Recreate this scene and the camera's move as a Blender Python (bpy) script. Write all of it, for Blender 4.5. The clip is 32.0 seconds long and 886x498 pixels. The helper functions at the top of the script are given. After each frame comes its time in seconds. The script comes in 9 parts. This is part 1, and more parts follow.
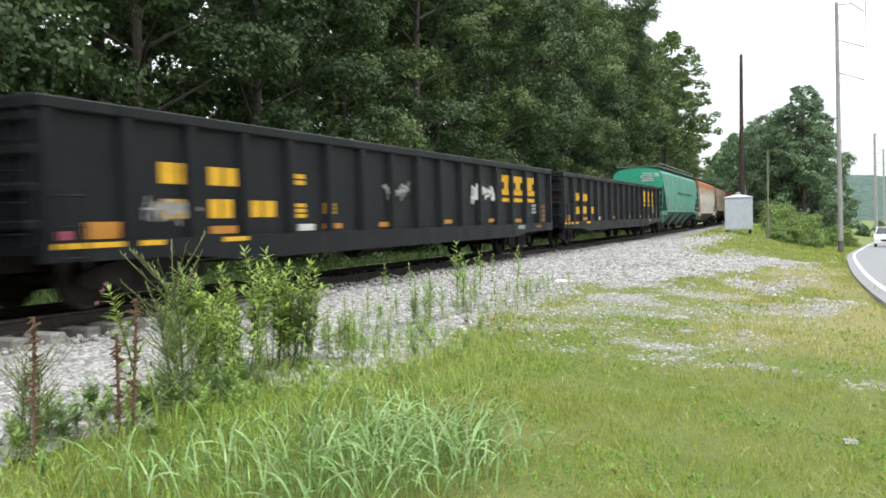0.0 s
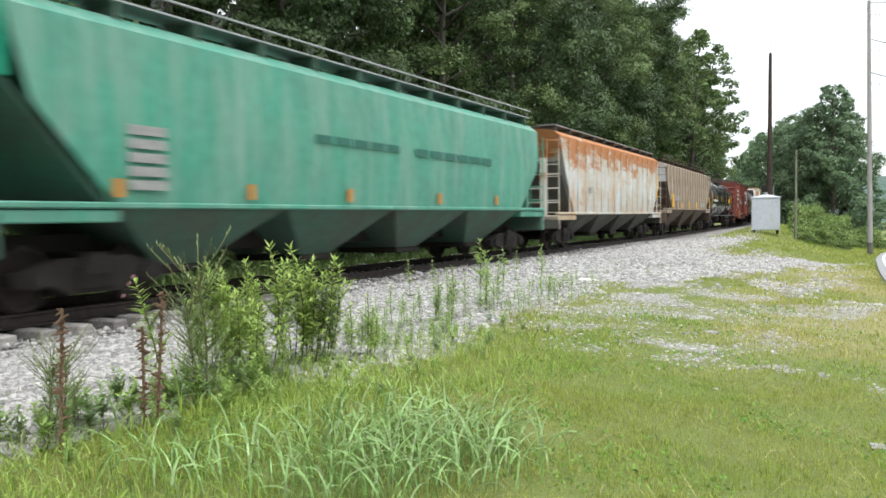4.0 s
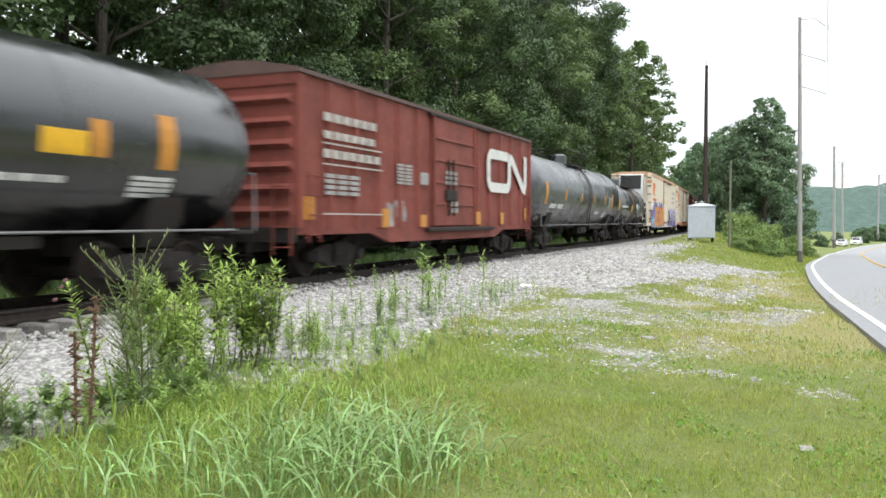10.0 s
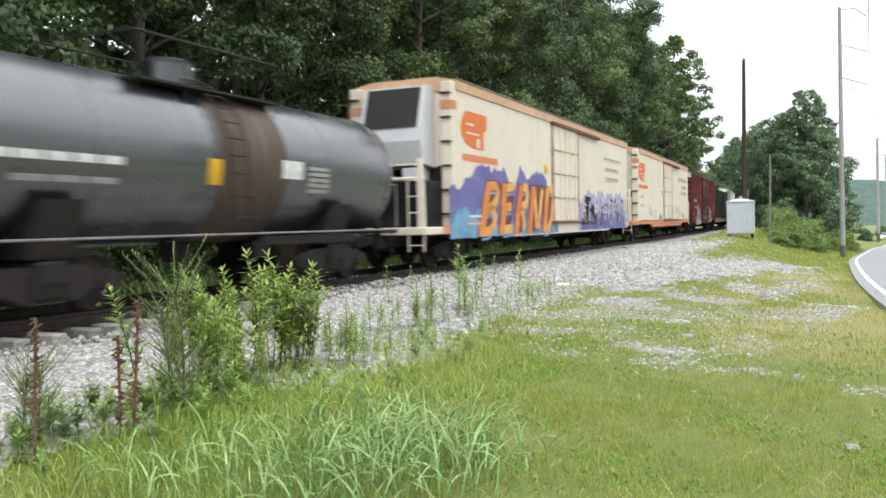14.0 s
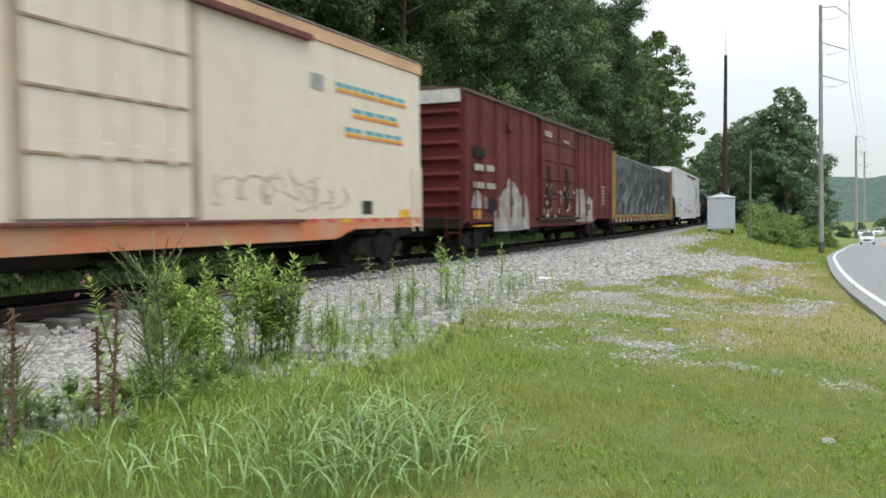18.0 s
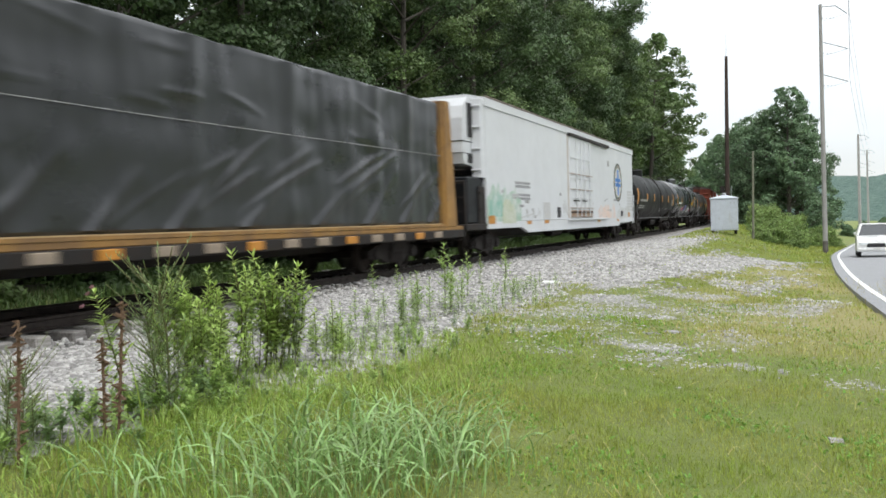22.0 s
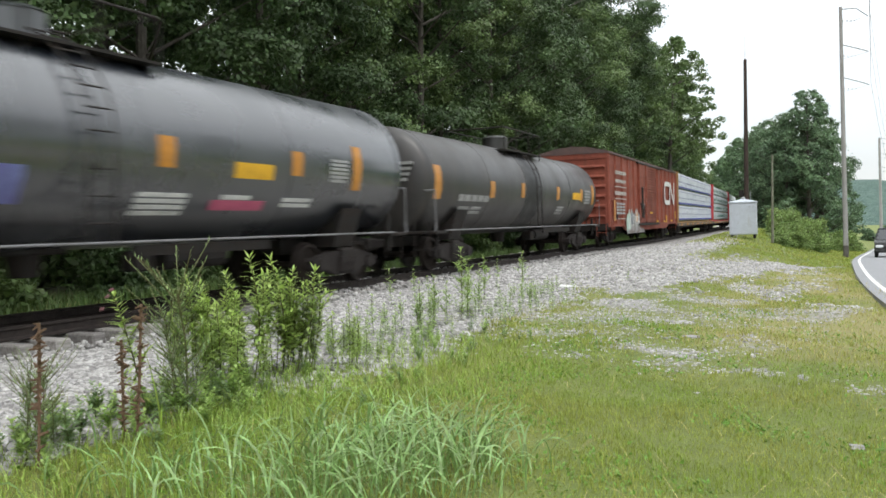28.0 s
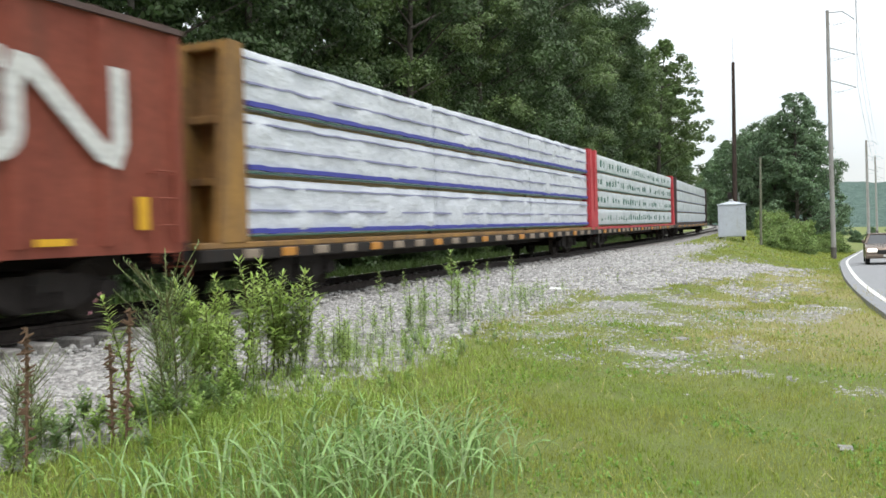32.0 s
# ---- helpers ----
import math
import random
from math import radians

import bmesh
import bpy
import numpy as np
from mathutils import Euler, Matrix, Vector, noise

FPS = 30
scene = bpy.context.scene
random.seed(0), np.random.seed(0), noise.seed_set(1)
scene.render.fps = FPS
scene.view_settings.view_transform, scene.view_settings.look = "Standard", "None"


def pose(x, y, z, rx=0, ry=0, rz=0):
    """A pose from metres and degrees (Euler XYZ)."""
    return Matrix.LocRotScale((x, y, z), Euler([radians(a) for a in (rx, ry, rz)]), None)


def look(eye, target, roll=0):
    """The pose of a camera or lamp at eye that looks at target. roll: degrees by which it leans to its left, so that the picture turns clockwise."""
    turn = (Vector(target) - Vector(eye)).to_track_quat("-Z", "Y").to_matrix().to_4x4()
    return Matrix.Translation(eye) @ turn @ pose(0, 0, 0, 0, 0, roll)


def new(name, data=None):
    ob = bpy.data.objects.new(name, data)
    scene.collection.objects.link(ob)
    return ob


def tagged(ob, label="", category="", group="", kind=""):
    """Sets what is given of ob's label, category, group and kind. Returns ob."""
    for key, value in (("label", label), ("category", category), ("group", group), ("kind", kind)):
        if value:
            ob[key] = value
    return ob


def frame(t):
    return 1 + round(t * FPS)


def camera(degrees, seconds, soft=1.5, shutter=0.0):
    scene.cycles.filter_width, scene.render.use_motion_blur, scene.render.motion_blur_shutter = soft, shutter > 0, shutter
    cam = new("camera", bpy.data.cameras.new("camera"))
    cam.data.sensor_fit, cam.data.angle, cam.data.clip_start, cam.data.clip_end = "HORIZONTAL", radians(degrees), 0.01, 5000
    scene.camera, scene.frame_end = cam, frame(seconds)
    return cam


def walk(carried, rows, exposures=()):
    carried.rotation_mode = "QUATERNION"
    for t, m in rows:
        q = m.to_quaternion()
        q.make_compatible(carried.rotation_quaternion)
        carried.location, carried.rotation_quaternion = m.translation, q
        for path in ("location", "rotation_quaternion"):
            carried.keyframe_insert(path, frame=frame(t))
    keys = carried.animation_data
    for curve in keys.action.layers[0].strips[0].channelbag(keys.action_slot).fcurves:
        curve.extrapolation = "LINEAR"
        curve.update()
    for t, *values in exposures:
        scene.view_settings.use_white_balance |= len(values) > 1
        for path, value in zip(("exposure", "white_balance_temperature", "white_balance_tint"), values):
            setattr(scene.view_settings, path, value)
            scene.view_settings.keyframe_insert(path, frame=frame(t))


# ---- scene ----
# The camera stands on a tripod beside the road; its head wobbles.
EYE = 1.55
cam = camera(55.82, 32.0, soft=1.6, shutter=0.6)
ROWS = [
    (0, 25.34, -1.61, 1.24), (0.5, 26.37, -1.56, 1.15), (1, 26.46, -1.66, 1.51), (1.5, 26.93, -1.77, 1.55),
    (2, 27.14, -1.20, 0.52), (2.5, 27.82, -1.42, 0.33), (3, 28.17, -1.12, 0.67), (3.5, 27.22, -1.75, 0.71),
    (5.5, 26.65, -1.77, 0.50), (6, 25.85, -2.47, 0.80), (6.5, 25.43, -2.56, 0.72), (7, 25.27, -2.09, 0.42),
    (7.5, 25.93, -1.97, -0.21), (8, 25.94, -1.59, -0.39), (8.5, 25.79, -1.32, -1.17), (9, 25.04, -1.33, -0.80),
    (9.5, 23.95, -1.43, -0.07), (10, 23.04, -1.45, 0.06), (10.5, 23.18, -1.33, -0.03), (11, 23.88, -1.42, 0.14),
    (11.5, 23.87, -2.04, 0.27), (12, 23.57, -2.19, 0.53), (12.5, 24.15, -1.75, 0.60), (13, 24.89, -1.10, 0.35),
    (13.5, 25.52, -1.13, 0.36), (14, 25.47, -1.41, 0.98), (14.5, 25.09, -1.70, 1.41), (15, 24.94, -1.94, 1.51),
    (15.5, 24.89, -1.99, 1.52), (17.5, 24.72, -1.74, 0.50), (18, 24.26, -1.90, 0.48), (18.5, 24.02, -2.07, 0.42),
    (19, 24.37, -2.01, 0.49), (19.5, 24.39, -1.96, 0.65), (20, 24.32, -1.88, 0.39), (20.5, 24.46, -1.67, 0.31),
    (21, 24.32, -1.66, 0.71), (21.5, 24.53, -1.59, 1.32), (22, 24.47, -1.52, 1.42), (22.5, 24.66, -1.26, 0.91),
    (23, 24.78, -1.08, 0.58), (23.5, 24.60, -1.27, 1.41), (24, 24.44, -1.21, 1.55), (24.5, 24.40, -1.35, 1.63),
    (25, 24.45, -1.40, 1.42), (25.5, 24.81, -0.92, 1.41), (27.5, 25.40, -1.08, 1.68), (28, 25.63, -1.23, 1.35),
    (28.5, 25.93, -1.25, 1.37), (29, 25.90, -1.16, 1.42), (29.5, 25.62, -1.06, 1.70), (30, 25.14, -0.98, 1.85),
    (30.5, 24.89, -0.78, 1.77), (31, 24.64, -0.82, 1.88), (31.5, 24.52, -0.86, 1.53), (32, 24.94, -1.05, 1.50),
]
EXPOSURES = [(0, 0.13), (3, 0.18), (6, -0.02), (10, 0.18), (13, 0.15), (15, 0.05), (18, -0.31), (19, -0.34), (21, -0.15), (24, -0.12), (28, -0.11), (32, -0.13)]
walk(cam, [(t, pose(0, 0, EYE, 90 + pitch, roll, yaw)) for t, yaw, pitch, roll in ROWS], EXPOSURES)

# ---- light: a bright overcast sky, brighter overhead than at the horizon ----
world = bpy.data.worlds.new("overcast")
scene.world = world
world.use_nodes = True
wt = world.node_tree
wt.nodes.clear()


def wnode(kind, **values):
    n = wt.nodes.new(kind)
    for key, value in values.items():
        n.inputs[key].default_value = value
    return n


w_out = wnode("ShaderNodeOutputWorld")
w_bg = wnode("ShaderNodeBackground")
w_sky = wnode("ShaderNodeTexSky")
w_sky.sky_type, w_sky.sun_disc = "NISHITA", False
w_sky.sun_elevation, w_sky.sun_rotation = radians(58), radians(150)
w_co = wnode("ShaderNodeTexCoord")
w_sep = wnode("ShaderNodeSeparateXYZ")
w_ramp = wnode("ShaderNodeMapRange", **{"From Min": 0.0, "From Max": 1.0, "To Min": 0.88, "To Max": 2.75})
w_noise = wnode("ShaderNodeTexNoise", Scale=2.2, Detail=5.0, Roughness=0.55)
w_map = wnode("ShaderNodeMapping", Scale=(1, 1, 3.5))
w_cl = wnode("ShaderNodeMapRange", **{"From Min": 0.3, "From Max": 0.7, "To Min": 0.86, "To Max": 1.07})
w_mul = wt.nodes.new("ShaderNodeMath")
w_mul.operation = "MULTIPLY"
w_tint = wt.nodes.new("ShaderNodeMix")
w_tint.data_type, w_tint.blend_type = "RGBA", "MULTIPLY"
w_tint.inputs[0].default_value = 1.0
w_tint.inputs[6].default_value = (0.955, 0.985, 1.0, 1)
w_mix = wt.nodes.new("ShaderNodeMix")
w_mix.data_type = "RGBA"
w_mix.inputs[0].default_value = 0.03
wl = wt.links.new
wl(w_co.outputs["Generated"], w_sep.inputs[0])
wl(w_sep.outputs["Z"], w_ramp.inputs["Value"])
wl(w_co.outputs["Generated"], w_map.inputs["Vector"])
wl(w_map.outputs[0], w_noise.inputs["Vector"])
wl(w_noise.outputs["Fac"], w_cl.inputs["Value"])
wl(w_ramp.outputs[0], w_mul.inputs[0])
wl(w_cl.outputs[0], w_mul.inputs[1])
wl(w_mul.outputs[0], w_tint.inputs[7])
wl(w_tint.outputs[2], w_mix.inputs[6])
wl(w_sky.outputs[0], w_mix.inputs[7])
wl(w_mix.outputs[2], w_bg.inputs["Color"])
w_bg.inputs["Strength"].default_value = 1.0
wl(w_bg.outputs[0], w_out.inputs[0])

sun = new("sun", bpy.data.lights.new("sun", "SUN"))
sun.data.energy, sun.data.angle, sun.data.color = 1.4, radians(22), (1.0, 0.97, 0.92)
sun.matrix_world = look((12, -20, 37), (0, 0, 0))
scene.view_settings.exposure = 0.0

# ---- materials ----
MATS = {}


def mat(name, base, second=None, scale=6.0, amount=0.5, rough=0.7, metal=0.0, bump=0.2, bump_scale=60.0, stretch=(1, 1, 1),
        streak=None, streak_amount=0.0, random_value=0.0, spec=0.4, trans=0.0, streak_scale=(2.2, 2.2, 0.25), island=0.0, bump_dist=0.01, grain=1.0):
    """A surface with a base colour, patches of a second colour, vertical streaks of a third, and fine relief."""
    if name in MATS:
        return MATS[name]
    m = bpy.data.materials.new(name)
    m.use_nodes = True
    t = m.node_tree
    t.nodes.clear()
    ln = t.links.new
    out = t.nodes.new("ShaderNodeOutputMaterial")
    b = t.nodes.new("ShaderNodeBsdfPrincipled")
    ln(b.outputs[0], out.inputs[0])
    b.inputs["Metallic"].default_value = metal
    b.inputs["Specular IOR Level"].default_value = spec
    co = t.nodes.new("ShaderNodeTexCoord")
    mp = t.nodes.new("ShaderNodeMapping")
    mp.inputs["Scale"].default_value = stretch
    ln(co.outputs["Object"], mp.inputs[0])

    def noise_tex(s, detail=5.0):
        n = t.nodes.new("ShaderNodeTexNoise")
        n.inputs["Scale"].default_value, n.inputs["Detail"].default_value, n.inputs["Roughness"].default_value = s, detail, 0.6
        ln(mp.outputs[0], n.inputs["Vector"])
        return n

    def ramp(src, lo, hi, a, c):
        r = t.nodes.new("ShaderNodeMapRange")
        for key, value in (("From Min", lo), ("From Max", hi), ("To Min", a), ("To Max", c)):
            r.inputs[key].default_value = value
        ln(src, r.inputs["Value"])
        return r.outputs[0]

    def mix(fac, a, c, blend="MIX"):
        x = t.nodes.new("ShaderNodeMix")
        x.data_type, x.blend_type = "RGBA", blend
        for i, v in ((0, fac), (6, a), (7, c)):
            if hasattr(v, "is_linked"):
                ln(v, x.inputs[i])
            elif i == 0:
                x.inputs[i].default_value = v
            else:
                x.inputs[i].default_value = (*v, 1)
        return x.outputs[2]

    second = second or tuple(c * 0.75 for c in base)
    big = noise_tex(scale)
    col = mix(ramp(big.outputs["Fac"], 0.4, 0.65, 0, amount), base, second)
    fine = noise_tex(scale * 9, 3.0)
    g = t.nodes.new("ShaderNodeCombineColor")
    f = ramp(fine.outputs["Fac"], 0.3, 0.7, 1 - 0.14 * grain, 1 + 0.12 * grain)
    for i in range(3):
        ln(f, g.inputs[i])
    col = mix(1.0, col, g.outputs[0], "MULTIPLY")
    if streak:
        sm = t.nodes.new("ShaderNodeMapping")
        sm.inputs["Scale"].default_value = streak_scale
        ln(co.outputs["Object"], sm.inputs[0])
        sn = t.nodes.new("ShaderNodeTexNoise")
        sn.inputs["Scale"].default_value, sn.inputs["Detail"].default_value, sn.inputs["Roughness"].default_value = 1.6, 6.0, 0.65
        ln(sm.outputs[0], sn.inputs["Vector"])
        col = mix(ramp(sn.outputs["Fac"], 0.62 - 0.35 * streak_amount, 0.82 - 0.25 * streak_amount, 0, 0.9), col, streak)
    if random_value or island:
        h = t.nodes.new("ShaderNodeHueSaturation")
        if island:
            geo = t.nodes.new("ShaderNodeNewGeometry")
            src, amt = geo.outputs["Random Per Island"], island
        else:
            oi = t.nodes.new("ShaderNodeObjectInfo")
            src, amt = oi.outputs["Random"], random_value
        ln(ramp(src, 0, 1, 1 - amt, 1 + amt), h.inputs["Value"])
        ln(ramp(src, 0, 1, 0.5 - 0.035 * amt, 0.5 + 0.035 * amt), h.inputs["Hue"])
        ln(col, h.inputs["Color"])
        col = h.outputs[0]
    ln(col, b.inputs["Base Color"])
    ln(ramp(big.outputs["Fac"], 0.3, 0.7, max(rough - 0.12, 0.02), min(rough + 0.12, 1)), b.inputs["Roughness"])
    if bump:
        bn = noise_tex(bump_scale, 4.0)
        bp = t.nodes.new("ShaderNodeBump")
        bp.inputs["Strength"].default_value, bp.inputs["Distance"].default_value = bump, bump_dist
        ln(bn.outputs["Fac"], bp.inputs["Height"])
        ln(bp.outputs[0], b.inputs["Normal"])
    if trans:
        tr = t.nodes.new("ShaderNodeBsdfTranslucent")
        ln(col, tr.inputs["Color"])
        ms = t.nodes.new("ShaderNodeMixShader")
        ms.inputs[0].default_value = trans
        ln(b.outputs[0], ms.inputs[1])
        ln(tr.outputs[0], ms.inputs[2])
        ln(ms.outputs[0], out.inputs[0])
    MATS[name] = m
    return m


STEEL_DARK = mat("grimy dark steel", (0.016, 0.0145, 0.0135), (0.034, 0.024, 0.019), 5, 0.8, 0.75, 0.2, bump=0.3)
RAIL_STEEL = mat("rusted rail steel", (0.04, 0.03, 0.026), (0.026, 0.021, 0.02), 8, 0.8, 0.7, 0.3)
TIE_MAT = mat("weathered grey timber", (0.36, 0.345, 0.325), (0.2, 0.18, 0.16), 5, 0.8, 0.9, stretch=(0.6, 6, 6), random_value=0.35, bump=0.5)
BLACK_PAINT = mat("worn black car paint", (0.009, 0.0105, 0.0135), (0.016, 0.016, 0.018), 1.5, 0.7, 0.5, spec=0.2, streak=(0.035, 0.03, 0.027), streak_amount=0.2)
YELLOW = mat("yellow paint", (0.75, 0.42, 0.02), (0.55, 0.3, 0.03), 6, 0.5, 0.6)
ORANGE = mat("orange reflector sheet", (0.52, 0.225, 0.035), (0.38, 0.165, 0.035), 9, 0.5, 0.4)
WHITE = mat("worn white lettering paint", (0.7, 0.7, 0.68), (0.4, 0.4, 0.39), 9, 0.7, 0.6)
DIM_WHITE = mat("faded grey lettering paint", (0.35, 0.35, 0.34), (0.2, 0.2, 0.2), 9, 0.7, 0.6)
LETTER = mat("faded off-white lettering paint", (0.46, 0.44, 0.41), (0.28, 0.25, 0.23), 7, 0.8, 0.7)
ROOF_GREY = mat("weathered dark roof sheet", (0.09, 0.06, 0.056), (0.14, 0.085, 0.075), 2, 0.8, 0.75)
GALV = mat("galvanised steel", (0.42, 0.43, 0.44), (0.32, 0.33, 0.34), 7, 0.6, 0.45, 0.7)

# ---- shapes ----
def cube_data(w, d, h, c):
    bm = bmesh.new()
    bmesh.ops.create_cube(bm, size=1.0)
    bmesh.ops.scale(bm, vec=(w, d, h), verts=bm.verts)
    if c > 0:
        bmesh.ops.bevel(bm, geom=bm.edges[:], offset=min(c, 0.45 * min(w, d, h)), segments=1, affect="EDGES")
    bm.verts.index_update()
    data = [tuple(v.co) for v in bm.verts], [tuple(v.index for v in f.verts) for f in bm.faces]
    bm.free()
    return data


class Shape:
    """Collects the solids of one part."""

    def __init__(self):
        self.v, self.f = [], []

    def add(self, verts, faces):
        n = len(self.v)
        self.v += [tuple(p) for p in verts]
        self.f += [tuple(i + n for i in f) for f in faces]
        return self

    def box(self, x0, x1, y0, y1, z0, z1, c=0.0):
        v, f = cube_data(x1 - x0, y1 - y0, z1 - z0, c)
        mx, my, mz = (x0 + x1) / 2, (y0 + y1) / 2, (z0 + z1) / 2
        return self.add([(a + mx, b + my, d + mz) for a, b, d in v], f)

    def cyl(self, p, q, r0, r1=None, n=10, caps=True):
        r1 = r0 if r1 is None else r1
        p, q = Vector(p), Vector(q)
        d = (q - p).normalized()
        a = d.orthogonal().normalized()
        b = d.cross(a)
        ring = [(math.cos(2 * math.pi * i / n), math.sin(2 * math.pi * i / n)) for i in range(n)]
        v = [p + (a * c + b * s) * r0 for c, s in ring] + [q + (a * c + b * s) * r1 for c, s in ring]
        f = [(i, (i + 1) % n, n + (i + 1) % n, n + i) for i in range(n)]
        if caps:
            f += [tuple(range(n - 1, -1, -1)), tuple(range(n, 2 * n))]
        return self.add(v, f)

    def tube(self, pts, r, n=6):
        """A round bar bent along its points, in one piece."""
        pts = [Vector(p) for p in pts]
        v, f = [], []
        side = None
        for i, p in enumerate(pts):
            d = (pts[min(i + 1, len(pts) - 1)] - pts[max(i - 1, 0)]).normalized()
            side = d.orthogonal().normalized() if side is None else (side - d * side.dot(d)).normalized()
            up = d.cross(side)
            v += [p + (side * math.cos(2 * math.pi * k / n) + up * math.sin(2 * math.pi * k / n)) * r for k in range(n)]
        for i in range(len(pts) - 1):
            f += [(i * n + k, i * n + (k + 1) % n, (i + 1) * n + (k + 1) % n, (i + 1) * n + k) for k in range(n)]
        f += [tuple(range(n - 1, -1, -1)), tuple(range((len(pts) - 1) * n, len(pts) * n))]
        return self.add(v, f)

    def prism(self, profile, a, b, axis="x"):
        """A closed outline drawn along an axis: along x the outline is (y, z), along y it is (x, z), along z it is (x, y)."""
        n = len(profile)
        place = {"x": lambda p, t: (t, p[0], p[1]), "y": lambda p, t: (p[0], t, p[1]), "z": lambda p, t: (p[0], p[1], t)}[axis]
        v = [place(p, a) for p in profile] + [place(p, b) for p in profile]
        f = [(i, (i + 1) % n, n + (i + 1) % n, n + i) for i in range(n)] + [tuple(range(n - 1, -1, -1)), tuple(range(n, 2 * n))]
        return self.add(v, f)

    def lathe(self, profile, y=0.0, z=0.0, n=40):
        """Turned about the x axis: a list of (x, radius)."""
        v, f = [], []
        for x, r in profile:
            v += [(x, y + r * math.cos(2 * math.pi * i / n), z + r * math.sin(2 * math.pi * i / n)) for i in range(n)]
        for k in range(len(profile) - 1):
            f += [(k * n + i, k * n + (i + 1) % n, (k + 1) * n + (i + 1) % n, (k + 1) * n + i) for i in range(n)]
        f += [tuple(range(n)), tuple(range((len(profile) - 1) * n, len(profile) * n))]
        return self.add(v, f)

    def mirror_y(self):
        v = [(a, -b, c) for a, b, c in self.v]
        f = [tuple(reversed(q)) for q in self.f]
        return self.add(v, f)

    def mesh(self, name, material, smooth=False):
        me = bpy.data.meshes.new(name)
        me.from_pydata(self.v, [], self.f)
        bm = bmesh.new()
        bm.from_mesh(me)
        bmesh.ops.recalc_face_normals(bm, faces=bm.faces)
        bm.to_mesh(me)
        bm.free()
        me.materials.append(material)
        if smooth:
            me.shade_smooth()
            me.set_sharp_from_angle(angle=radians(38))
        return me


def part(name, shape, material, parent, label="", smooth=False, at=None):
    """Links a shape (or a mesh that is shared) as one mesh object under a thing or a part."""
    me = shape if isinstance(shape, bpy.types.Mesh) else shape.mesh(name, material, smooth)
    ob = new(name, me)
    ob.parent = parent
    if at is not None:
        ob.matrix_basis = at if isinstance(at, Matrix) else Matrix.Translation(at)
    if label:
        ob["label"] = label
    return ob


def thing(name, label, category, at=None, group="", kind=""):
    ob = new(name)
    ob.empty_display_size = 0.3
    if at is not None:
        ob.matrix_basis = at
    return tagged(ob, label, category, group, kind)


def raw_mesh(name, verts, faces, material):
    me = bpy.data.meshes.new(name)
    me.from_pydata([tuple(map(float, p)) for p in verts], [], [tuple(map(int, q)) for q in faces])
    me.materials.append(material)
    return me


def fast_mesh(name, verts, sizes, material):
    """A mesh of loose faces whose corners follow one another in verts; sizes: the corners of each face."""
    verts = np.asarray(verts, dtype=np.float32)
    me = bpy.data.meshes.new(name)
    n = len(verts)
    me.vertices.add(n)
    me.vertices.foreach_set("co", verts.ravel())
    me.loops.add(n)
    me.loops.foreach_set("vertex_index", np.arange(n, dtype=np.int32))
    sizes = np.asarray(sizes, dtype=np.int32)
    me.polygons.add(len(sizes))
    me.polygons.foreach_set("loop_start", np.concatenate([[0], np.cumsum(sizes)[:-1]]).astype(np.int32))
    me.update(calc_edges=True)
    me.materials.append(material)
    return me


# ---- the lie of the land ----
TRACK_X, BEND = 10.02, 0.000675


def track_at(s):
    """Centre of the line and its heading, s metres along it; it bends away from the road on both sides."""
    return -TRACK_X - (1 - math.cos(BEND * s)) / BEND, math.sin(BEND * s) / BEND, BEND * s


def rail_z(y):
    return 0.45 + 0.0066 * max(min(y, 260.0), -200.0)


def smooth_step(t):
    t = max(0.0, min(1.0, t))
    return t * t * (3 - 2 * t)


def track_x(y):
    return -TRACK_X - 0.5 * BEND * y * y if abs(y) < 400 else -TRACK_X - 0.5 * BEND * 160000 - 0.27 * (abs(y) - 400)


def road_edge(y):
    """The edge of the asphalt on the grass side."""
    if y < 12:
        return 1.017 + 0.073 * (12 - y)
    if y < 41:
        return 0.31 + 0.000029 * (41 - y) ** 3
    d = max(0.0, y - 43)
    far = min(max(0.0, y - 110.0), 100.0)
    bend = 0.0008 * far * far + 0.16 * max(0.0, y - 210.0)
    return (0.31 + 0.0012 * d * d if d < 20 else 0.79 + 0.046 * (d - 20)) + bend


def road_z(y):
    if y < 45:
        return -0.0165 * max(0.0, y - 15.5)
    return -0.487 - 0.0195 * (min(y, 140.0) - 45)


def ground_z(x, y):
    xt, xr = track_x(y), road_edge(y)
    u = x - xt
    base_track = rail_z(y) - 0.34 + 0.13 * smooth_step((y - 9.0) / 6.0)
    rise = 0.10 + 0.0155 * max(0.0, min(y, 60.0))
    bank = min(rise, base_track + 0.38)
    zr = road_z(y) - 0.03
    if x > xr:
        return zr - 0.05
    if u > 0:
        a = smooth_step((u - 2.0) / 2.6)
        z = base_track * (1 - a) + bank * a
        left = xt + 4.6
        if x > left:
            b = smooth_step((x - left) / max(xr - left, 0.5))
            z = bank * (1 - b) + zr * b
        return z
    a = smooth_step((-u - 2.2) / 4.0)
    return base_track * (1 - a) + (base_track - 0.32) * a + 0.05 * max(0.0, -u - 14.0) * smooth_step((-u - 14) / 30)


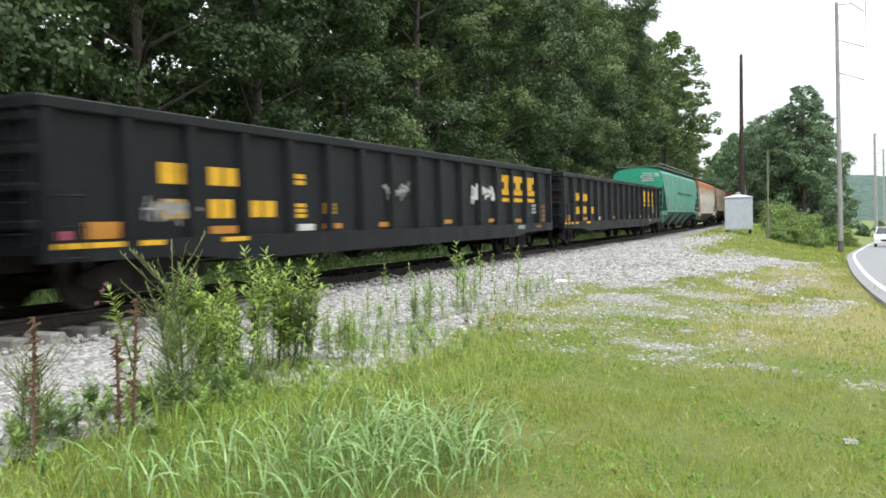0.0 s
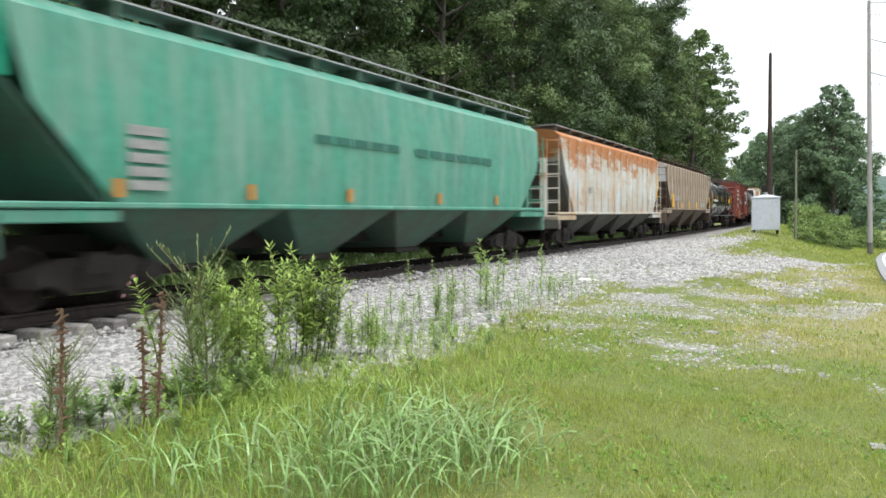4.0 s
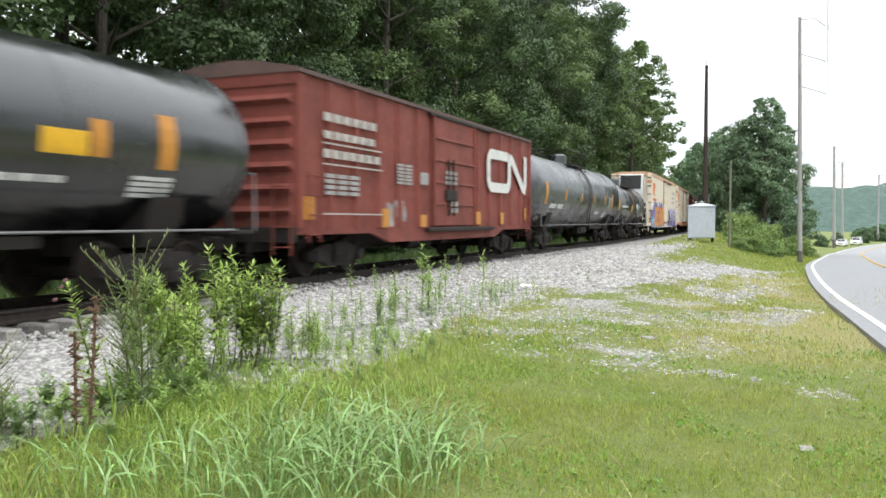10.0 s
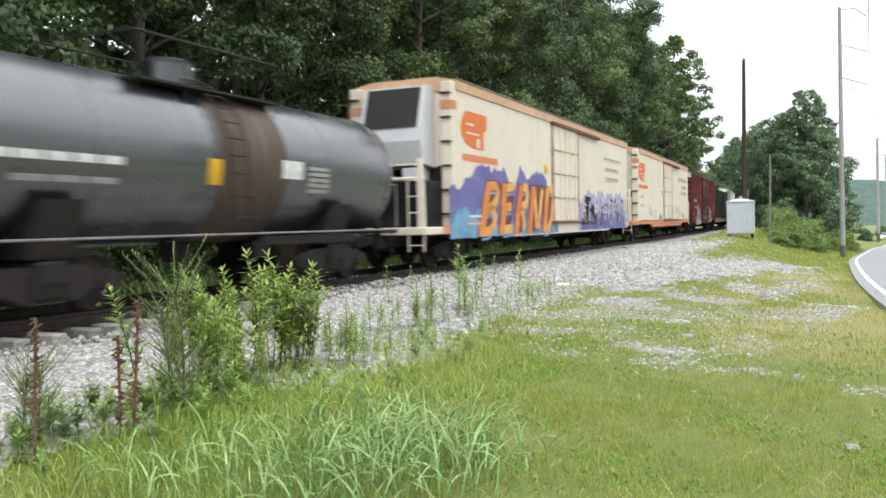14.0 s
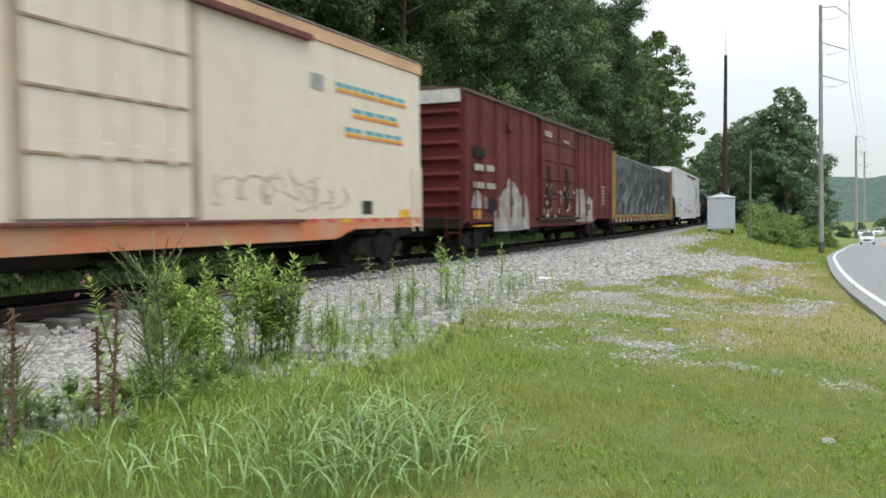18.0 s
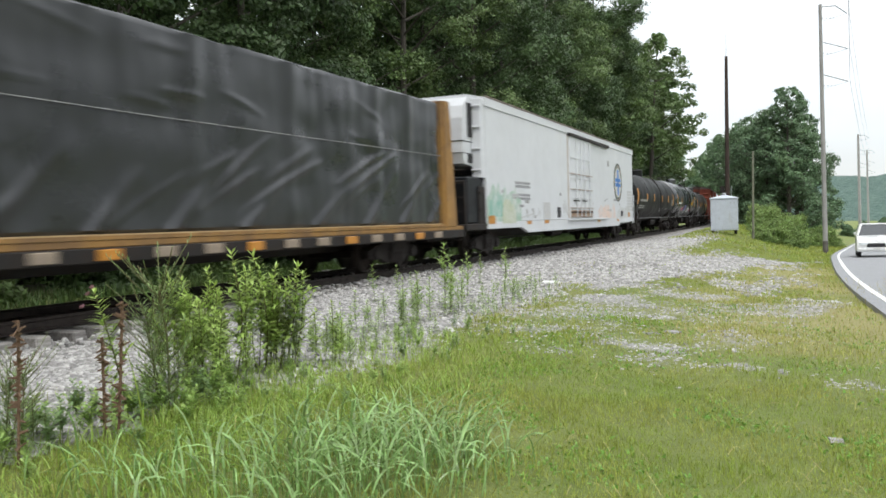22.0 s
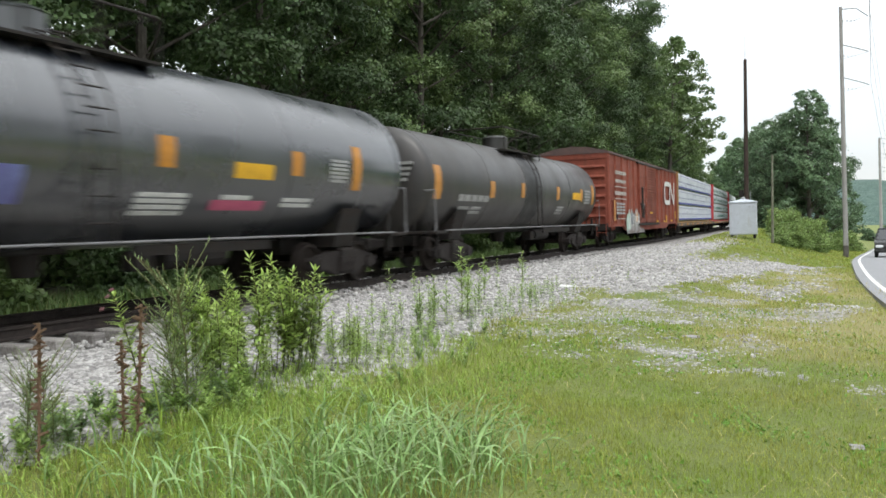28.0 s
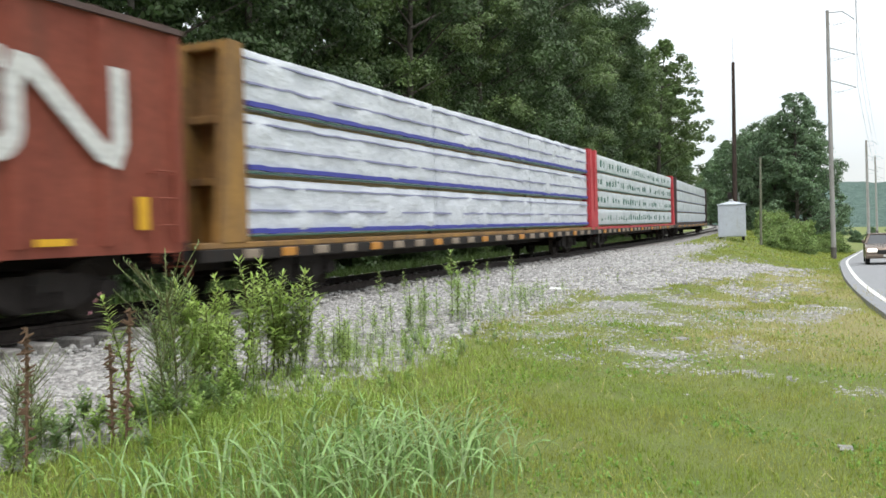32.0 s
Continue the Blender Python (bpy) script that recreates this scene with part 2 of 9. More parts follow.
# ---- ground, road and line ----
GRASS_GROUND = mat("lawn soil and short grass", (0.135, 0.175, 0.04), (0.18, 0.19, 0.062), 0.45, 0.8, 0.95, bump=0.8, bump_scale=25, bump_dist=0.05)
ASPHALT = mat("grey asphalt", (0.27, 0.275, 0.285), (0.24, 0.245, 0.255), 3.0, 0.4, 0.9, bump=0.4, bump_scale=120)
LINE_PAINT = mat("white road paint", (0.75, 0.75, 0.73), (0.55, 0.55, 0.53), 6, 0.6, 0.8)


def axis_steps(spans):
    out = []
    for a, b, step in spans:
        out += list(np.arange(a, b, step))
    return out + [spans[-1][1]]


gx = axis_steps([(-1500, -200, 130), (-200, -60, 14), (-60, -16, 2.0), (-16, 4, 0.4), (4, 40, 3), (40, 200, 20), (200, 1600, 140)])
gy = axis_steps([(-600, -60, 60), (-60, -4, 4), (-4, 40, 0.6), (40, 110, 1.4), (110, 260, 6), (260, 2400, 130)])
gv, gf = [], []
for yy in gy:
    for xx in gx:
        rough = 0.05 * noise.noise((xx * 0.35, yy * 0.35, 0)) + 0.02 * noise.noise((xx * 1.3, yy * 1.3, 3))
        if abs(xx - track_x(yy)) < 2.4 or xx > road_edge(yy) - 0.3:
            rough *= 0.2
        gv.append((xx, yy, ground_z(xx, yy) + rough))
nx = len(gx)
for j in range(len(gy) - 1):
    for i in range(nx - 1):
        gf.append((j * nx + i, j * nx + i + 1, (j + 1) * nx + i + 1, (j + 1) * nx + i))
ground = new("ground", raw_mesh("ground", gv, gf, GRASS_GROUND))
ground.data.shade_smooth()
tagged(ground, "grassy verge with pale crushed stone and worn bare patches", "ground", kind="structure")


# patches of bare stone on the verge: centre, half width and half length in metres, how much stone
STONE_PATCHES = ((-3.35, 14.2, 0.75, 0.7, 0.95), (-2.75, 12.6, 0.7, 0.55, 0.8), (-2.0, 9.9, 0.5, 0.28, 0.95), (-1.55, 9.0, 0.5, 0.3, 0.9), (-2.9, 8.85, 0.3, 0.22, 0.7),
                 (-0.75, 9.1, 0.4, 0.2, 0.75), (-0.75, 15.0, 0.75, 1.0, 0.85), (-0.15, 16.8, 0.6, 1.2, 0.8), (-3.9, 11.6, 0.6, 0.7, 0.75), (-2.2, 16.2, 0.9, 0.8, 0.8), (0.25, 8.4, 0.25, 0.5, 0.6),
                 (-3.6, 10.2, 0.5, 0.5, 0.6), (-1.6, 19.5, 0.8, 1.4, 0.7))


def gravel_amount(x, y):
    """How much loose stone lies at a place on the verge: the shoulder of the line, a pull-off and patches."""
    u = x - track_x(y)
    n = noise.noise((x * 0.5, y * 0.22, 5)) * 0.6 + 0.35 * noise.noise((x * 1.7, y * 1.1, 9))
    edge = 5.15 - 0.05 * max(0.0, min(y, 15) - 8)
    shoulder = 1 - smooth_step((u - edge - 0.8 * n) / (0.6 + 0.7 * smooth_step((y - 5.0) / 3.0))) if u > 0 else (1 - smooth_step((-u - 2.4) / 0.6))
    # the pull-off: a tongue of stone that swings from the line towards the road
    far_edge = -9.0 if y < 24.5 else -5.3 + (y - 24.5) * 0.335
    near_edge = -3.5 + (y - 17.5) * 0.14
    inside = min(x - far_edge, near_edge - x, (y - 15.6) * 0.3, (38.8 - y) * 0.3)
    patch = smooth_step((inside + 0.9 * n + 0.15) / 0.35)
    n2 = noise.noise((x * 0.8 + 3, y * 0.35, 12)) + 0.6 * noise.noise((x * 2.1, y * 1.2, 15))
    bare = 0.0
    for cx, cy, rx, ry, amount in STONE_PATCHES:
        e = ((x - cx) / rx) ** 2 + ((y - cy) / ry) ** 2
        if e < 4:
            bare = max(bare, 0.62 * amount * (1 - smooth_step((e - 0.6 - 0.9 * n2) / 0.9)))
    strewn = 0.36 * smooth_step(n2 * 1.3 + 0.35) * smooth_step((y - 8.0) / 2.5) * (1 - smooth_step((y - 30.0) / 8.0)) * (1 - smooth_step((x + 0.9) / 1.0))
    return max(shoulder, patch, bare, strewn)


def parched(x, y):
    """Bare, dried-out turf between the pull-off and the road."""
    n = noise.noise((x * 0.6, y * 0.25, 61)) + 0.5 * noise.noise((x * 1.9, y * 1.2, 63))
    worn = 0.85 * math.exp(-((x + 4.5) / 0.9) ** 2 - ((y - 12.3) / 2.2) ** 2) * smooth_step(0.8 + n)
    return max(worn, smooth_step((x + 3.0) / 1.6) * smooth_step((y - 8.8) / 3.5) * (1 - smooth_step((y - 30.0) / 8.0)) * smooth_step(0.75 + 1.3 * n))


def ground_material():
    """Grass, litter under the trees, and stone by the line: mixed by where the ground lies in the plan."""
    m = GRASS_GROUND
    t = m.node_tree
    ln = t.links.new
    bsdf = [n for n in t.nodes if n.type == "BSDF_PRINCIPLED"][0]
    old = bsdf.inputs["Base Color"].links[0].from_socket
    at = t.nodes.new("ShaderNodeAttribute")
    at.attribute_name = "stone"
    lit = t.nodes.new("ShaderNodeAttribute")
    lit.attribute_name = "litter"
    nz = t.nodes.new("ShaderNodeTexNoise")
    nz.inputs["Scale"].default_value, nz.inputs["Detail"].default_value = 26.0, 4.0
    co = [n for n in t.nodes if n.type == "TEX_COORD"][0]
    ln(co.outputs["Object"], nz.inputs["Vector"])
    ramp = t.nodes.new("ShaderNodeValToRGB")
    ramp.color_ramp.elements[0].position, ramp.color_ramp.elements[0].color = 0.36, (0.12, 0.115, 0.105, 1)
    ramp.color_ramp.elements[1].position, ramp.color_ramp.elements[1].color = 0.62, (0.42, 0.405, 0.39, 1)
    ln(nz.outputs["Fac"], ramp.inputs[0])
    a = t.nodes.new("ShaderNodeMix")
    a.data_type = "RGBA"
    patchy = t.nodes.new("ShaderNodeTexNoise")
    patchy.inputs["Scale"].default_value, patchy.inputs["Detail"].default_value, patchy.inputs["Roughness"].default_value = 2.3, 6.0, 0.7
    ln(co.outputs["Object"], patchy.inputs["Vector"])
    spread = t.nodes.new("ShaderNodeMath")
    spread.operation = "MULTIPLY_ADD"
    ln(patchy.outputs["Fac"], spread.inputs[0])
    spread.inputs[1].default_value, spread.inputs[2].default_value = 1.9, -0.95
    both = t.nodes.new("ShaderNodeMath")
    both.operation = "ADD"
    ln(at.outputs["Fac"], both.inputs[0])
    ln(spread.outputs[0], both.inputs[1])
    crisp = t.nodes.new("ShaderNodeMapRange")
    crisp.inputs["From Min"].default_value, crisp.inputs["From Max"].default_value = 0.32, 0.62
    ln(both.outputs[0], crisp.inputs["Value"])
    ln(crisp.outputs[0], a.inputs[0])
    dry = t.nodes.new("ShaderNodeAttribute")
    dry.attribute_name = "parched"
    d = t.nodes.new("ShaderNodeMix")
    d.data_type = "RGBA"
    ln(dry.outputs["Fac"], d.inputs[0])
    ln(old, d.inputs[6])
    d.inputs[7].default_value = (0.27, 0.25, 0.105, 1)
    ln(d.outputs[2], a.inputs[6])
    ln(ramp.outputs[0], a.inputs[7])
    b = t.nodes.new("ShaderNodeMix")
    b.data_type = "RGBA"
    ln(lit.outputs["Fac"], b.inputs[0])
    ln(a.outputs[2], b.inputs[6])
    b.inputs[7].default_value = (0.035, 0.032, 0.018, 1)
    ln(b.outputs[2], bsdf.inputs["Base Color"])


stone_layer = ground.data.attributes.new("stone", "FLOAT", "POINT")
stone_layer.data.foreach_set("value", np.array([gravel_amount(p[0], p[1]) if abs(p[0]) < 60 and -60 < p[1] < 260 else 0.0 for p in gv], dtype=np.float32))
litter_layer = ground.data.attributes.new("litter", "FLOAT", "POINT")
litter_layer.data.foreach_set("value", np.array([smooth_step((track_x(p[1]) - 8.0 - p[0]) / 3.0) if p[1] < 110 else 0.0 for p in gv], dtype=np.float32))
parched_layer = ground.data.attributes.new("parched", "FLOAT", "POINT")
parched_layer.data.foreach_set("value", np.array([parched(p[0], p[1]) if abs(p[0]) < 60 and 0 < p[1] < 60 else 0.0 for p in gv], dtype=np.float32))
ground_material()

# road: a strip of asphalt with a white edge line
ry = axis_steps([(-360, 0, 12), (0, 100, 2), (100, 480, 10)])
ROAD_WIDE = 7.6


def strip(name, y_list, off0, off1, up, material, thick=0.06):
    v, f = [], []
    for yy in y_list:
        e, z = road_edge(yy), road_z(yy)
        sl = (road_edge(yy + 1) - road_edge(yy - 1)) / 2
        nxv, nyv = 1 / math.hypot(1, sl), -sl / math.hypot(1, sl)
        for o in (off0, off1):
            v.append((e + nxv * o, yy + nyv * o, z + up + 0.012 * min(o, 3.8)))
            v.append((e + nxv * o, yy + nyv * o, z + up - thick))
    for k in range(len(y_list) - 1):
        a, b = 4 * k, 4 * k + 4
        f += [(a, a + 2, b + 2, b), (a, b, b + 1, a + 1), (a + 2, a + 3, b + 3, b + 2), (a + 1, b + 1, b + 3, a + 3)]
    me = raw_mesh(name, v, f, material)
    return new(name, me)


road = tagged(strip("road", ry, 0, ROAD_WIDE, 0.03, ASPHALT, 0.25), "two-lane grey asphalt road bending away", "road", kind="structure")
tagged(strip("road_edge_line", ry, 0.27, 0.39, 0.036, LINE_PAINT, 0.004), "white painted edge line on the road", "road marking", kind="structure")
tagged(strip("road_far_edge_line", ry, 7.05, 7.18, 0.036, LINE_PAINT, 0.004), "white painted edge line on the road", "road marking", kind="structure")
YLINE = mat("yellow road paint", (0.6, 0.36, 0.05), (0.45, 0.28, 0.05), 6, 0.6, 0.8)
tagged(strip("road_centre_line", ry, 3.72, 3.83, 0.044, YLINE, 0.004), "double yellow centre line on the road", "road marking", kind="structure")

# rails: head, web and foot drawn along the bend
railway = thing("railway_track", "single railway track with rusty rails on pale stone ballast", "railway track", kind="structure")


def rail_mesh(side):
    prof = [(-0.07, -0.17), (0.07, -0.17), (0.07, -0.155), (0.012, -0.13), (0.012, -0.045), (0.036, -0.035), (0.036, 0.0), (-0.036, 0.0), (-0.036, -0.035), (-0.012, -0.045), (-0.012, -0.13), (-0.07, -0.155)]
    v, f = [], []
    ss = list(range(-372, 480, 4))
    n = len(prof)
    for s in ss:
        x, y, h = track_at(s)
        for o, z in prof:
            off = side * 0.753 + o
            v.append((x + math.cos(h) * off, y + math.sin(h) * off, rail_z(y) + z))
    for k in range(len(ss) - 1):
        f += [(k * n + i, k * n + (i + 1) % n, (k + 1) * n + (i + 1) % n, (k + 1) * n + i) for i in range(n)]
    return raw_mesh("rail", v, f, RAIL_STEEL)


for side in (-1, 1):
    part("rail", rail_mesh(side), None, railway)
tie = Shape().box(-0.11, 0.11, -1.3, 1.3, -0.19, 0.0, 0.02).mesh("tie", TIE_MAT)
for i in range(-40, 240):
    s = i * 0.52
    x, y, h = track_at(s)
    part("tie", tie, None, railway, at=pose(x, y, rail_z(y) - 0.175, 0, 0, 90 + math.degrees(h) + random.uniform(-1.5, 1.5)))
far_ties = Shape()
for i in (*range(-700, -40), *range(240, 900)):
    s = i * 0.52
    x, y, h = track_at(s)
    far_ties.add([(x + a, y + b, rail_z(y) + c) for a, b, c in ((-1.3, -0.11, -0.18), (1.3, -0.11, -0.18), (1.3, 0.11, -0.18), (-1.3, 0.11, -0.18))], [(0, 1, 2, 3)])
part("far_ties", far_ties, TIE_MAT, railway)["kind"] = "stuff"

# ---- trees ----
BARK = mat("grey brown bark", (0.1, 0.088, 0.075), (0.045, 0.038, 0.03), 6, 0.8, 0.95, stretch=(4, 4, 0.8), bump=0.8, bump_scale=20)
LEAF_DARK = mat("dark green leaves", (0.085, 0.14, 0.048), (0.04, 0.07, 0.03), 0.45, 0.8, 0.5, bump=0, trans=0.22, island=0.3)
LEAF_MID = mat("mid green leaves", (0.15, 0.22, 0.073), (0.068, 0.112, 0.042), 0.45, 0.8, 0.5, bump=0, trans=0.22, island=0.3)


def leaf_quads(rng, centres, per, spread, size, flat=0.55):
    """Loose leaves: rhombs scattered round the clump centres, tilted at random."""
    c = np.repeat(np.asarray(centres), per, axis=0)
    n = len(c)
    d = rng.normal(size=(n, 3))
    d /= np.linalg.norm(d, axis=1)[:, None]
    p = c + d * (rng.random((n, 1)) ** 0.5) * np.asarray(spread)
    nor = rng.normal(size=(n, 3)) * (1, 1, 1) + np.array([0, 0, flat])
    nor /= np.linalg.norm(nor, axis=1)[:, None]
    u = np.cross(nor, rng.normal(size=(n, 3)))
    u /= np.linalg.norm(u, axis=1)[:, None]
    w = np.cross(nor, u)
    s = size * (0.6 + 0.8 * rng.random((n, 1)))
    q = np.stack([p - u * s, p + w * s * 0.55 + nor * s * 0.12, p + u * s, p - w * s * 0.55 + nor * s * 0.12], axis=1)
    return q.reshape(-1, 3)


def tree_meshes(seed, height, radius, low, leaf, clumps=150, per=46, size=0.17, shape="oak"):
    rng = np.random.default_rng(seed)
    tr = Shape()
    lean = rng.normal(size=2) * 0.02 * height
    levels = [0, 0.03, 0.25, 0.5, 0.75, 0.95]
    pts = [Vector((lean[0] * k * k, lean[1] * k * k, height * k)) for k in levels]
    r0 = 0.011 * height + 0.06
    rad = [r0 * 1.35, r0, r0 * 0.82, r0 * 0.6, r0 * 0.35, r0 * 0.08]
    for i in range(5):
        tr.cyl(pts[i], pts[i + 1], rad[i], rad[i + 1], 9, caps=False)
    cs, fat = [], []
    for i in range(clumps):
        k = low + (1 - low) * rng.random() ** (0.85 if shape == "oak" else 1.3)
        if shape == "oak":
            prof = math.sin(math.pi * min(1.0, 0.16 + 0.86 * (k - low) / (1 - low))) ** 0.6
        else:
            prof = max(0.02, 1.0 - (k - low) / (1 - low)) ** 0.62
        a = rng.random() * 2 * math.pi
        rr = radius * prof * (0.35 + 0.65 * rng.random() ** 0.5) * (0.82 + 0.36 * math.sin(3 * a + seed) * math.sin(5 * k * 3 + seed))
        z = height * k
        fat.append(prof if shape == "pine" else 1.0)
        cs.append((lean[0] * k * k + rr * math.cos(a), lean[1] * k * k + rr * math.sin(a), z))
        if i % 5 == 0 and rr > 0.8:
            b = Vector((lean[0] * k * k, lean[1] * k * k, z - rr * 0.45))
            tr.cyl(b, cs[-1], 0.02 + 0.006 * rr * 2, 0.012, 5, caps=False)
    spread = np.array((0.5 * radius / 4 + 0.3, 0.5 * radius / 4 + 0.3, 0.3 * radius / 4 + 0.2))
    leaves = leaf_quads(rng, cs, per, (0.74 if height > 20 else 0.9) * spread[None] * np.repeat(0.22 + 0.78 * np.array(fat), per)[:, None], size)
    crown = fast_mesh("crown", leaves, [4] * (len(leaves) // 4), leaf)
    return tr.mesh("trunk", BARK, True), crown


def tree(meshes, name, label, at, group="", scale=1.0):
    ob = thing(name, label, "tree", at, group)
    part("trunk", meshes[0], None, ob)
    part("crown", meshes[1], None, ob)
    return ob


def bough_tree(seed, height, radius, low, leaf, boughs=36, per=1000, size=0.085, shape="oak", fat=(0.95, 1.7), trunk=1.0):
    """A tree whose crown is built of boughs, each a rounded mass of leaf clusters with gaps between."""
    r = np.random.default_rng(seed)
    tr = Shape()
    lean = r.normal(size=2) * 0.02 * height
    levels = [0, 0.03, 0.25, 0.5, 0.75, 0.95]
    r0 = (0.011 * height + 0.06) * trunk
    pts = [Vector((lean[0] * k * k, lean[1] * k * k, height * k)) for k in levels]
    rad = [r0 * 1.35, r0, r0 * 0.82, r0 * 0.6, r0 * 0.35, r0 * 0.08]
    for i in range(5):
        tr.cyl(pts[i], pts[i + 1], rad[i], rad[i + 1], 9, caps=False)
    ps, ns = [], []
    for i in range(boughs):
        k = low + (0.96 - low) * ((i + r.random()) / boughs) ** 0.9
        q = (k - low) / (1 - low)
        prof = math.sin(math.pi * min(1.0, 0.2 + 0.8 * q)) ** 0.55 if shape == "oak" else max(0.05, 1 - q) ** 0.6
        a = i * 2.4 + r.normal() * 0.5
        rr = radius * prof * r.uniform(0.45, 1.0)
        br = r.uniform(*fat) * (1.0 if shape == "oak" else 0.45 + 0.6 * prof)
        c = np.array([lean[0] * k * k + rr * math.cos(a), lean[1] * k * k + rr * math.sin(a), height * k])
        if rr > 0.6:
            tr.cyl((lean[0] * k * k, lean[1] * k * k, max(0.3, c[2] - 0.55 * rr)), tuple(c), 0.03 + 0.012 * rr, 0.012, 5, caps=False)
        d = r.normal(size=(22, 3)) + (0.5 * math.cos(a), 0.5 * math.sin(a), 0.55)
        d /= np.linalg.norm(d, axis=1)[:, None]
        sub = c + d * br * (0.55 + 0.5 * r.random((22, 1))) * (1, 1, 0.62)
        n = int(per * (br / fat[1]) ** 1.6)
        p = sub[r.integers(0, 22, n)] + r.normal(size=(n, 3)) * br * (0.15, 0.15, 0.1)
        ps.append(p)
        ns.append((p - c) / br)
    p, out_ = np.concatenate(ps), np.concatenate(ns)
    n = len(p)
    nor = 0.9 * out_ + 0.5 * r.normal(size=(n, 3)) + (0, 0, 0.3)
    nor /= np.linalg.norm(nor, axis=1)[:, None]
    u = np.cross(nor, r.normal(size=(n, 3)))
    u /= np.linalg.norm(u, axis=1)[:, None]
    w = np.cross(nor, u)
    s = size * (0.6 + 0.8 * r.random((n, 1)))
    quads = np.stack([p - u * s, p + w * s * 0.62 - nor * s * 0.15, p + u * s, p - w * s * 0.62 - nor * s * 0.15], axis=1).reshape(-1, 3)
    return tr.mesh("trunk", BARK, True), fast_mesh("crown", quads, [4] * n, leaf)


EDGE_KINDS = [bough_tree(11 + i, 22 + (i % 3) * 1.6, 4.3 + 0.5 * (i % 2), lo, lf, 42, 1900, 0.084, fat=(1.0, 2.0), trunk=0.7) for i, (lo, lf) in
              enumerate([(0.06, LEAF_DARK), (0.1, LEAF_MID), (0.14, LEAF_DARK), (0.05, LEAF_MID), (0.12, LEAF_DARK)])]
DEEP_KINDS = [bough_tree(41 + i, 22 + (i % 3) * 1.6, 4.4, lo, lf, 38, 300, 0.19) for i, (lo, lf) in enumerate([(0.14, LEAF_DARK), (0.1, LEAF_MID), (0.18, LEAF_DARK)])]
rng = random.Random(4)
WOOD_LABELS = ["tall broadleaf tree with dark green crown at the wood's edge", "tall leafy tree with mid green crown behind the railway"]
for row, (u, step, y0, y1) in enumerate([(8.4, 4.6, -14, 126), (13.0, 5.2, -16, 130), (20.0, 7.5, -16, 134)]):
    y = y0
    while y < y1:
        uu = u + rng.uniform(-1.0, 1.0)
        yy = y + rng.uniform(-1.2, 1.2)
        kinds = EDGE_KINDS if row == 0 else DEEP_KINDS
        k = rng.randrange(len(kinds))
        x = track_x(yy) - uu
        sc = rng.uniform(0.88, 1.12)
        m = pose(x, yy, ground_z(x, yy) - 0.1, 0, 0, rng.uniform(0, 360)) @ Matrix.Diagonal((sc, sc, sc, 1))
        tree(kinds[k], "woodland_tree", WOOD_LABELS[k % 2], m, "woodland trees behind the railway")
        y += step * rng.uniform(0.85, 1.15)


EDGE_TREE = tree_meshes(77, 21, 5.6, 0.32, LEAF_MID, 120, 56, 0.19)
for x, y, rz in ((-17.3, 92, 30), (-18.3, 103, 200), (-19.8, 116, 100), (-17.8, 80, 160)):
    tree(EDGE_TREE, "woodland_tree", "open-crowned tree leaning out at the end of the wood", pose(x, y, ground_z(x, y) - 0.1, 0, 3, rz), "woodland trees behind the railway")


# unseen trees added across the road, behind the tripod, to darken the train's reflections
for i in range(24):
    yy = -70 + i * 7.5
    x = road_edge(max(yy, 0)) + 17 + 5 * (i % 3)
    tree(EDGE_TREE, "woodland_tree", "unseen leafy tree added across the road to darken reflections", pose(x, yy, ground_z(x, yy) - 0.1, 0, 0, 61 * i) @ Matrix.Diagonal((0.85, 0.85, 0.85, 1)), "trees across the road")

# undergrowth along the wood's edge and round the bushes beside the road
def bush_mesh(seed, w, h, leaf, clumps=40, per=40, size=0.1):
    r = np.random.default_rng(seed)
    a = r.random(clumps) * 2 * np.pi
    k = r.random(clumps)
    rr = w * np.sqrt(r.random(clumps)) * np.sqrt(1 - 0.8 * k)
    cs = np.stack([rr * np.cos(a), rr * np.sin(a), 0.1 * h + k * h * 0.85], axis=1)
    q = leaf_quads(r, cs, per, (0.35 * w ** 0.5, 0.35 * w ** 0.5, 0.22 * h ** 0.5), size)
    q[:, 2] = np.maximum(q[:, 2], 0.0)
    return fast_mesh("bush", q, [4] * (len(q) // 4), leaf)


VINES = [bush_mesh(90 + i, 1.3, 1.0 + 0.5 * i, mat("rank yellow-green leaves", (0.25, 0.34, 0.11), (0.12, 0.18, 0.06), 1.1, 0.9, 0.6, bump=0, trans=0.35, island=0.45), 60, 60, 0.07) for i in range(2)]
BUSHES = [bush_mesh(50 + i, 1.6, 1.7 + 0.5 * (i % 2), (LEAF_MID, LEAF_DARK, LEAF_DARK)[i % 3], 90, 70, 0.085) for i in range(3)]
for i in range(92):
    yy = -10 + i * 1.55 + rng.uniform(-0.8, 0.8)
    x = track_x(yy) - (rng.uniform(6.6, 8.6) if i % 2 else rng.uniform(10.0, 17.0))
    sc = rng.uniform(0.6, 1.15) if i % 2 else rng.uniform(1.4, 2.3)
    b = new("undergrowth_bush", BUSHES[i % 3])
    b.matrix_basis = pose(x, yy, ground_z(x, yy) - 0.05, 0, 0, rng.uniform(0, 360)) @ Matrix.Diagonal((sc, sc, sc, 1))
    tagged(b, "leafy undergrowth bush below the woodland trees", "bush", "undergrowth bushes")

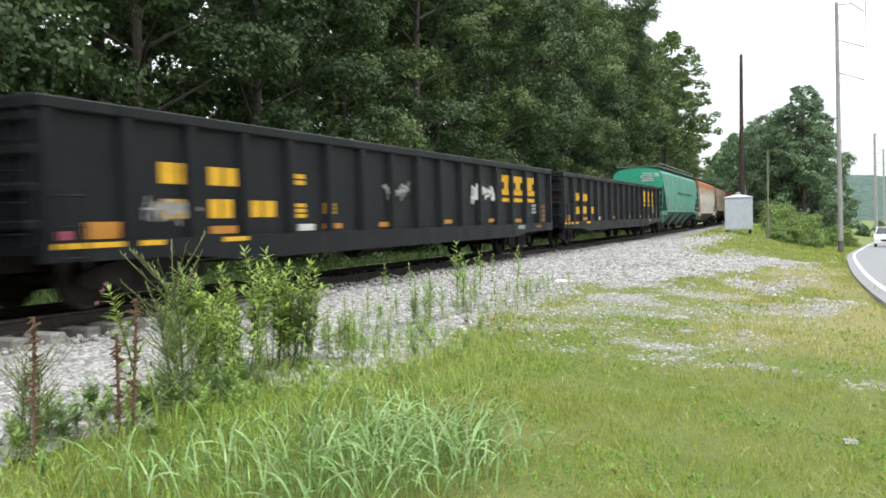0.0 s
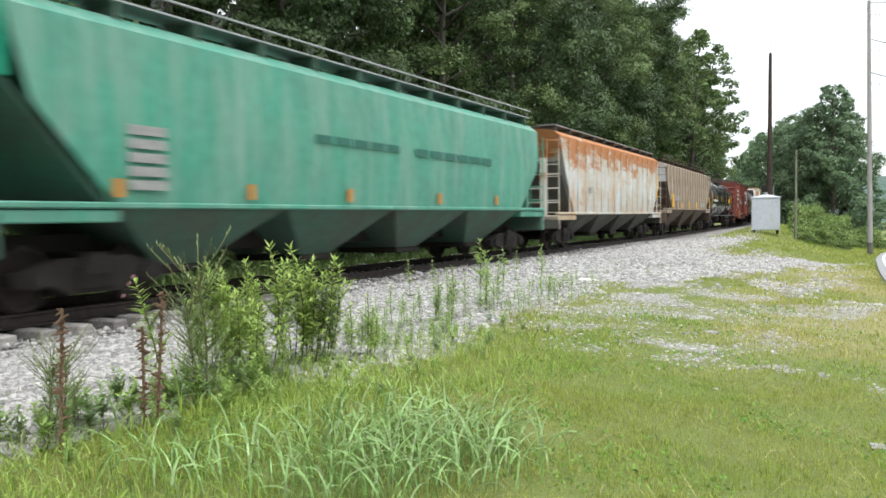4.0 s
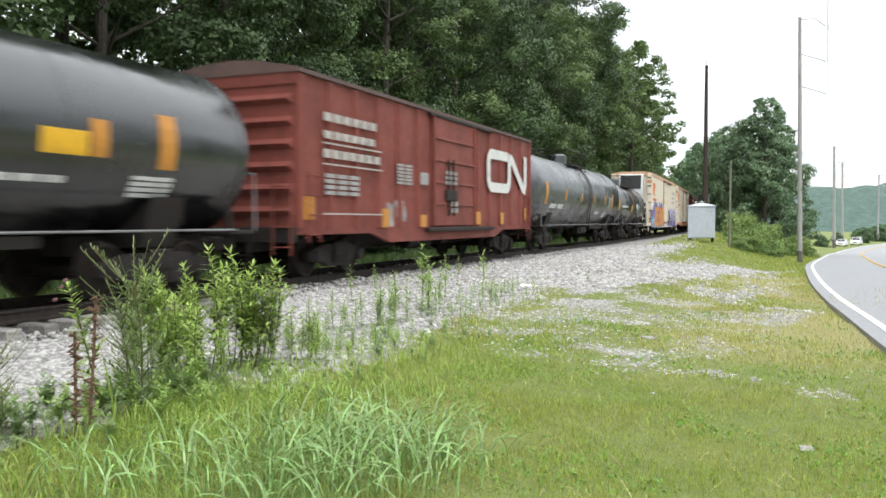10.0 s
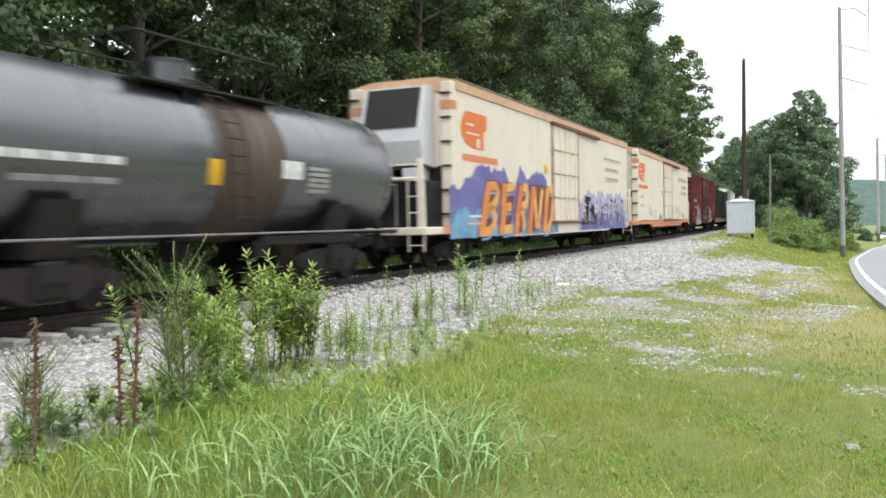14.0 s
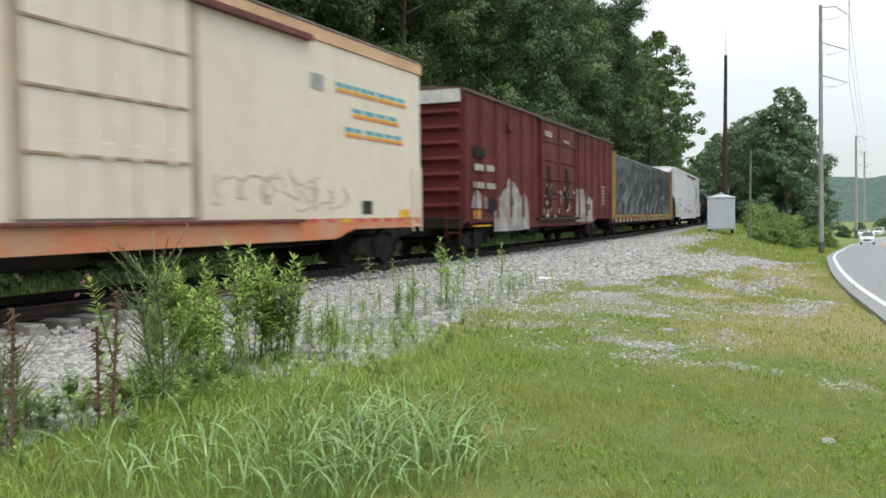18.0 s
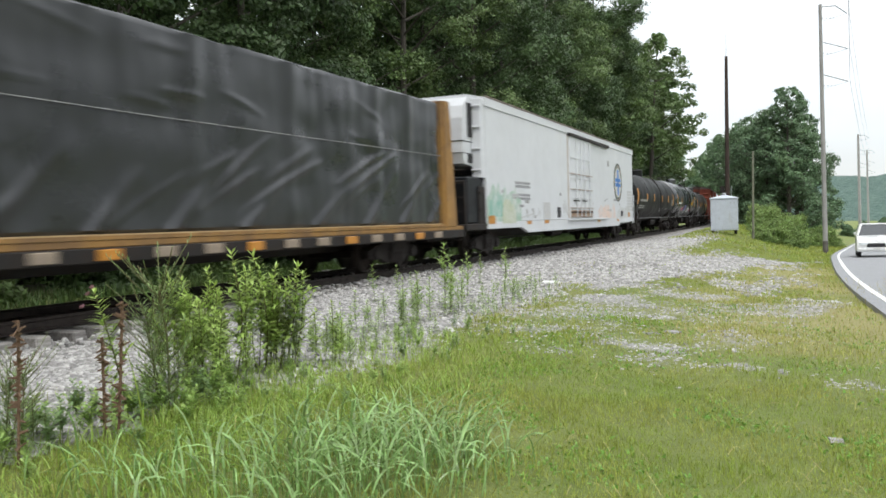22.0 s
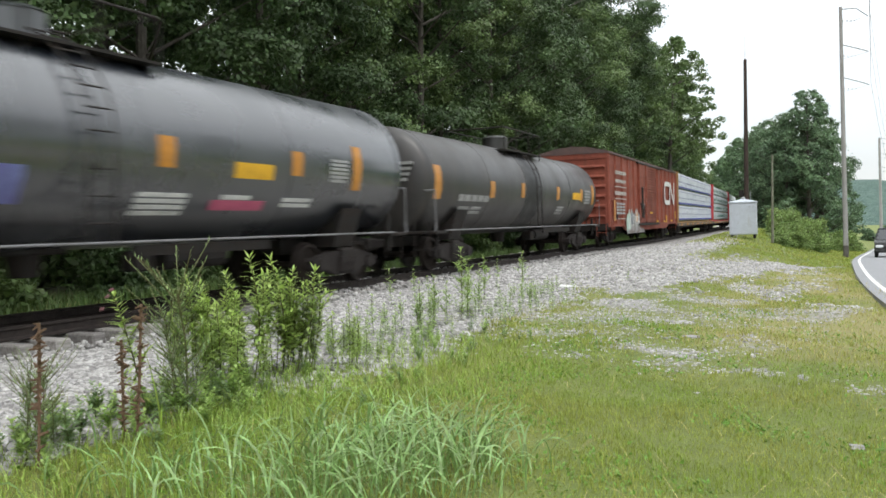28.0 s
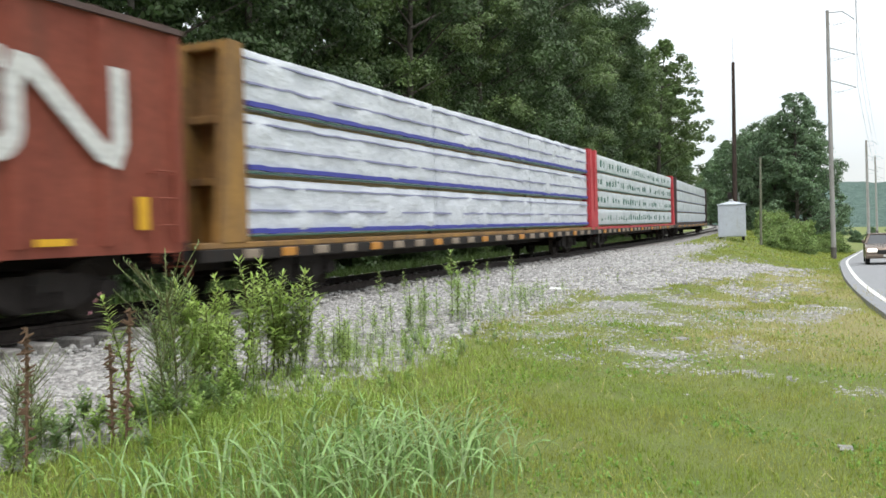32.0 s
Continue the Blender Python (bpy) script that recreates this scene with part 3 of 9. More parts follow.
# trees between the line and the road
# Distance haze is mixed into this leaf colour as a pale bluish tint.
LEAF_ROAD = mat("green leaves tinted with haze", (0.19, 0.285, 0.15), (0.08, 0.135, 0.075), 0.4, 0.85, 0.5, bump=0, trans=0.3, island=0.45)
RIGHT_TREE = bough_tree(31, 15.4, 4.1, 0.05, LEAF_ROAD, 70, 480, 0.12, "pine", (0.8, 1.35))
RIGHT_TREE2 = bough_tree(32, 12.2, 3.2, 0.05, LEAF_ROAD, 44, 480, 0.12, "oak", (0.8, 1.3))
MID_TREE = bough_tree(33, 12.0, 3.0, 0.06, LEAF_ROAD, 44, 480, 0.12, "oak", (0.8, 1.3))
FAR_TREE = tree_meshes(34, 26, 8.0, 0.1, LEAF_ROAD, 520, 40, 0.3, "oak")
for x, y, kind, rz in ((-3.1, 90, RIGHT_TREE, 20), (-2.0, 94, RIGHT_TREE2, 70), (-5.2, 92, RIGHT_TREE2, 130), (-2.6, 98, RIGHT_TREE, 200),
                       (-6.6, 96, MID_TREE, 10), (-8.4, 103, MID_TREE, 90), (-9.5, 112, MID_TREE, 150), (-7.2, 108, RIGHT_TREE2, 250)):
    tree(kind, "roadside_tree", "full green tree in the group beside the road", pose(x, y, ground_z(x, y) - 0.2, 0, 0, rz), "trees between the railway and the road")
for x, y, s, rz in ((-26, 240, 0.92, 30), (-20, 250, 0.86, 80), (-33, 262, 0.8, 140), (-40, 245, 0.95, 210), (-24, 280, 0.9, 12)):
    tree(FAR_TREE, "distant_tree", "distant rounded tree beyond the bend", pose(x, y, 0.6, 0, 0, rz) @ Matrix.Diagonal((s, s, s, 1)), "distant trees beyond the bend")
for i, (x, y, s) in enumerate(((-3.4, 55, 0.8), (-2.6, 58, 1.0), (-3.6, 63, 1.2), (-2.2, 62, 0.8), (-1.7, 67, 0.9), (-2.9, 70, 1.3), (-1.0, 74, 1.0), (-2.3, 78, 1.4), (-4.4, 74, 1.3), (-0.2, 82, 1.2), (0.4, 86, 1.0), (-5.2, 82, 1.5), (-3.2, 52, 0.6), (-2.5, 54.5, 0.7), (-1.6, 60, 0.6), (-3.9, 66, 1.3), (-3.3, 59, 0.9))):
    b = new("roadside_bush", VINES[i % 2])
    b.matrix_basis = pose(x, y, ground_z(x, y) - 0.05, 0, 0, 47 * i) @ Matrix.Diagonal((s, s, s, 1))
    tagged(b, "rank green bush below the roadside trees", "bush", "roadside bushes")

HEDGE = tree_meshes(36, 9, 4.5, 0.03, LEAF_ROAD, 260, 40, 0.3, "oak")
for i in range(26):
    yy = 112 + 9.5 * i
    for side in (-1, 1):
        if side < 0 and 172 < yy < 212:
            continue
        x = road_edge(yy) + (-4.5 - 2.0 * (i % 3) if side < 0 else 13.0 + 3.0 * (i % 3))
        s_ = 0.22 + 0.06 * ((i * 7 + side) % 5) + 0.006 * i
        tree(HEDGE, "hedge_tree", "low green tree in the far roadside hedge", pose(x, yy, road_z(yy) - 0.4, 0, 0, 53 * i + 20 * side) @ Matrix.Diagonal((s_, s_, s_, 1)), "far roadside hedge trees")

# ---- wooded hills in the distance ----
# The haze is painted: blue-green air tint in the hillside's base colour.
HILL_MAT = mat("hazy wooded hillside", (0.075, 0.125, 0.1), (0.04, 0.078, 0.066), 0.16, 0.9, 0.95, bump=1.0, bump_scale=0.2, bump_dist=3.0)
hv, hf = [], []
nh = 260
for j in range(10):
    for i in range(nh):
        a = math.radians(-75 + 130 * i / (nh - 1))
        d = 620 + 40 * j
        top = 44 + 5 * noise.noise((i * 0.045, 0, 0)) + 7 * noise.noise((i * 0.21, 2, 0)) * 0.4 + 2.2 * noise.noise((i * 0.9, 2, 7))
        z = -3 + (top + 3) * math.sin(math.pi / 2 * j / 9) + (3.0 * noise.noise((i * 1.9, j * 1.7, 4)) if j else 0)
        hv.append((d * math.sin(a), d * math.cos(a), z))
for j in range(9):
    for i in range(nh - 1):
        hf.append((j * nh + i, j * nh + i + 1, (j + 1) * nh + i + 1, (j + 1) * nh + i))
hill = new("backdrop_hill", raw_mesh("backdrop_hill", hv, hf, HILL_MAT))
tagged(hill, "hazy green wooded hillside on the horizon", "hill", kind="structure")

# ---- signal cabinet beside the line ----
CABINET = mat("pale grey painted metal", (0.5, 0.54, 0.6), (0.43, 0.46, 0.51), 3, 0.5, 0.5, 0.1, streak=(0.4, 0.4, 0.38), streak_amount=0.1)
bx, by = -5.15, 50.0
cab = thing("signal_cabinet", "pale grey metal railway signal cabinet with pyramid roof on short legs", "signal cabinet", pose(bx, by, 0.86, 0, 0, 6))
part("body", Shape().box(-0.74, 0.74, -0.7, 0.7, 0.1, 1.88, 0.02), CABINET, cab)
part("door_panel", Shape().box(-0.7, 0.7, -0.712, -0.7, 0.16, 1.82, 0.006), CABINET, cab)
rf = Shape()
rf.add([(-0.79, -0.75, 1.88), (0.79, -0.75, 1.88), (0.79, 0.75, 1.88), (-0.79, 0.75, 1.88), (-0.79, -0.75, 1.92), (0.79, -0.75, 1.92), (0.79, 0.75, 1.92), (-0.79, 0.75, 1.92), (0, 0, 2.12)],
       [(3, 2, 1, 0), (0, 1, 5, 4), (1, 2, 6, 5), (2, 3, 7, 6), (3, 0, 4, 7), (4, 5, 8), (5, 6, 8), (6, 7, 8), (7, 4, 8)])
part("roof", rf, CABINET, cab)
part("vent_cap", Shape().cyl((0, 0, 2.06), (0, 0, 2.16), 0.11, 0.11, 14).cyl((0, 0, 2.16), (0, 0, 2.21), 0.14, 0.05, 14), GALV, cab)
for lx in (-0.6, 0.6):
    for ly in (-0.5, 0.5):
        part("leg", Shape().box(lx - 0.07, lx + 0.07, ly - 0.07, ly + 0.07, -0.12, 0.1, 0.01), STEEL_DARK, cab)
part("door_handle", Shape().box(-0.3, -0.26, -0.74, -0.71, 0.7, 0.82, 0.008), GALV, cab)
part("antenna", Shape().cyl((0.4, 0.2, 1.95), (0.4, 0.2, 2.6), 0.02, 0.015, 6), GALV, cab, "thin pale antenna rod")
part("hasp", Shape().box(0.3, 0.36, -0.76, -0.72, 1.6, 1.68, 0.01).box(0.5, 0.55, -0.76, -0.72, 1.6, 1.68, 0.01), GALV, cab)

# ---- poles ----
POLE_GREY = mat("weathered grey pole", (0.34, 0.33, 0.32), (0.25, 0.24, 0.23), 2, 0.7, 0.85, stretch=(3, 3, 0.5), streak=(0.2, 0.19, 0.18), streak_amount=0.2)
POLE_DARK = mat("dark creosoted timber", (0.06, 0.04, 0.032), (0.03, 0.022, 0.02), 4, 0.8, 0.9, stretch=(3, 3, 0.4))
WIRE = mat("thin grey wire", (0.3, 0.3, 0.31), (0.25, 0.25, 0.26), 4, 0.4, 0.6)


def davit_pole(x, y, z, h, r, lean=0.0, rz=0.0):
    ob = thing("utility_pole", "tall grey power pole with angled line arms", "utility pole", pose(x, y, z, 0, lean, rz), "power poles along the road")
    part("shaft", Shape().cyl((0, 0, -0.6), (0, 0, h), r, r * 0.62, 14), POLE_GREY, ob, smooth=True)
    part("ground_sleeve", Shape().cyl((0, 0, -0.6), (0, 0, 0.75), r * 1.04, r * 1.03, 14), mat("stained grey timber", (0.13, 0.12, 0.11), (0.08, 0.07, 0.065), 3, 0.8, 0.9), ob, "dark tarred foot of the pole", True)
    for k, zz in enumerate((h - 0.15, h - 2.4, h - 4.5)):
        arm = Shape().tube([(0, 0, zz), (0.9, 0, zz - 0.05 if k == 0 else zz - 0.35), (1.55, 0, zz - 0.62)], 0.035)
        part("arm", arm, GALV, ob)
        ins = Shape()
        for q in range(4):
            ins.cyl((0.1 + q * 0.22, 0, zz - 0.75 - 0.02 * q), (0.17 + q * 0.22, 0, zz - 0.75 - 0.02 * q), 0.045, 0.045, 8)
        ins.cyl((0.05, 0, zz - 0.95), (1.55, 0, zz - 0.64), 0.012, 0.012, 5)
        part("insulator", ins, GALV, ob)
    return ob


davit_pole(0.08, 60, -0.75, 16.1, 0.165, -0.5)
davit_pole(5.3, 150, -1.2, 15.9, 0.26, -0.5)
davit_pole(9.1, 210, -1.0, 17.4, 0.26, -0.5)
davit_pole(18.6, 240, -1.0, 16.0, 0.24, 0.4)
davit_pole(-0.6, -30, 0.0, 16.0, 0.2, 0)
dp = thing("utility_pole", "dark creosoted timber pole behind the signal cabinet", "utility pole", pose(-6.36, 64, 0.9, 0, 0.3, 0))
part("shaft", Shape().cyl((0, 0, -0.5), (0, 0, 12.47), 0.19, 0.11, 12), POLE_DARK, dp, smooth=True)
part("lightning_rod", Shape().cyl((0, 0, 12.47), (0, 0, 14.3), 0.025, 0.012, 6), GALV, dp)
part("meter_box", Shape().box(-0.5, -0.2, -0.15, 0.15, 2.6, 3.1, 0.02).box(-0.2, 0.0, -0.05, 0.05, 2.7, 2.8), STEEL_DARK, dp)
tp = thing("utility_pole", "slim pale weathered post beside the bushes", "post", pose(-3.47, 48, 0.9, 0, 0.5, 0))
part("shaft", Shape().cyl((0, 0, -0.4), (0, 0, 4.3), 0.07, 0.05, 10), mat("lichen-grey timber", (0.2, 0.2, 0.15), (0.12, 0.13, 0.09), 3, 0.8, 0.9), tp, smooth=True)
for k in range(3):
    w_ = Shape()
    pts = [(0.08 - 30 * 0 + 1.55, 60, 14.75 - 2.2 * k)]
    n = 14
    for i in range(1, n + 1):
        t = i / n
        pts.append((1.63 + (6.85 - 1.63) * t, 60 + 90 * t, 14.75 - 2.2 * k - 4 * 1.3 * t * (1 - t) - 0.8 * t))
    w_.tube(pts, 0.012, 4)
    near_span = [(1.63 - 2.5 * i / n, 60 - 90 * i / n, 14.75 - 2.2 * k - 4 * 1.3 * (i / n) * (1 - i / n)) for i in range(n + 1)]
    w_.tube(near_span, 0.012, 4)
    ob = new("power_line", w_.mesh("power_line", WIRE))
    tagged(ob, "thin sagging power line between the poles", "power line", "power lines")
# ---- railway cars: x runs along the car away from the road's bend, y to the woods, z up from the rail ----
RED_BOX = mat("faded red-brown boxcar paint", (0.215, 0.062, 0.048), (0.15, 0.048, 0.04), 0.9, 0.7, 0.65, spec=0.2, streak=(0.1, 0.04, 0.03), streak_amount=0.25)
RED_BOX2 = mat("orange-brown boxcar paint", (0.25, 0.07, 0.045), (0.18, 0.05, 0.035), 0.9, 0.7, 0.65, spec=0.2, streak=(0.12, 0.05, 0.035), streak_amount=0.25)
BROWN_BOX = mat("dark oxide boxcar paint", (0.125, 0.027, 0.027), (0.085, 0.022, 0.022), 0.9, 0.7, 0.65, spec=0.18, streak=(0.06, 0.03, 0.028), streak_amount=0.25)
GREEN_CAR = mat("green hopper paint", (0.055, 0.29, 0.2), (0.09, 0.25, 0.19), 0.6, 0.8, 0.55, streak=(0.2, 0.34, 0.28), streak_amount=0.5)
RUSTY = mat("rust-streaked white paint", (0.56, 0.585, 0.575), (0.47, 0.4, 0.3), 0.6, 0.9, 0.75, spec=0.25, streak=(0.5, 0.27, 0.1), streak_amount=0.4, streak_scale=(0.8, 0.8, 0.42))
TAN = mat("dusty tan hopper paint", (0.37, 0.3, 0.23), (0.27, 0.215, 0.165), 0.8, 0.8, 0.8, streak=(0.19, 0.125, 0.08), streak_amount=0.45)
# Brown of the fittings; made darker to paint in shade below the shell.
TAN_DARK = mat("brown dusted steel darkened as shaded", (0.11, 0.078, 0.058), (0.065, 0.05, 0.04), 1.2, 0.8, 0.85, streak=(0.08, 0.06, 0.05), streak_amount=0.3)
TANK_BLACK = mat("satin black tank paint", (0.002, 0.0025, 0.0035), (0.003, 0.0035, 0.0045), 0.8, 0.7, 0.24, spec=1.0, streak=(0.007, 0.007, 0.007), streak_amount=0.12, bump=0.02)
TANK_GREY = mat("dusty grey-black tank paint", (0.011, 0.014, 0.02), (0.017, 0.021, 0.027), 0.5, 0.7, 0.29, spec=1.0, streak=(0.024, 0.024, 0.025), streak_amount=0.15, bump=0.03)
TANK_MATT = mat("matt black tank paint", (0.006, 0.0065, 0.007), (0.011, 0.011, 0.011), 0.8, 0.7, 0.55, spec=0.22, streak=(0.017, 0.016, 0.015), streak_amount=0.2, bump=0.05)
TANK_DULL = mat("dull brown-black tank paint", (0.026, 0.025, 0.025), (0.038, 0.034, 0.031), 0.7, 0.8, 0.42, spec=0.8, streak=(0.048, 0.04, 0.033), streak_amount=0.3, bump=0.05)
for tank_paint, index in ((TANK_BLACK, 1.78), (TANK_GREY, 2.1), (TANK_DULL, 1.55)):
    gloss = [n for n in tank_paint.node_tree.nodes if n.type == "BSDF_PRINCIPLED"][0]
    gloss.inputs["IOR"].default_value, gloss.inputs["Specular IOR Level"].default_value = index, 0.6
RUST_BAND = mat("brown spill stain on a tank", (0.085, 0.055, 0.04), (0.06, 0.045, 0.036), 1.4, 0.8, 0.7)
CREAM = mat("grimy cream reefer paint", (0.72, 0.65, 0.54), (0.64, 0.57, 0.46), 0.3, 0.6, 0.6, streak=(0.5, 0.42, 0.33), streak_amount=0.05, grain=0.35)
CREAM_TOP = mat("peach roof fascia paint", (0.62, 0.4, 0.25), (0.5, 0.32, 0.2), 0.8, 0.7, 0.65)
WHITE_CAR = mat("white reefer paint", (0.62, 0.635, 0.66), (0.56, 0.57, 0.585), 0.2, 0.6, 0.5, streak=(0.52, 0.5, 0.47), streak_amount=0.0, grain=0.25)
RED_SILL = mat("weathered orange-red sill paint", (0.6, 0.2, 0.09), (0.5, 0.3, 0.2), 1.2, 0.9, 0.65)
CB_YELLOW = mat("yellow-brown bulkhead paint", (0.34, 0.185, 0.05), (0.2, 0.115, 0.05), 1.1, 0.9, 0.75, streak=(0.13, 0.08, 0.05), streak_amount=0.45)
CB_RED = mat("bright red bulkhead paint", (0.5, 0.05, 0.06), (0.38, 0.04, 0.05), 1.4, 0.7, 0.6)
CB_DARK = mat("dark brown bulkhead paint", (0.07, 0.045, 0.045), (0.05, 0.035, 0.035), 1.4, 0.7, 0.7)
TARP = mat("black plastic sheeting", (0.006, 0.007, 0.009), (0.011, 0.0125, 0.016), 0.5, 0.8, 0.33, spec=0.85, bump=0.06, bump_scale=6.0, bump_dist=0.03)
WRAP = mat("white lumber wrap", (0.66, 0.69, 0.74), (0.55, 0.58, 0.63), 1.3, 0.6, 0.36, bump=0.9, bump_scale=4.5, bump_dist=0.07)
WRAP2 = mat("greyish white lumber wrap", (0.58, 0.62, 0.64), (0.46, 0.5, 0.52), 1.3, 0.6, 0.45, bump=0.5, bump_scale=4.0, bump_dist=0.05)
LUMBER = mat("sawn softwood ends", (0.5, 0.37, 0.2), (0.4, 0.28, 0.14), 8, 0.7, 0.8)
PRINT_BLUE = mat("blue wrap print", (0.055, 0.06, 0.35), (0.06, 0.07, 0.25), 2, 0.5, 0.5)
PRINT_GREY = mat("grey-blue wrap print", (0.25, 0.26, 0.42), (0.3, 0.31, 0.45), 2, 0.6, 0.5)
PRINT_GREEN = mat("dark green wrap print", (0.05, 0.16, 0.12), (0.08, 0.2, 0.16), 2, 0.6, 0.5)
G_ORANGE = mat("orange spray paint", (0.6, 0.15, 0.04), (0.68, 0.34, 0.07), 1.6, 0.9, 0.6)
G_BLUE = mat("violet-blue spray paint", (0.12, 0.1, 0.29), (0.17, 0.2, 0.4), 1.2, 0.9, 0.65)
G_PALE = mat("pale worn silver spray paint", (0.38, 0.39, 0.38), (0.2, 0.17, 0.165), 2.2, 1.0, 0.6, streak=(0.17, 0.1, 0.095), streak_amount=0.45, streak_scale=(2.0, 2.0, 1.2))
G_GREEN = mat("faded green spray paint", (0.34, 0.48, 0.39), (0.58, 0.61, 0.59), 2.2, 1.0, 0.6)
G_PINK = mat("pink spray paint", (0.55, 0.12, 0.2), (0.45, 0.1, 0.18), 3, 0.7, 0.6)
DARK_HOLE = mat("dark grille and wall shade", (0.02, 0.02, 0.022), (0.03, 0.03, 0.03), 5, 0.5, 0.7)
CYAN = mat("turquoise lettering paint", (0.1, 0.35, 0.4), (0.15, 0.4, 0.45), 5, 0.5, 0.6)

WHEEL_R = 0.42
wheel_shape = Shape()
for sy in (-1, 1):
    n = 28
    prof = [(-0.07, WHEEL_R + 0.025), (-0.045, WHEEL_R + 0.025), (-0.04, WHEEL_R), (0.07, WHEEL_R - 0.012), (0.07, WHEEL_R - 0.07), (0.02, WHEEL_R - 0.08), (0.0, 0.14), (0.07, 0.12), (0.07, 0.0), (-0.07, 0.0), (-0.07, 0.13), (-0.02, 0.15), (-0.03, WHEEL_R - 0.07), (-0.07, WHEEL_R - 0.06), (-0.07, WHEEL_R + 0.025)]
    v, f = [], []
    for o, r in prof:
        v += [(r * math.cos(2 * math.pi * i / n), sy * (0.753 + o), r * math.sin(2 * math.pi * i / n)) for i in range(n)]
    for k in range(len(prof) - 1):
        f += [(k * n + i, k * n + (i + 1) % n, (k + 1) * n + (i + 1) % n, (k + 1) * n + i) for i in range(n)]
    wheel_shape.add(v, f)
wheel_shape.cyl((0, -1.02, 0), (0, 1.02, 0), 0.075, 0.075, 12)
for sy in (-1, 1):
    for k in range(3):
        a = 2 * math.pi * k / 3
        wheel_shape.box(-0.02, 0.02, min(sy * 1.0, sy * 1.05), max(sy * 1.0, sy * 1.05), -0.02, 0.02)
WHEEL_STEEL = mat("rust-brown wheel steel", (0.035, 0.026, 0.022), (0.022, 0.018, 0.016), 6, 0.8, 0.7, 0.4)
WHEELSET = wheel_shape.mesh("wheelset", WHEEL_STEEL, True)
FRAME_STEEL = mat("brown dusted cast steel", (0.022, 0.017, 0.015), (0.014, 0.011, 0.0105), 4, 0.8, 0.85)


def side_frame_mesh(y):
    s = Shape()
    top = [(-1.2, 0.5), (-1.2, 0.36), (-1.02, 0.3), (-0.72, 0.34), (-0.42, 0.2), (0.42, 0.2), (0.72, 0.34), (1.02, 0.3), (1.2, 0.36), (1.2, 0.5), (0.95, 0.58), (0.55, 0.66), (-0.55, 0.66), (-0.95, 0.58)]
    s.prism(top, y - 0.07, y + 0.07, "y")
    for dx in (-0.89, 0.89):
        s.cyl((dx, y - 0.12, 0.42), (dx, y + 0.12, 0.42), 0.13, 0.13, 12)
    for dx in (-0.2, 0.0, 0.2):
        s.cyl((dx, y - 0.1, 0.27), (dx, y - 0.1, 0.55), 0.075, 0.075, 10)
    return s.mesh("side_frame", FRAME_STEEL)


SIDE_FRAMES = [side_frame_mesh(-1.0), side_frame_mesh(1.0)]
BOLSTER = Shape().box(-0.22, 0.22, -1.15, 1.15, 0.42, 0.72, 0.03).mesh("bogie", STEEL_DARK)
COUPLER = Shape().box(-0.45, 0.1, -0.09, 0.09, 0.62, 0.82, 0.03).box(-0.68, -0.4, -0.15, 0.15, 0.58, 0.86, 0.04).mesh("coupler", FRAME_STEEL)
WHEELSETS = []


def running_gear(car, half, inset=2.2):
    """Two bogies with turning wheelsets, and a coupler at each end."""
    for sx in (-1, 1):
        b = part("bogie", BOLSTER, None, car, at=(sx * (half - inset), 0, 0))
        for m in SIDE_FRAMES:
            part("side_frame", m, None, b)
        for dx in (-0.89, 0.89):
            w = part("wheelset", WHEELSET, None, b)
            w.matrix_parent_inverse = Matrix.Translation((dx, 0, WHEEL_R))
            WHEELSETS.append(w)
        part("coupler", COUPLER, None, car, at=pose(sx * half, 0, 0, 0, 0, 0 if sx < 0 else 180))


def brake_gear(car, half, low=0.45):
    s = Shape().cyl((-1.2, -0.55, 0.62), (0.3, -0.55, 0.62), 0.2, 0.2, 14)
    s.box(0.9, 1.25, -0.8, -0.45, 0.5, 0.8, 0.03).tube([(-half + 2, -0.4, 0.5), (half - 2, -0.4, 0.55)], 0.025)
    part("brake_reservoir", s, STEEL_DARK, car)


SHIFT = {}


def datum(car):
    """Markings are set out from the middle of the car's stretch of line; a car's own middle may lie a little off it."""
    return SHIFT.get(car.name, 0.0)


def mark(car, x0, x1, z0, z1, material, y=-1.5, name="marking", label="", t=0.006):
    k = datum(car)
    return part(name, Shape().box(x0 + k, x1 + k, y - t, y + 0.004, z0, z1), material, car, label)


def rows_of_bars(car, x0, x1, z0, z1, n, material, y=-1.5, gaps=2, name="lettering"):
    """Writing too blurred to read: plain bars in rows."""
    s = Shape()
    h = (z1 - z0) / n
    x0, x1 = x0 + datum(car), x1 + datum(car)
    for k in range(n):
        for g in range(gaps):
            w = (x1 - x0) / gaps
            s.box(x0 + g * w, x0 + (g + 0.8) * w, y - 0.006, y + 0.004, z0 + k * h + 0.12 * h, z0 + (k + 0.82) * h)
    return part(name, s, material, car)


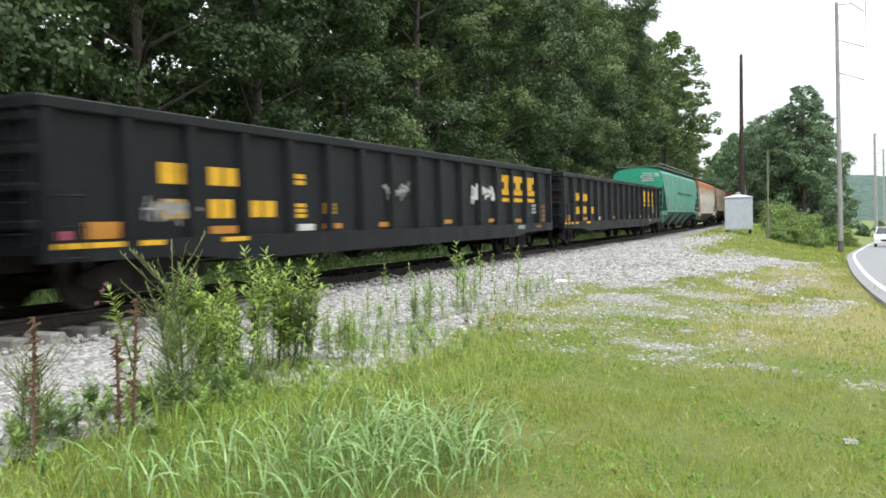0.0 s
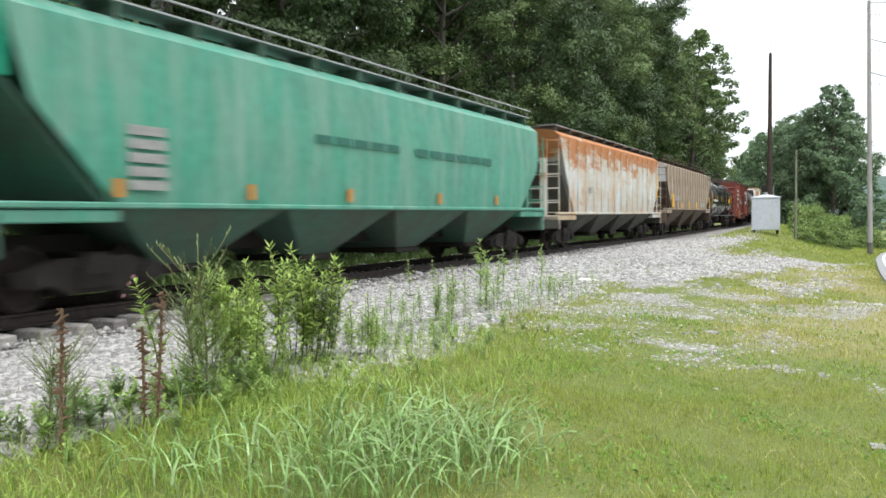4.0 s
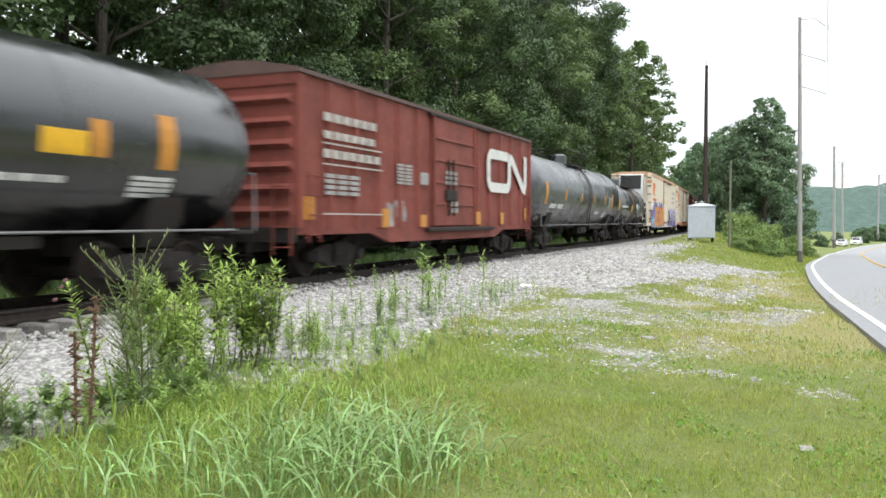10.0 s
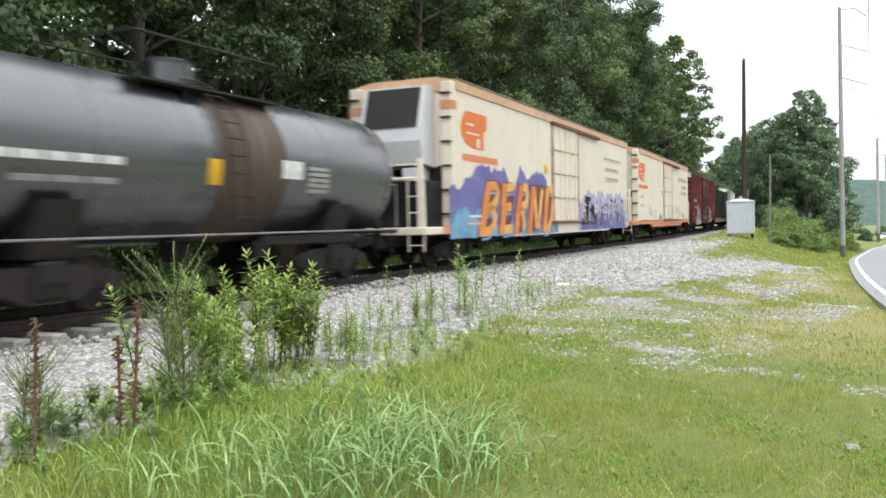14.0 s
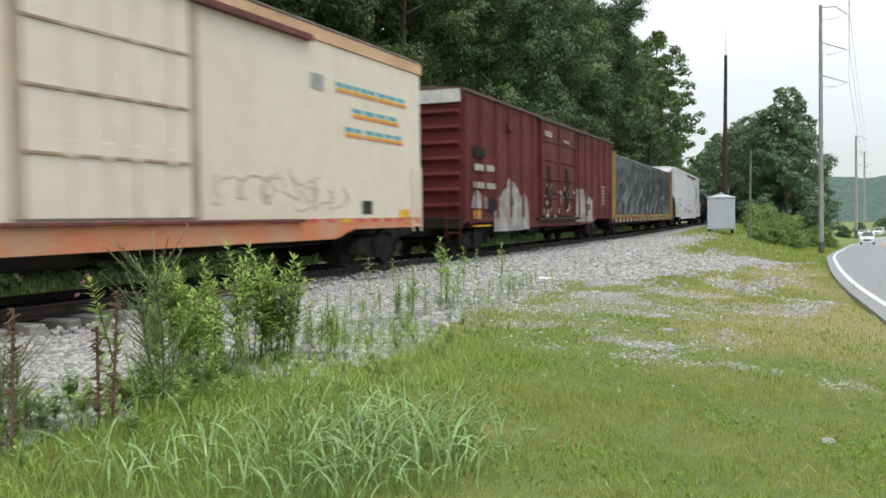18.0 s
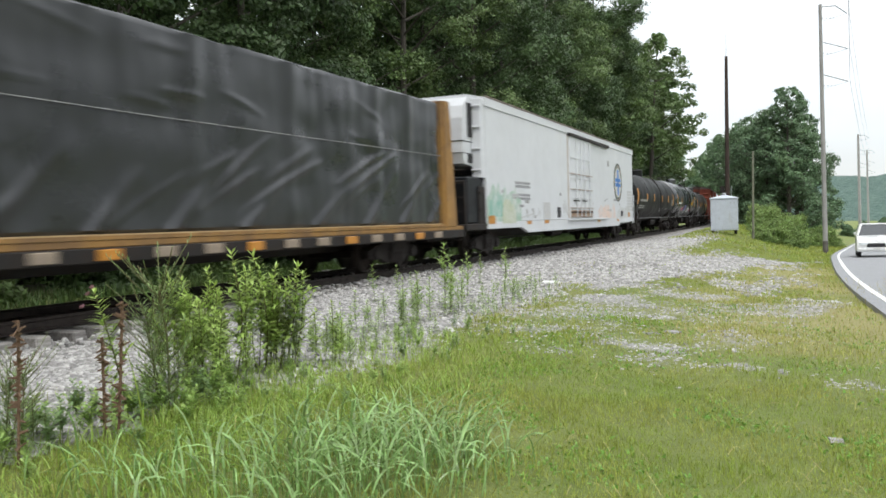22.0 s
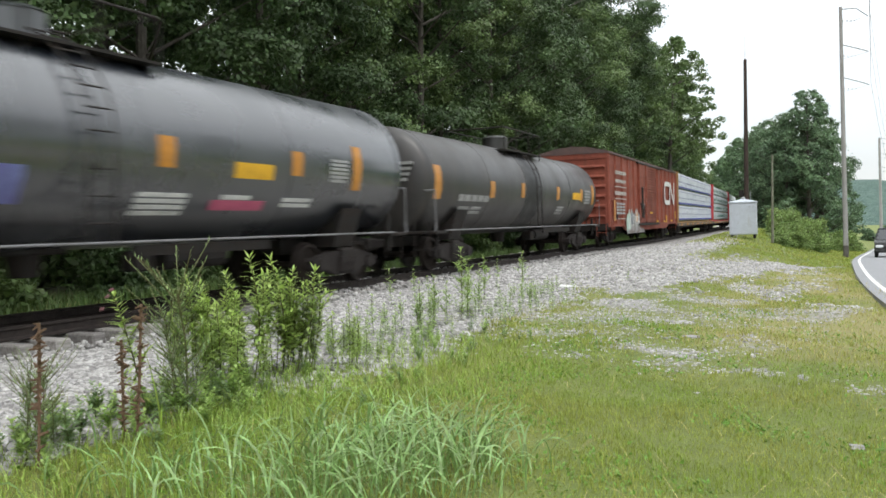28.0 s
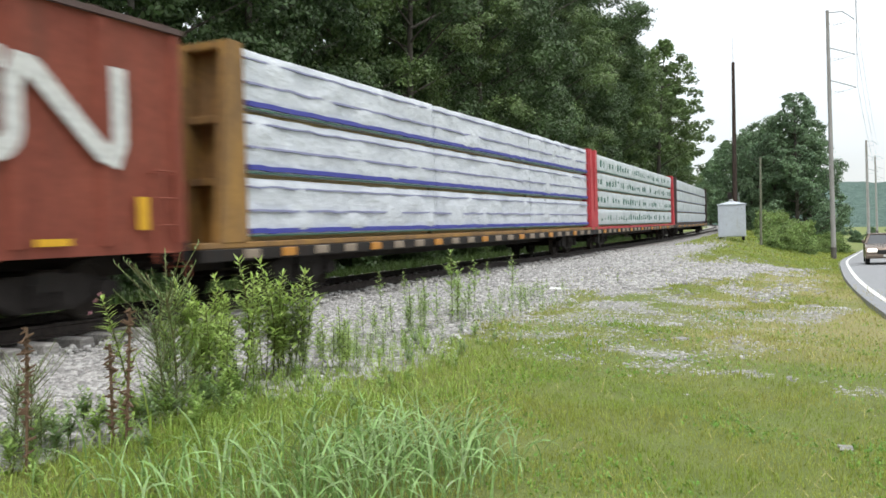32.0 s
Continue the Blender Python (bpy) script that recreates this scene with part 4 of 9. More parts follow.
def spray(car, x0, x1, z0, z1, material, y, seed, blobs=9, label="graffiti in sprayed colours", squeeze=1.0):
    """Sprayed shapes: overlapping uneven patches, a few millimetres proud of the side."""
    r = random.Random(seed)
    s = Shape()
    n = 14
    x0, x1 = x0 + datum(car), x1 + datum(car)
    for k in range(blobs):
        cx = x0 + (x1 - x0) * (k + 0.5 + r.uniform(-0.3, 0.3)) / blobs
        cz = z0 + (z1 - z0) * r.uniform(0.35, 0.62)
        rx = (x1 - x0) / blobs * r.uniform(0.55, 1.05) * squeeze
        rz = (z1 - z0) * r.uniform(0.25, 0.55)
        lean_ = r.uniform(-0.5, 0.5)
        pr = [(cx + lean_ * rz * math.sin(2 * math.pi * i / n) + rx * math.copysign(abs(math.cos(2 * math.pi * i / n)) ** 0.5, math.cos(2 * math.pi * i / n)) * r.uniform(0.55, 1.1), cz + rz * math.copysign(abs(math.sin(2 * math.pi * i / n)) ** 0.5, math.sin(2 * math.pi * i / n)) * r.uniform(0.6, 1.1)) for i in range(n)]
        pr = [(px, min(max(pz, z0), z1)) for px, pz in pr]
        s.prism(pr, y - 0.004 - 0.0012 * (k + 1) - 0.0007 * (seed % 5), y + 0.002, "y")
    return part("graffiti", s, material, car, label)


def cloud(car, x0, x1, z0, z1, material, y, seed, ragged=0.35, label="sprayed graffiti cloud", wave=1.3):
    """One sprayed field with a ragged upper edge and worn ends."""
    x0, x1 = x0 + datum(car), x1 + datum(car)
    n = max(16, int((x1 - x0) * 7))
    s = Shape()
    v = []
    for yy in (y - 0.004 - 0.0004 * (seed % 9), y + 0.002):
        for i in range(n + 1):
            x = x0 + (x1 - x0) * i / n
            end = min(1.0, 4.0 * min(i, n - i) / n + 0.35)
            top = z1 - (z1 - z0) * (ragged * abs(noise.noise((x * wave, seed * 3.7, 1))) * 1.6 + 0.12 * noise.noise((x * 5.0, seed, 2)) + 0.5 * (1 - end))
            low_ = z0 + 0.08 * (z1 - z0) * abs(noise.noise((x * 2.0, seed, 9)))
            v += [(x, yy, low_), (x, yy, max(top, low_ + 0.05))]
    k = 2 * (n + 1)
    f = []
    for i in range(n):
        a = 2 * i
        f += [(a, a + 2, a + 3, a + 1), (k + a, k + a + 1, k + a + 3, k + a + 2), (a, k + a, k + a + 2, a + 2), (a + 1, a + 3, k + a + 3, k + a + 1)]
    f += [(0, 1, k + 1, k), (2 * n, k + 2 * n, k + 2 * n + 1, 2 * n + 1)]
    return part("graffiti", s.add(v, f), material, car, label)


def tag_strokes(car, x0, x1, z0, z1, material, y, seed, count=14, label="graffiti outline strokes"):
    """Slanted and bent strokes over a sprayed patch."""
    r = random.Random(seed)
    s = Shape()
    x0, x1 = x0 + datum(car), x1 + datum(car)
    for k in range(count):
        x = x0 + (x1 - x0) * (k + r.uniform(0, 0.8)) / count
        za, zb = z0 + (z1 - z0) * r.uniform(0, 0.35), z0 + (z1 - z0) * r.uniform(0.6, 1.0)
        w = r.uniform(0.03, 0.08)
        d = r.uniform(-0.35, 0.35)
        s.prism([(x, za), (x + w, za), (x + d + w, zb), (x + d, zb)], y - 0.004 - 0.0006 * (k % 7), y, "y")
        if k % 2:
            e = r.uniform(0.2, 0.5)
            s.prism([(x + d, zb), (x + d, zb - w), (x + d + e, zb - w - 0.1), (x + d + e, zb - 0.1)], y - 0.004 - 0.0006 * (k % 5), y, "y")
        if k % 3 == 0:
            e = r.uniform(0.2, 0.45)
            zm = (za + zb) / 2
            s.prism([(x, zm), (x, zm - w), (x + e, zm - w), (x + e, zm)], y - 0.004 - 0.0006 * (k % 5), y, "y")
    return part("graffiti", s, material, car, label)


def ladder(car, x, z0, z1, y, material, width=0.42, name="ladder"):
    s = Shape()
    for dx in (-width / 2, width / 2):
        s.cyl((x + dx, y - 0.07, z0), (x + dx, y - 0.07, z1), 0.018, 0.018, 6)
    k = z0 + 0.15
    while k < z1:
        s.cyl((x - width / 2, y - 0.07, k), (x + width / 2, y - 0.07, k), 0.014, 0.014, 6)
        k += 0.38
    for dx in (-width / 2, width / 2):
        for zz in (z0 + 0.1, z1 - 0.1):
            s.cyl((x + dx, y - 0.07, zz), (x + dx, y + 0.01, zz), 0.014, 0.014, 6)
    return part(name, s, material, car)


def end_ladder(car, x, y, z0, z1, material, name="end_ladder"):
    s = Shape()
    for dy in (-0.2, 0.2):
        s.cyl((x, y + dy, z0), (x, y + dy, z1), 0.018, 0.018, 6)
    k = z0 + 0.15
    while k < z1:
        s.cyl((x, y - 0.2, k), (x, y + 0.2, k), 0.014, 0.014, 6)
        k += 0.38
    return part(name, s, material, car)


CAR_GROUP = "cars of the passing freight train"


def gondola(length, label):
    car = thing("gondola_car", label, "railway car", group=CAR_GROUP)
    h = length / 2 - 0.7
    SHIFT[car.name] = -0.525
    W, z0, z1 = 1.44, 0.62, 2.62
    for sy in (-1, 1):
        a, b = sorted((sy * W, sy * (W - 0.05)))
        part("side_wall", Shape().box(-h, h, a, b, z0 + 0.18, z1), BLACK_PAINT, car)
    for sx in (-1, 1):
        a, b = sorted((sx * h, sx * (h - 0.05)))
        part("end_wall", Shape().box(a, b, -W + 0.05, W - 0.05, z0 + 0.18, z1), BLACK_PAINT, car)
    part("car_floor", Shape().box(-h + 0.05, h - 0.05, -W + 0.05, W - 0.05, z0 + 0.28, z0 + 0.36), BLACK_PAINT, car)
    for sy in (-1, 1):
        a, b = sorted((sy * (W - 0.06), sy * (W + 0.1)))
        part("top_chord", Shape().box(-h - 0.04, h + 0.04, a, b, z1 - 0.06, z1 + 0.1, 0.02), BLACK_PAINT, car)
        part("side_sill", Shape().prism([(-h, 0.7), (-h + 2.6, 0.68), (-h + 3.6, 0.57), (h - 3.6, 0.57), (h - 2.6, 0.68), (h, 0.7), (h, 0.95), (-h, 0.95)], a, b, "y"), BLACK_PAINT, car)
    for sx in (-1, 1):
        a, b = sorted((sx * (h - 0.06), sx * (h + 0.08)))
        part("end_chord", Shape().box(a, b, -W, W, z1 - 0.06, z1 + 0.1, 0.02), BLACK_PAINT, car)
        for zz in (1.1, 1.55, 2.0, 2.4):
            part("end_rib", Shape().box(a, b, -W, W, zz, zz + 0.13, 0.03), BLACK_PAINT, car)
    rib = Shape().prism([(-0.1, 0.0), (0.1, 0.0), (0.06, -0.11), (-0.06, -0.11)], 0.95, z1 - 0.06, "z").mesh("rib", BLACK_PAINT)
    n = 16
    for i in range(n + 1):
        x = -h + 0.12 + (2 * h - 0.24) * i / n
        part("rib", rib, None, car, at=(x, -W, 0))
        part("rib", rib, None, car, at=pose(x, W, 0, 0, 0, 180))
    part("underframe", Shape().box(-h, h, -0.3, 0.3, 0.55, 0.9), STEEL_DARK, car)
    y = -W - 0.001
    for x0, x1, a, b in ((-7.51, -6.73, 1.72, 2.02), (-6.48, -5.76, 1.72, 2.0), (-7.49, -6.75, 1.22, 1.5), (-6.49, -5.9, 1.22, 1.51), (-5.53, -4.77, 1.23, 1.5)):
        w = (x1 - x0) / 2
        for q in range(2):
            mark(car, x0 + q * w, x0 + (q + 0.84) * w, a, b, YELLOW, y, "lettering")
    for x0, x1 in ((6.08, 6.78), (7.05, 7.83), (8.09, 8.96)):
        x0, x1 = x0 - 0.525, x1 - 0.525
        s = Shape().box(x0, x1, y - 0.006, y, 2.18, 2.37).box(x0, x1, y - 0.006, y, 1.8, 1.96).box(x0 + 0.2, x1 - 0.2, y - 0.006, y, 1.9, 2.2).box(x0, x1, y - 0.006, y, 1.6, 1.71)
        part("emblem", s, YELLOW, car, "bold yellow block emblem")
    for x0, x1, a, b in ((-8.85, -8.23, 0.97, 1.19), (-6.47, -5.86, 0.98, 1.1), (-3.34, -2.7, 1.0, 1.1), (-1.22, -0.65, 1.0, 1.1), (1.9, 2.5, 1.02, 1.12), (5.0, 5.5, 1.02, 1.12)):
        mark(car, x0, x1, a, b, ORANGE, y, "reflector", "orange reflector strip")
    for x0, x1, a, b in ((-9.4, -8.3, 0.86, 0.93), (-8.0, -7.56, 0.86, 0.93), (-6.3, -5.7, 0.86, 0.93)):
        mark(car, x0, x1, a, b, YELLOW, -W - 0.101, "reflector")
    rows_of_bars(car, -4.31, -3.83, 1.78, 2.0, 2, YELLOW, y, 1)
    rows_of_bars(car, -4.44, -3.79, 1.2, 1.48, 3, YELLOW, y, 1)
    rows_of_bars(car, -3.33, -2.8, 1.27, 1.49, 3, YELLOW, y, 1)
    mark(car, -4.16, -3.64, 0.98, 1.1, WHITE, y, "lettering")
    mark(car, -9.43, -9.06, 0.97, 1.08, G_PINK, y, "marking", "small pink paint patch")
    rows_of_bars(car, 8.7, 9.32, 1.24, 1.56, 3, DIM_WHITE, y, 1)
    stencil = mat("faded orange stencil paint", (0.3, 0.13, 0.04), (0.1, 0.05, 0.03), 5, 0.9, 0.7)
    rows_of_bars(car, 9.72, 10.15, 0.97, 1.56, 4, stencil, y, 1)
    mark(car, 9.72, 10.05, 0.83, 0.94, G_PINK, y, "marking", "small pink paint patch")
    mark(car, 7.18, 7.72, 0.99, 1.1, ORANGE, y, "reflector", "orange reflector strip")
    mark(car, 7.14, 7.72, 0.79, 0.9, DIM_WHITE, -W - 0.101, "lettering")
    mark(car, 8.83, 9.34, 0.8, 0.89, stencil, -W - 0.101, "reflector")
    end_ladder(car, -h - 0.1, -1.2, 0.9, 2.7, BLACK_PAINT)
    ladder(car, -h + 0.35, 0.6, 1.6, -W - 0.12, BLACK_PAINT, 0.4)
    running_gear(car, h + 0.05)
    brake_gear(car, h)
    return car


def hopper_outline(W, z0, z1, crown):
    """Cross-section of a covered hopper: sides that bow out a little and a low arched roof."""
    pr = [(-W + 0.02, z0), (-W - 0.03, z0 + 0.5 * (z1 - z0)), (-W + 0.06, z1 - 0.12), (-W + 0.22, z1)]
    for k in range(1, 8):
        a = math.pi * k / 8
        pr.append((-(W - 0.22) * math.cos(a), z1 + crown * math.sin(a)))
    return pr + [(W - 0.22, z1), (W - 0.06, z1 - 0.12), (W + 0.03, z0 + 0.5 * (z1 - z0)), (W - 0.02, z0)]


def covered_hopper(length, label, paint, low, W=1.5, z0=1.3, z1=3.8, crown=0.18, ribs=0, bays=3, end_slope=1.6, inset=0.35, shift=0.0, end_paint=None, frame_paint=None):
    car = thing("covered_hopper_car", label, "railway car", group=CAR_GROUP)
    SHIFT[car.name] = shift
    h = length / 2 - 0.7
    e = h - inset
    out = hopper_outline(W, z0, z1, crown)
    n = len(out)
    s = Shape()
    zmid = z1 - 0.95
    v = []
    for x_top, x_low in ((-e, -e + end_slope), (e, e - end_slope)):
        for y, z in out:
            k = 0.0 if z > zmid else (zmid - z) / (zmid - z0)
            v.append((x_top + (x_low - x_top) * k, y, z))
    f = [(i, (i + 1) % n, n + (i + 1) % n, n + i) for i in range(n)] + [tuple(range(n - 1, -1, -1)), tuple(range(n, 2 * n))]
    s.add(v, f)
    part("shell", s, paint, car, smooth=True)
    frame_paint = frame_paint or paint
    if end_paint:
        rim = [(-W + 0.03, zmid), *((y * 0.99, z - 0.01) for y, z in out if z > zmid), (W - 0.03, zmid)]
        for sx in (-1, 1):
            part("end_sheet", Shape().prism(rim, *sorted((sx * (e - 0.01), sx * (e + 0.012))), "x"), end_paint, car)
    part("side_sill", Shape().box(-h, h, -W - 0.03, -W + 0.12, z0 - 0.045, z0 + 0.04, 0.02).box(-h, h, W - 0.12, W + 0.03, z0 - 0.045, z0 + 0.04, 0.02), paint, car)
    span = 2 * (e - end_slope) / bays
    for b in range(bays):
        xa = -(e - end_slope) + b * span
        xc = xa + span / 2
        hop = Shape()
        hop.add([(xa + 0.06, -W + 0.05, z0 - 0.05), (xa + span - 0.06, -W + 0.05, z0 - 0.05), (xa + span - 0.06, W - 0.05, z0 - 0.05), (xa + 0.06, W - 0.05, z0 - 0.05),
                 (xc - 0.45, -0.75, 0.45), (xc + 0.45, -0.75, 0.45), (xc + 0.45, 0.75, 0.45), (xc - 0.45, 0.75, 0.45)],
                [(0, 1, 5, 4), (1, 2, 6, 5), (2, 3, 7, 6), (3, 0, 4, 7), (4, 5, 6, 7), (3, 2, 1, 0)])
        part("hopper_bay", hop, low, car)
        part("outlet_gate", Shape().box(xc - 0.5, xc + 0.5, -0.8, 0.8, 0.34, 0.46, 0.02), STEEL_DARK, car)
    for sx in (-1, 1):
        xe, xi = sx * h, sx * (e - end_slope)
        slope = Shape()
        slope.add([(sx * e, -W + 0.1, zmid), (sx * e, W - 0.1, zmid), (xi, W - 0.1, z0 - 0.05), (xi, -W + 0.1, z0 - 0.05),
                   (sx * e, -W + 0.1, zmid - 0.06), (sx * e, W - 0.1, zmid - 0.06), (xi, W - 0.1, z0 - 0.15), (xi, -W + 0.1, z0 - 0.15)],
                  [(0, 1, 2, 3), (7, 6, 5, 4), (0, 4, 5, 1), (2, 6, 7, 3), (1, 5, 6, 2), (0, 3, 7, 4)])
        part("slope_sheet", slope, low, car)
        part("end_platform", Shape().box(min(xe, xe - sx * 1.9), max(xe, xe - sx * 1.9), -W, W, z0 - 0.22, z0 - 0.06, 0.02), paint, car)
        for yy in (-0.95, 0.95):
            part("end_post", Shape().box(xe - 0.09 - sx * 0.12, xe + 0.09 - sx * 0.12, yy - 0.09, yy + 0.09, z0 - 0.06, zmid + 0.1, 0.02), frame_paint, car)
        end_ladder(car, xe - sx * 0.05, -1.3, 0.7, zmid + 0.7, frame_paint)
        s2 = Shape()
        for zz in (1.55, 2.0, 2.45):
            s2.cyl((xe - sx * 0.12, -1.45, zz), (xe - sx * 0.12, 1.45, zz), 0.02, 0.02, 6)
        part("end_railing", s2, frame_paint, car)
        part("end_sill", Shape().box(min(xe, xe - sx * 0.2), max(xe, xe - sx * 0.2), -W, W, 0.7, z0 - 0.08, 0.03), low, car)
    walk_way = Shape()
    for yy in (-0.95, 0.95):
        walk_way.box(-e + 0.1, e - 0.1, yy - 0.3, yy + 0.3, z1 + crown + 0.08, z1 + crown + 0.11)
    top_mat = low if ribs else GALV
    part("running_board", walk_way, top_mat, car)
    bracket = Shape().box(-0.03, 0.03, -1.25, 1.25, z1 - 0.02, z1 + crown + 0.09).mesh("bracket", low)
    k = -e + 0.3
    while k < e:
        part("bracket", bracket, None, car, at=(k, 0, 0))
        k += 1.5
    hatch = Shape().box(-e + 0.5, e - 0.5, -0.3, 0.3, z1 + crown - 0.03, z1 + crown + 0.14, 0.03)
    part("roof_hatch", hatch, low, car)
    rail = Shape().tube([(-e + 0.1, -1.28, z1 + crown + 0.28), (e - 0.1, -1.28, z1 + crown + 0.28)], 0.018)
    k = -e + 0.1
    while k < e:
        rail.cyl((k, -1.25, z1 + crown + 0.08), (k, -1.28, z1 + crown + 0.28), 0.014, 0.014, 5)
        k += 1.2
    if paint is not RUSTY:
        part("roof_rail", rail, top_mat, car)
    if ribs:
        rib = Shape().box(-0.045, 0.045, -0.08, 0.0, z0, z1 - 0.1, 0.015).mesh("rib", paint)
        for i in range(ribs + 1):
            x = -e + 0.1 + (2 * e - 0.2) * i / ribs
            if abs(x) > e - end_slope + 0.1:
                k = (abs(x) - (e - end_slope)) / end_slope
                cut = Shape().box(-0.045, 0.045, -0.08, 0.0, z0 + k * (zmid - z0) + 0.05, z1 - 0.1, 0.015).mesh("rib", paint)
            else:
                cut = rib
            part("rib", cut, None, car, at=(x, -W + 0.0, 0))
            part("rib", cut, None, car, at=pose(x, W, 0, 0, 0, 180))
    part("underframe", Shape().box(-h, h, -0.28, 0.28, 0.62, 0.95), STEEL_DARK, car)
    running_gear(car, h + 0.05, 1.9)
    return car


SCUFFED = mat("dull scuffed steel", (0.2, 0.2, 0.21), (0.12, 0.115, 0.11), 3, 0.8, 0.6)


def tank_car(length, label, paint, R=1.38, zc=2.28, band=None, cage=True, shift=0.0, ends=(0.15, 0.15), climb_at=0.0, head_text=True):
    car = thing("tank_car", label, "railway car", group=CAR_GROUP)
    SHIFT[car.name] = shift
    h = length / 2 - 0.7
    e, f_ = h + ends[0], h + ends[1]
    deep = 0.36
    head = [(deep * (1 - math.cos(math.pi / 2 * k / 9)), max(0.02, R * math.sin(math.pi / 2 * k / 9) ** 0.85)) for k in range(10)]
    body = [(-e + x, r) for x, r in head] + [(-e * 0.5, R), (-0.9, R + 0.002), (0.9, R + 0.002), (f_ * 0.5, R)] + [(f_ - x, r) for x, r in reversed(head)]
    part("tank_shell", Shape().lathe(body, 0, zc, 56), paint, car, smooth=True)
    seams = [-e + 0.5, -e * 0.5, -0.9, 0.9, f_ * 0.5, f_ - 0.5]
    for x in seams:
        part("weld_seam", Shape().lathe([(x - 0.02, R - 0.01), (x - 0.012, R + 0.008), (x + 0.012, R + 0.008), (x + 0.02, R - 0.01)], 0, zc, 48), paint, car, smooth=True)
    if band:
        x0, x1, m = band[0] + shift, band[1] + shift, band[2]
        part("spill_stain", Shape().lathe([(x0, R - 0.01), (x0 + 0.01, R + 0.006), (x1 - 0.01, R + 0.006), (x1, R - 0.01)], 0, zc, 48), m, car, "brown stain round the tank's middle", True)
    top = zc + R
    dome = Shape().cyl((0, 0, top - 0.1), (0, 0, top + 0.34), 0.42, 0.42, 20).cyl((0, 0, top + 0.34), (0, 0, top + 0.42), 0.45, 0.3, 20)
    part("dome", dome, paint, car, smooth=True)
    if cage:
        g = Shape()
        zz = top + 0.5
        g.tube([(-1.7, -0.95, zz), (1.7, -0.95, zz), (1.7, 0.95, zz), (-1.7, 0.95, zz), (-1.7, -0.95, zz)], 0.022)
        for x in (-1.7, -0.6, 0.6, 1.7):
            for y in (-0.95, 0.95):
                g.cyl((x, y, zz), (x, y, top - 0.36), 0.018, 0.018, 5)
        part("top_railing", g, STEEL_DARK, car)
        part("top_platform", Shape().box(-1.7, 1.7, -1.0, -0.5, top - 0.2, top - 0.16).box(-1.7, 1.7, 0.5, 1.0, top - 0.2, top - 0.16), STEEL_DARK, car)
    pts = []
    for k in range(9):
        a = radians(-8 + 11 * k)
        pts.append((-(R + 0.13) * math.cos(a), zc + (R + 0.13) * math.sin(a)))
    lad = Shape()
    for dx in (-0.22, 0.22):
        lad.tube([(dx + climb_at, -1.5, 1.02)] + [(dx + climb_at, y, z) for y, z in pts[:8]], 0.018, 5)
    lad = part("side_ladder", lad, STEEL_DARK, car)
    for y, z in [(-1.5, 1.25), (-1.5, 1.6), (-1.5, 1.95)] + pts[1:8]:
        part("rung", Shape().cyl((climb_at - 0.22, y, z), (climb_at + 0.22, y, z), 0.014, 0.014, 5), STEEL_DARK, lad)
    for sx in (-1, 1):
        sad = Shape()
        x = sx * (h - 2.0)
        sad.prism([(-1.05, 0.75), (1.05, 0.75), (1.3, 1.5), (1.0, zc - R * 0.72), (0, zc - R + 0.02), (-1.0, zc - R * 0.72), (-1.3, 1.5)], x - 0.35, x + 0.35, "x")
        part("saddle", sad, STEEL_DARK, car)
        part("stub_sill", Shape().box(min(sx * h, sx * (h - 3.0)), max(sx * h, sx * (h - 3.0)), -0.3, 0.3, 0.62, 1.0, 0.02), STEEL_DARK, car)
        part("end_platform", Shape().box(min(sx * h, sx * (h - 0.75)), max(sx * h, sx * (h - 0.75)), -1.45, 1.45, 0.92, 0.99, 0.015), STEEL_DARK, car)
        g = Shape().tube([(sx * (h - 0.05), -1.45, 0.98), (sx * (h - 0.05), -1.45, 1.95), (sx * (h - 0.05), 1.45, 1.95), (sx * (h - 0.05), 1.45, 0.98)], 0.02)
        part("end_railing", g, SCUFFED, car, "thin pale end handrail")
        end_ladder(car, sx * (h - 0.02), -1.1, 0.4, 1.2, STEEL_DARK)
        for yy in (-1.25, 1.25):
            part("side_bearer", Shape().box(sx * (h - 0.5) - 0.04, sx * (h - 0.5) + 0.04, yy - 0.04, yy + 0.04, 0.6, zc - 0.95, 0.01), STEEL_DARK, car)
    if head_text:
        for k in range(4):
            rr = math.hypot(0.55, 0.3) / R
            xs = -e + deep * (1 - math.sqrt(1 - rr ** 2))
            part("lettering", Shape().box(xs - 0.03, xs + 0.06, -0.95 + 0.05 * k, -0.2 - 0.07 * (k % 2), zc + 0.38 - 0.13 * k, zc + 0.45 - 0.13 * k), DIM_WHITE, car)
    part("running_rail", Shape().box(-h + 0.6, h - 0.6, -1.5, -1.44, 0.98, 1.015, 0.01), SCUFFED, car, "thin pale side running rail")
    part("running_rail", Shape().box(-h + 0.6, h - 0.6, 1.44, 1.52, 0.95, 1.04, 0.01), STEEL_DARK, car)
    part("bottom_outlet", Shape().cyl((0, 0, 0.55), (0, 0, 1.0), 0.2, 0.28, 14).box(-0.5, 0.5, -0.3, 0.3, 0.85, 1.0, 0.03), STEEL_DARK, car)
    s = Shape().cyl((2.0, -0.5, 0.72), (3.4, -0.5, 0.72), 0.19, 0.19, 12).box(1.3, 1.7, -0.7, -0.4, 0.55, 0.85, 0.02).box(0.6, 3.6, -1.4, -1.34, 0.8, 0.95)
    part("brake_reservoir", s, STEEL_DARK, car)
    running_gear(car, h + 0.05, 2.0)
    return car, R, zc


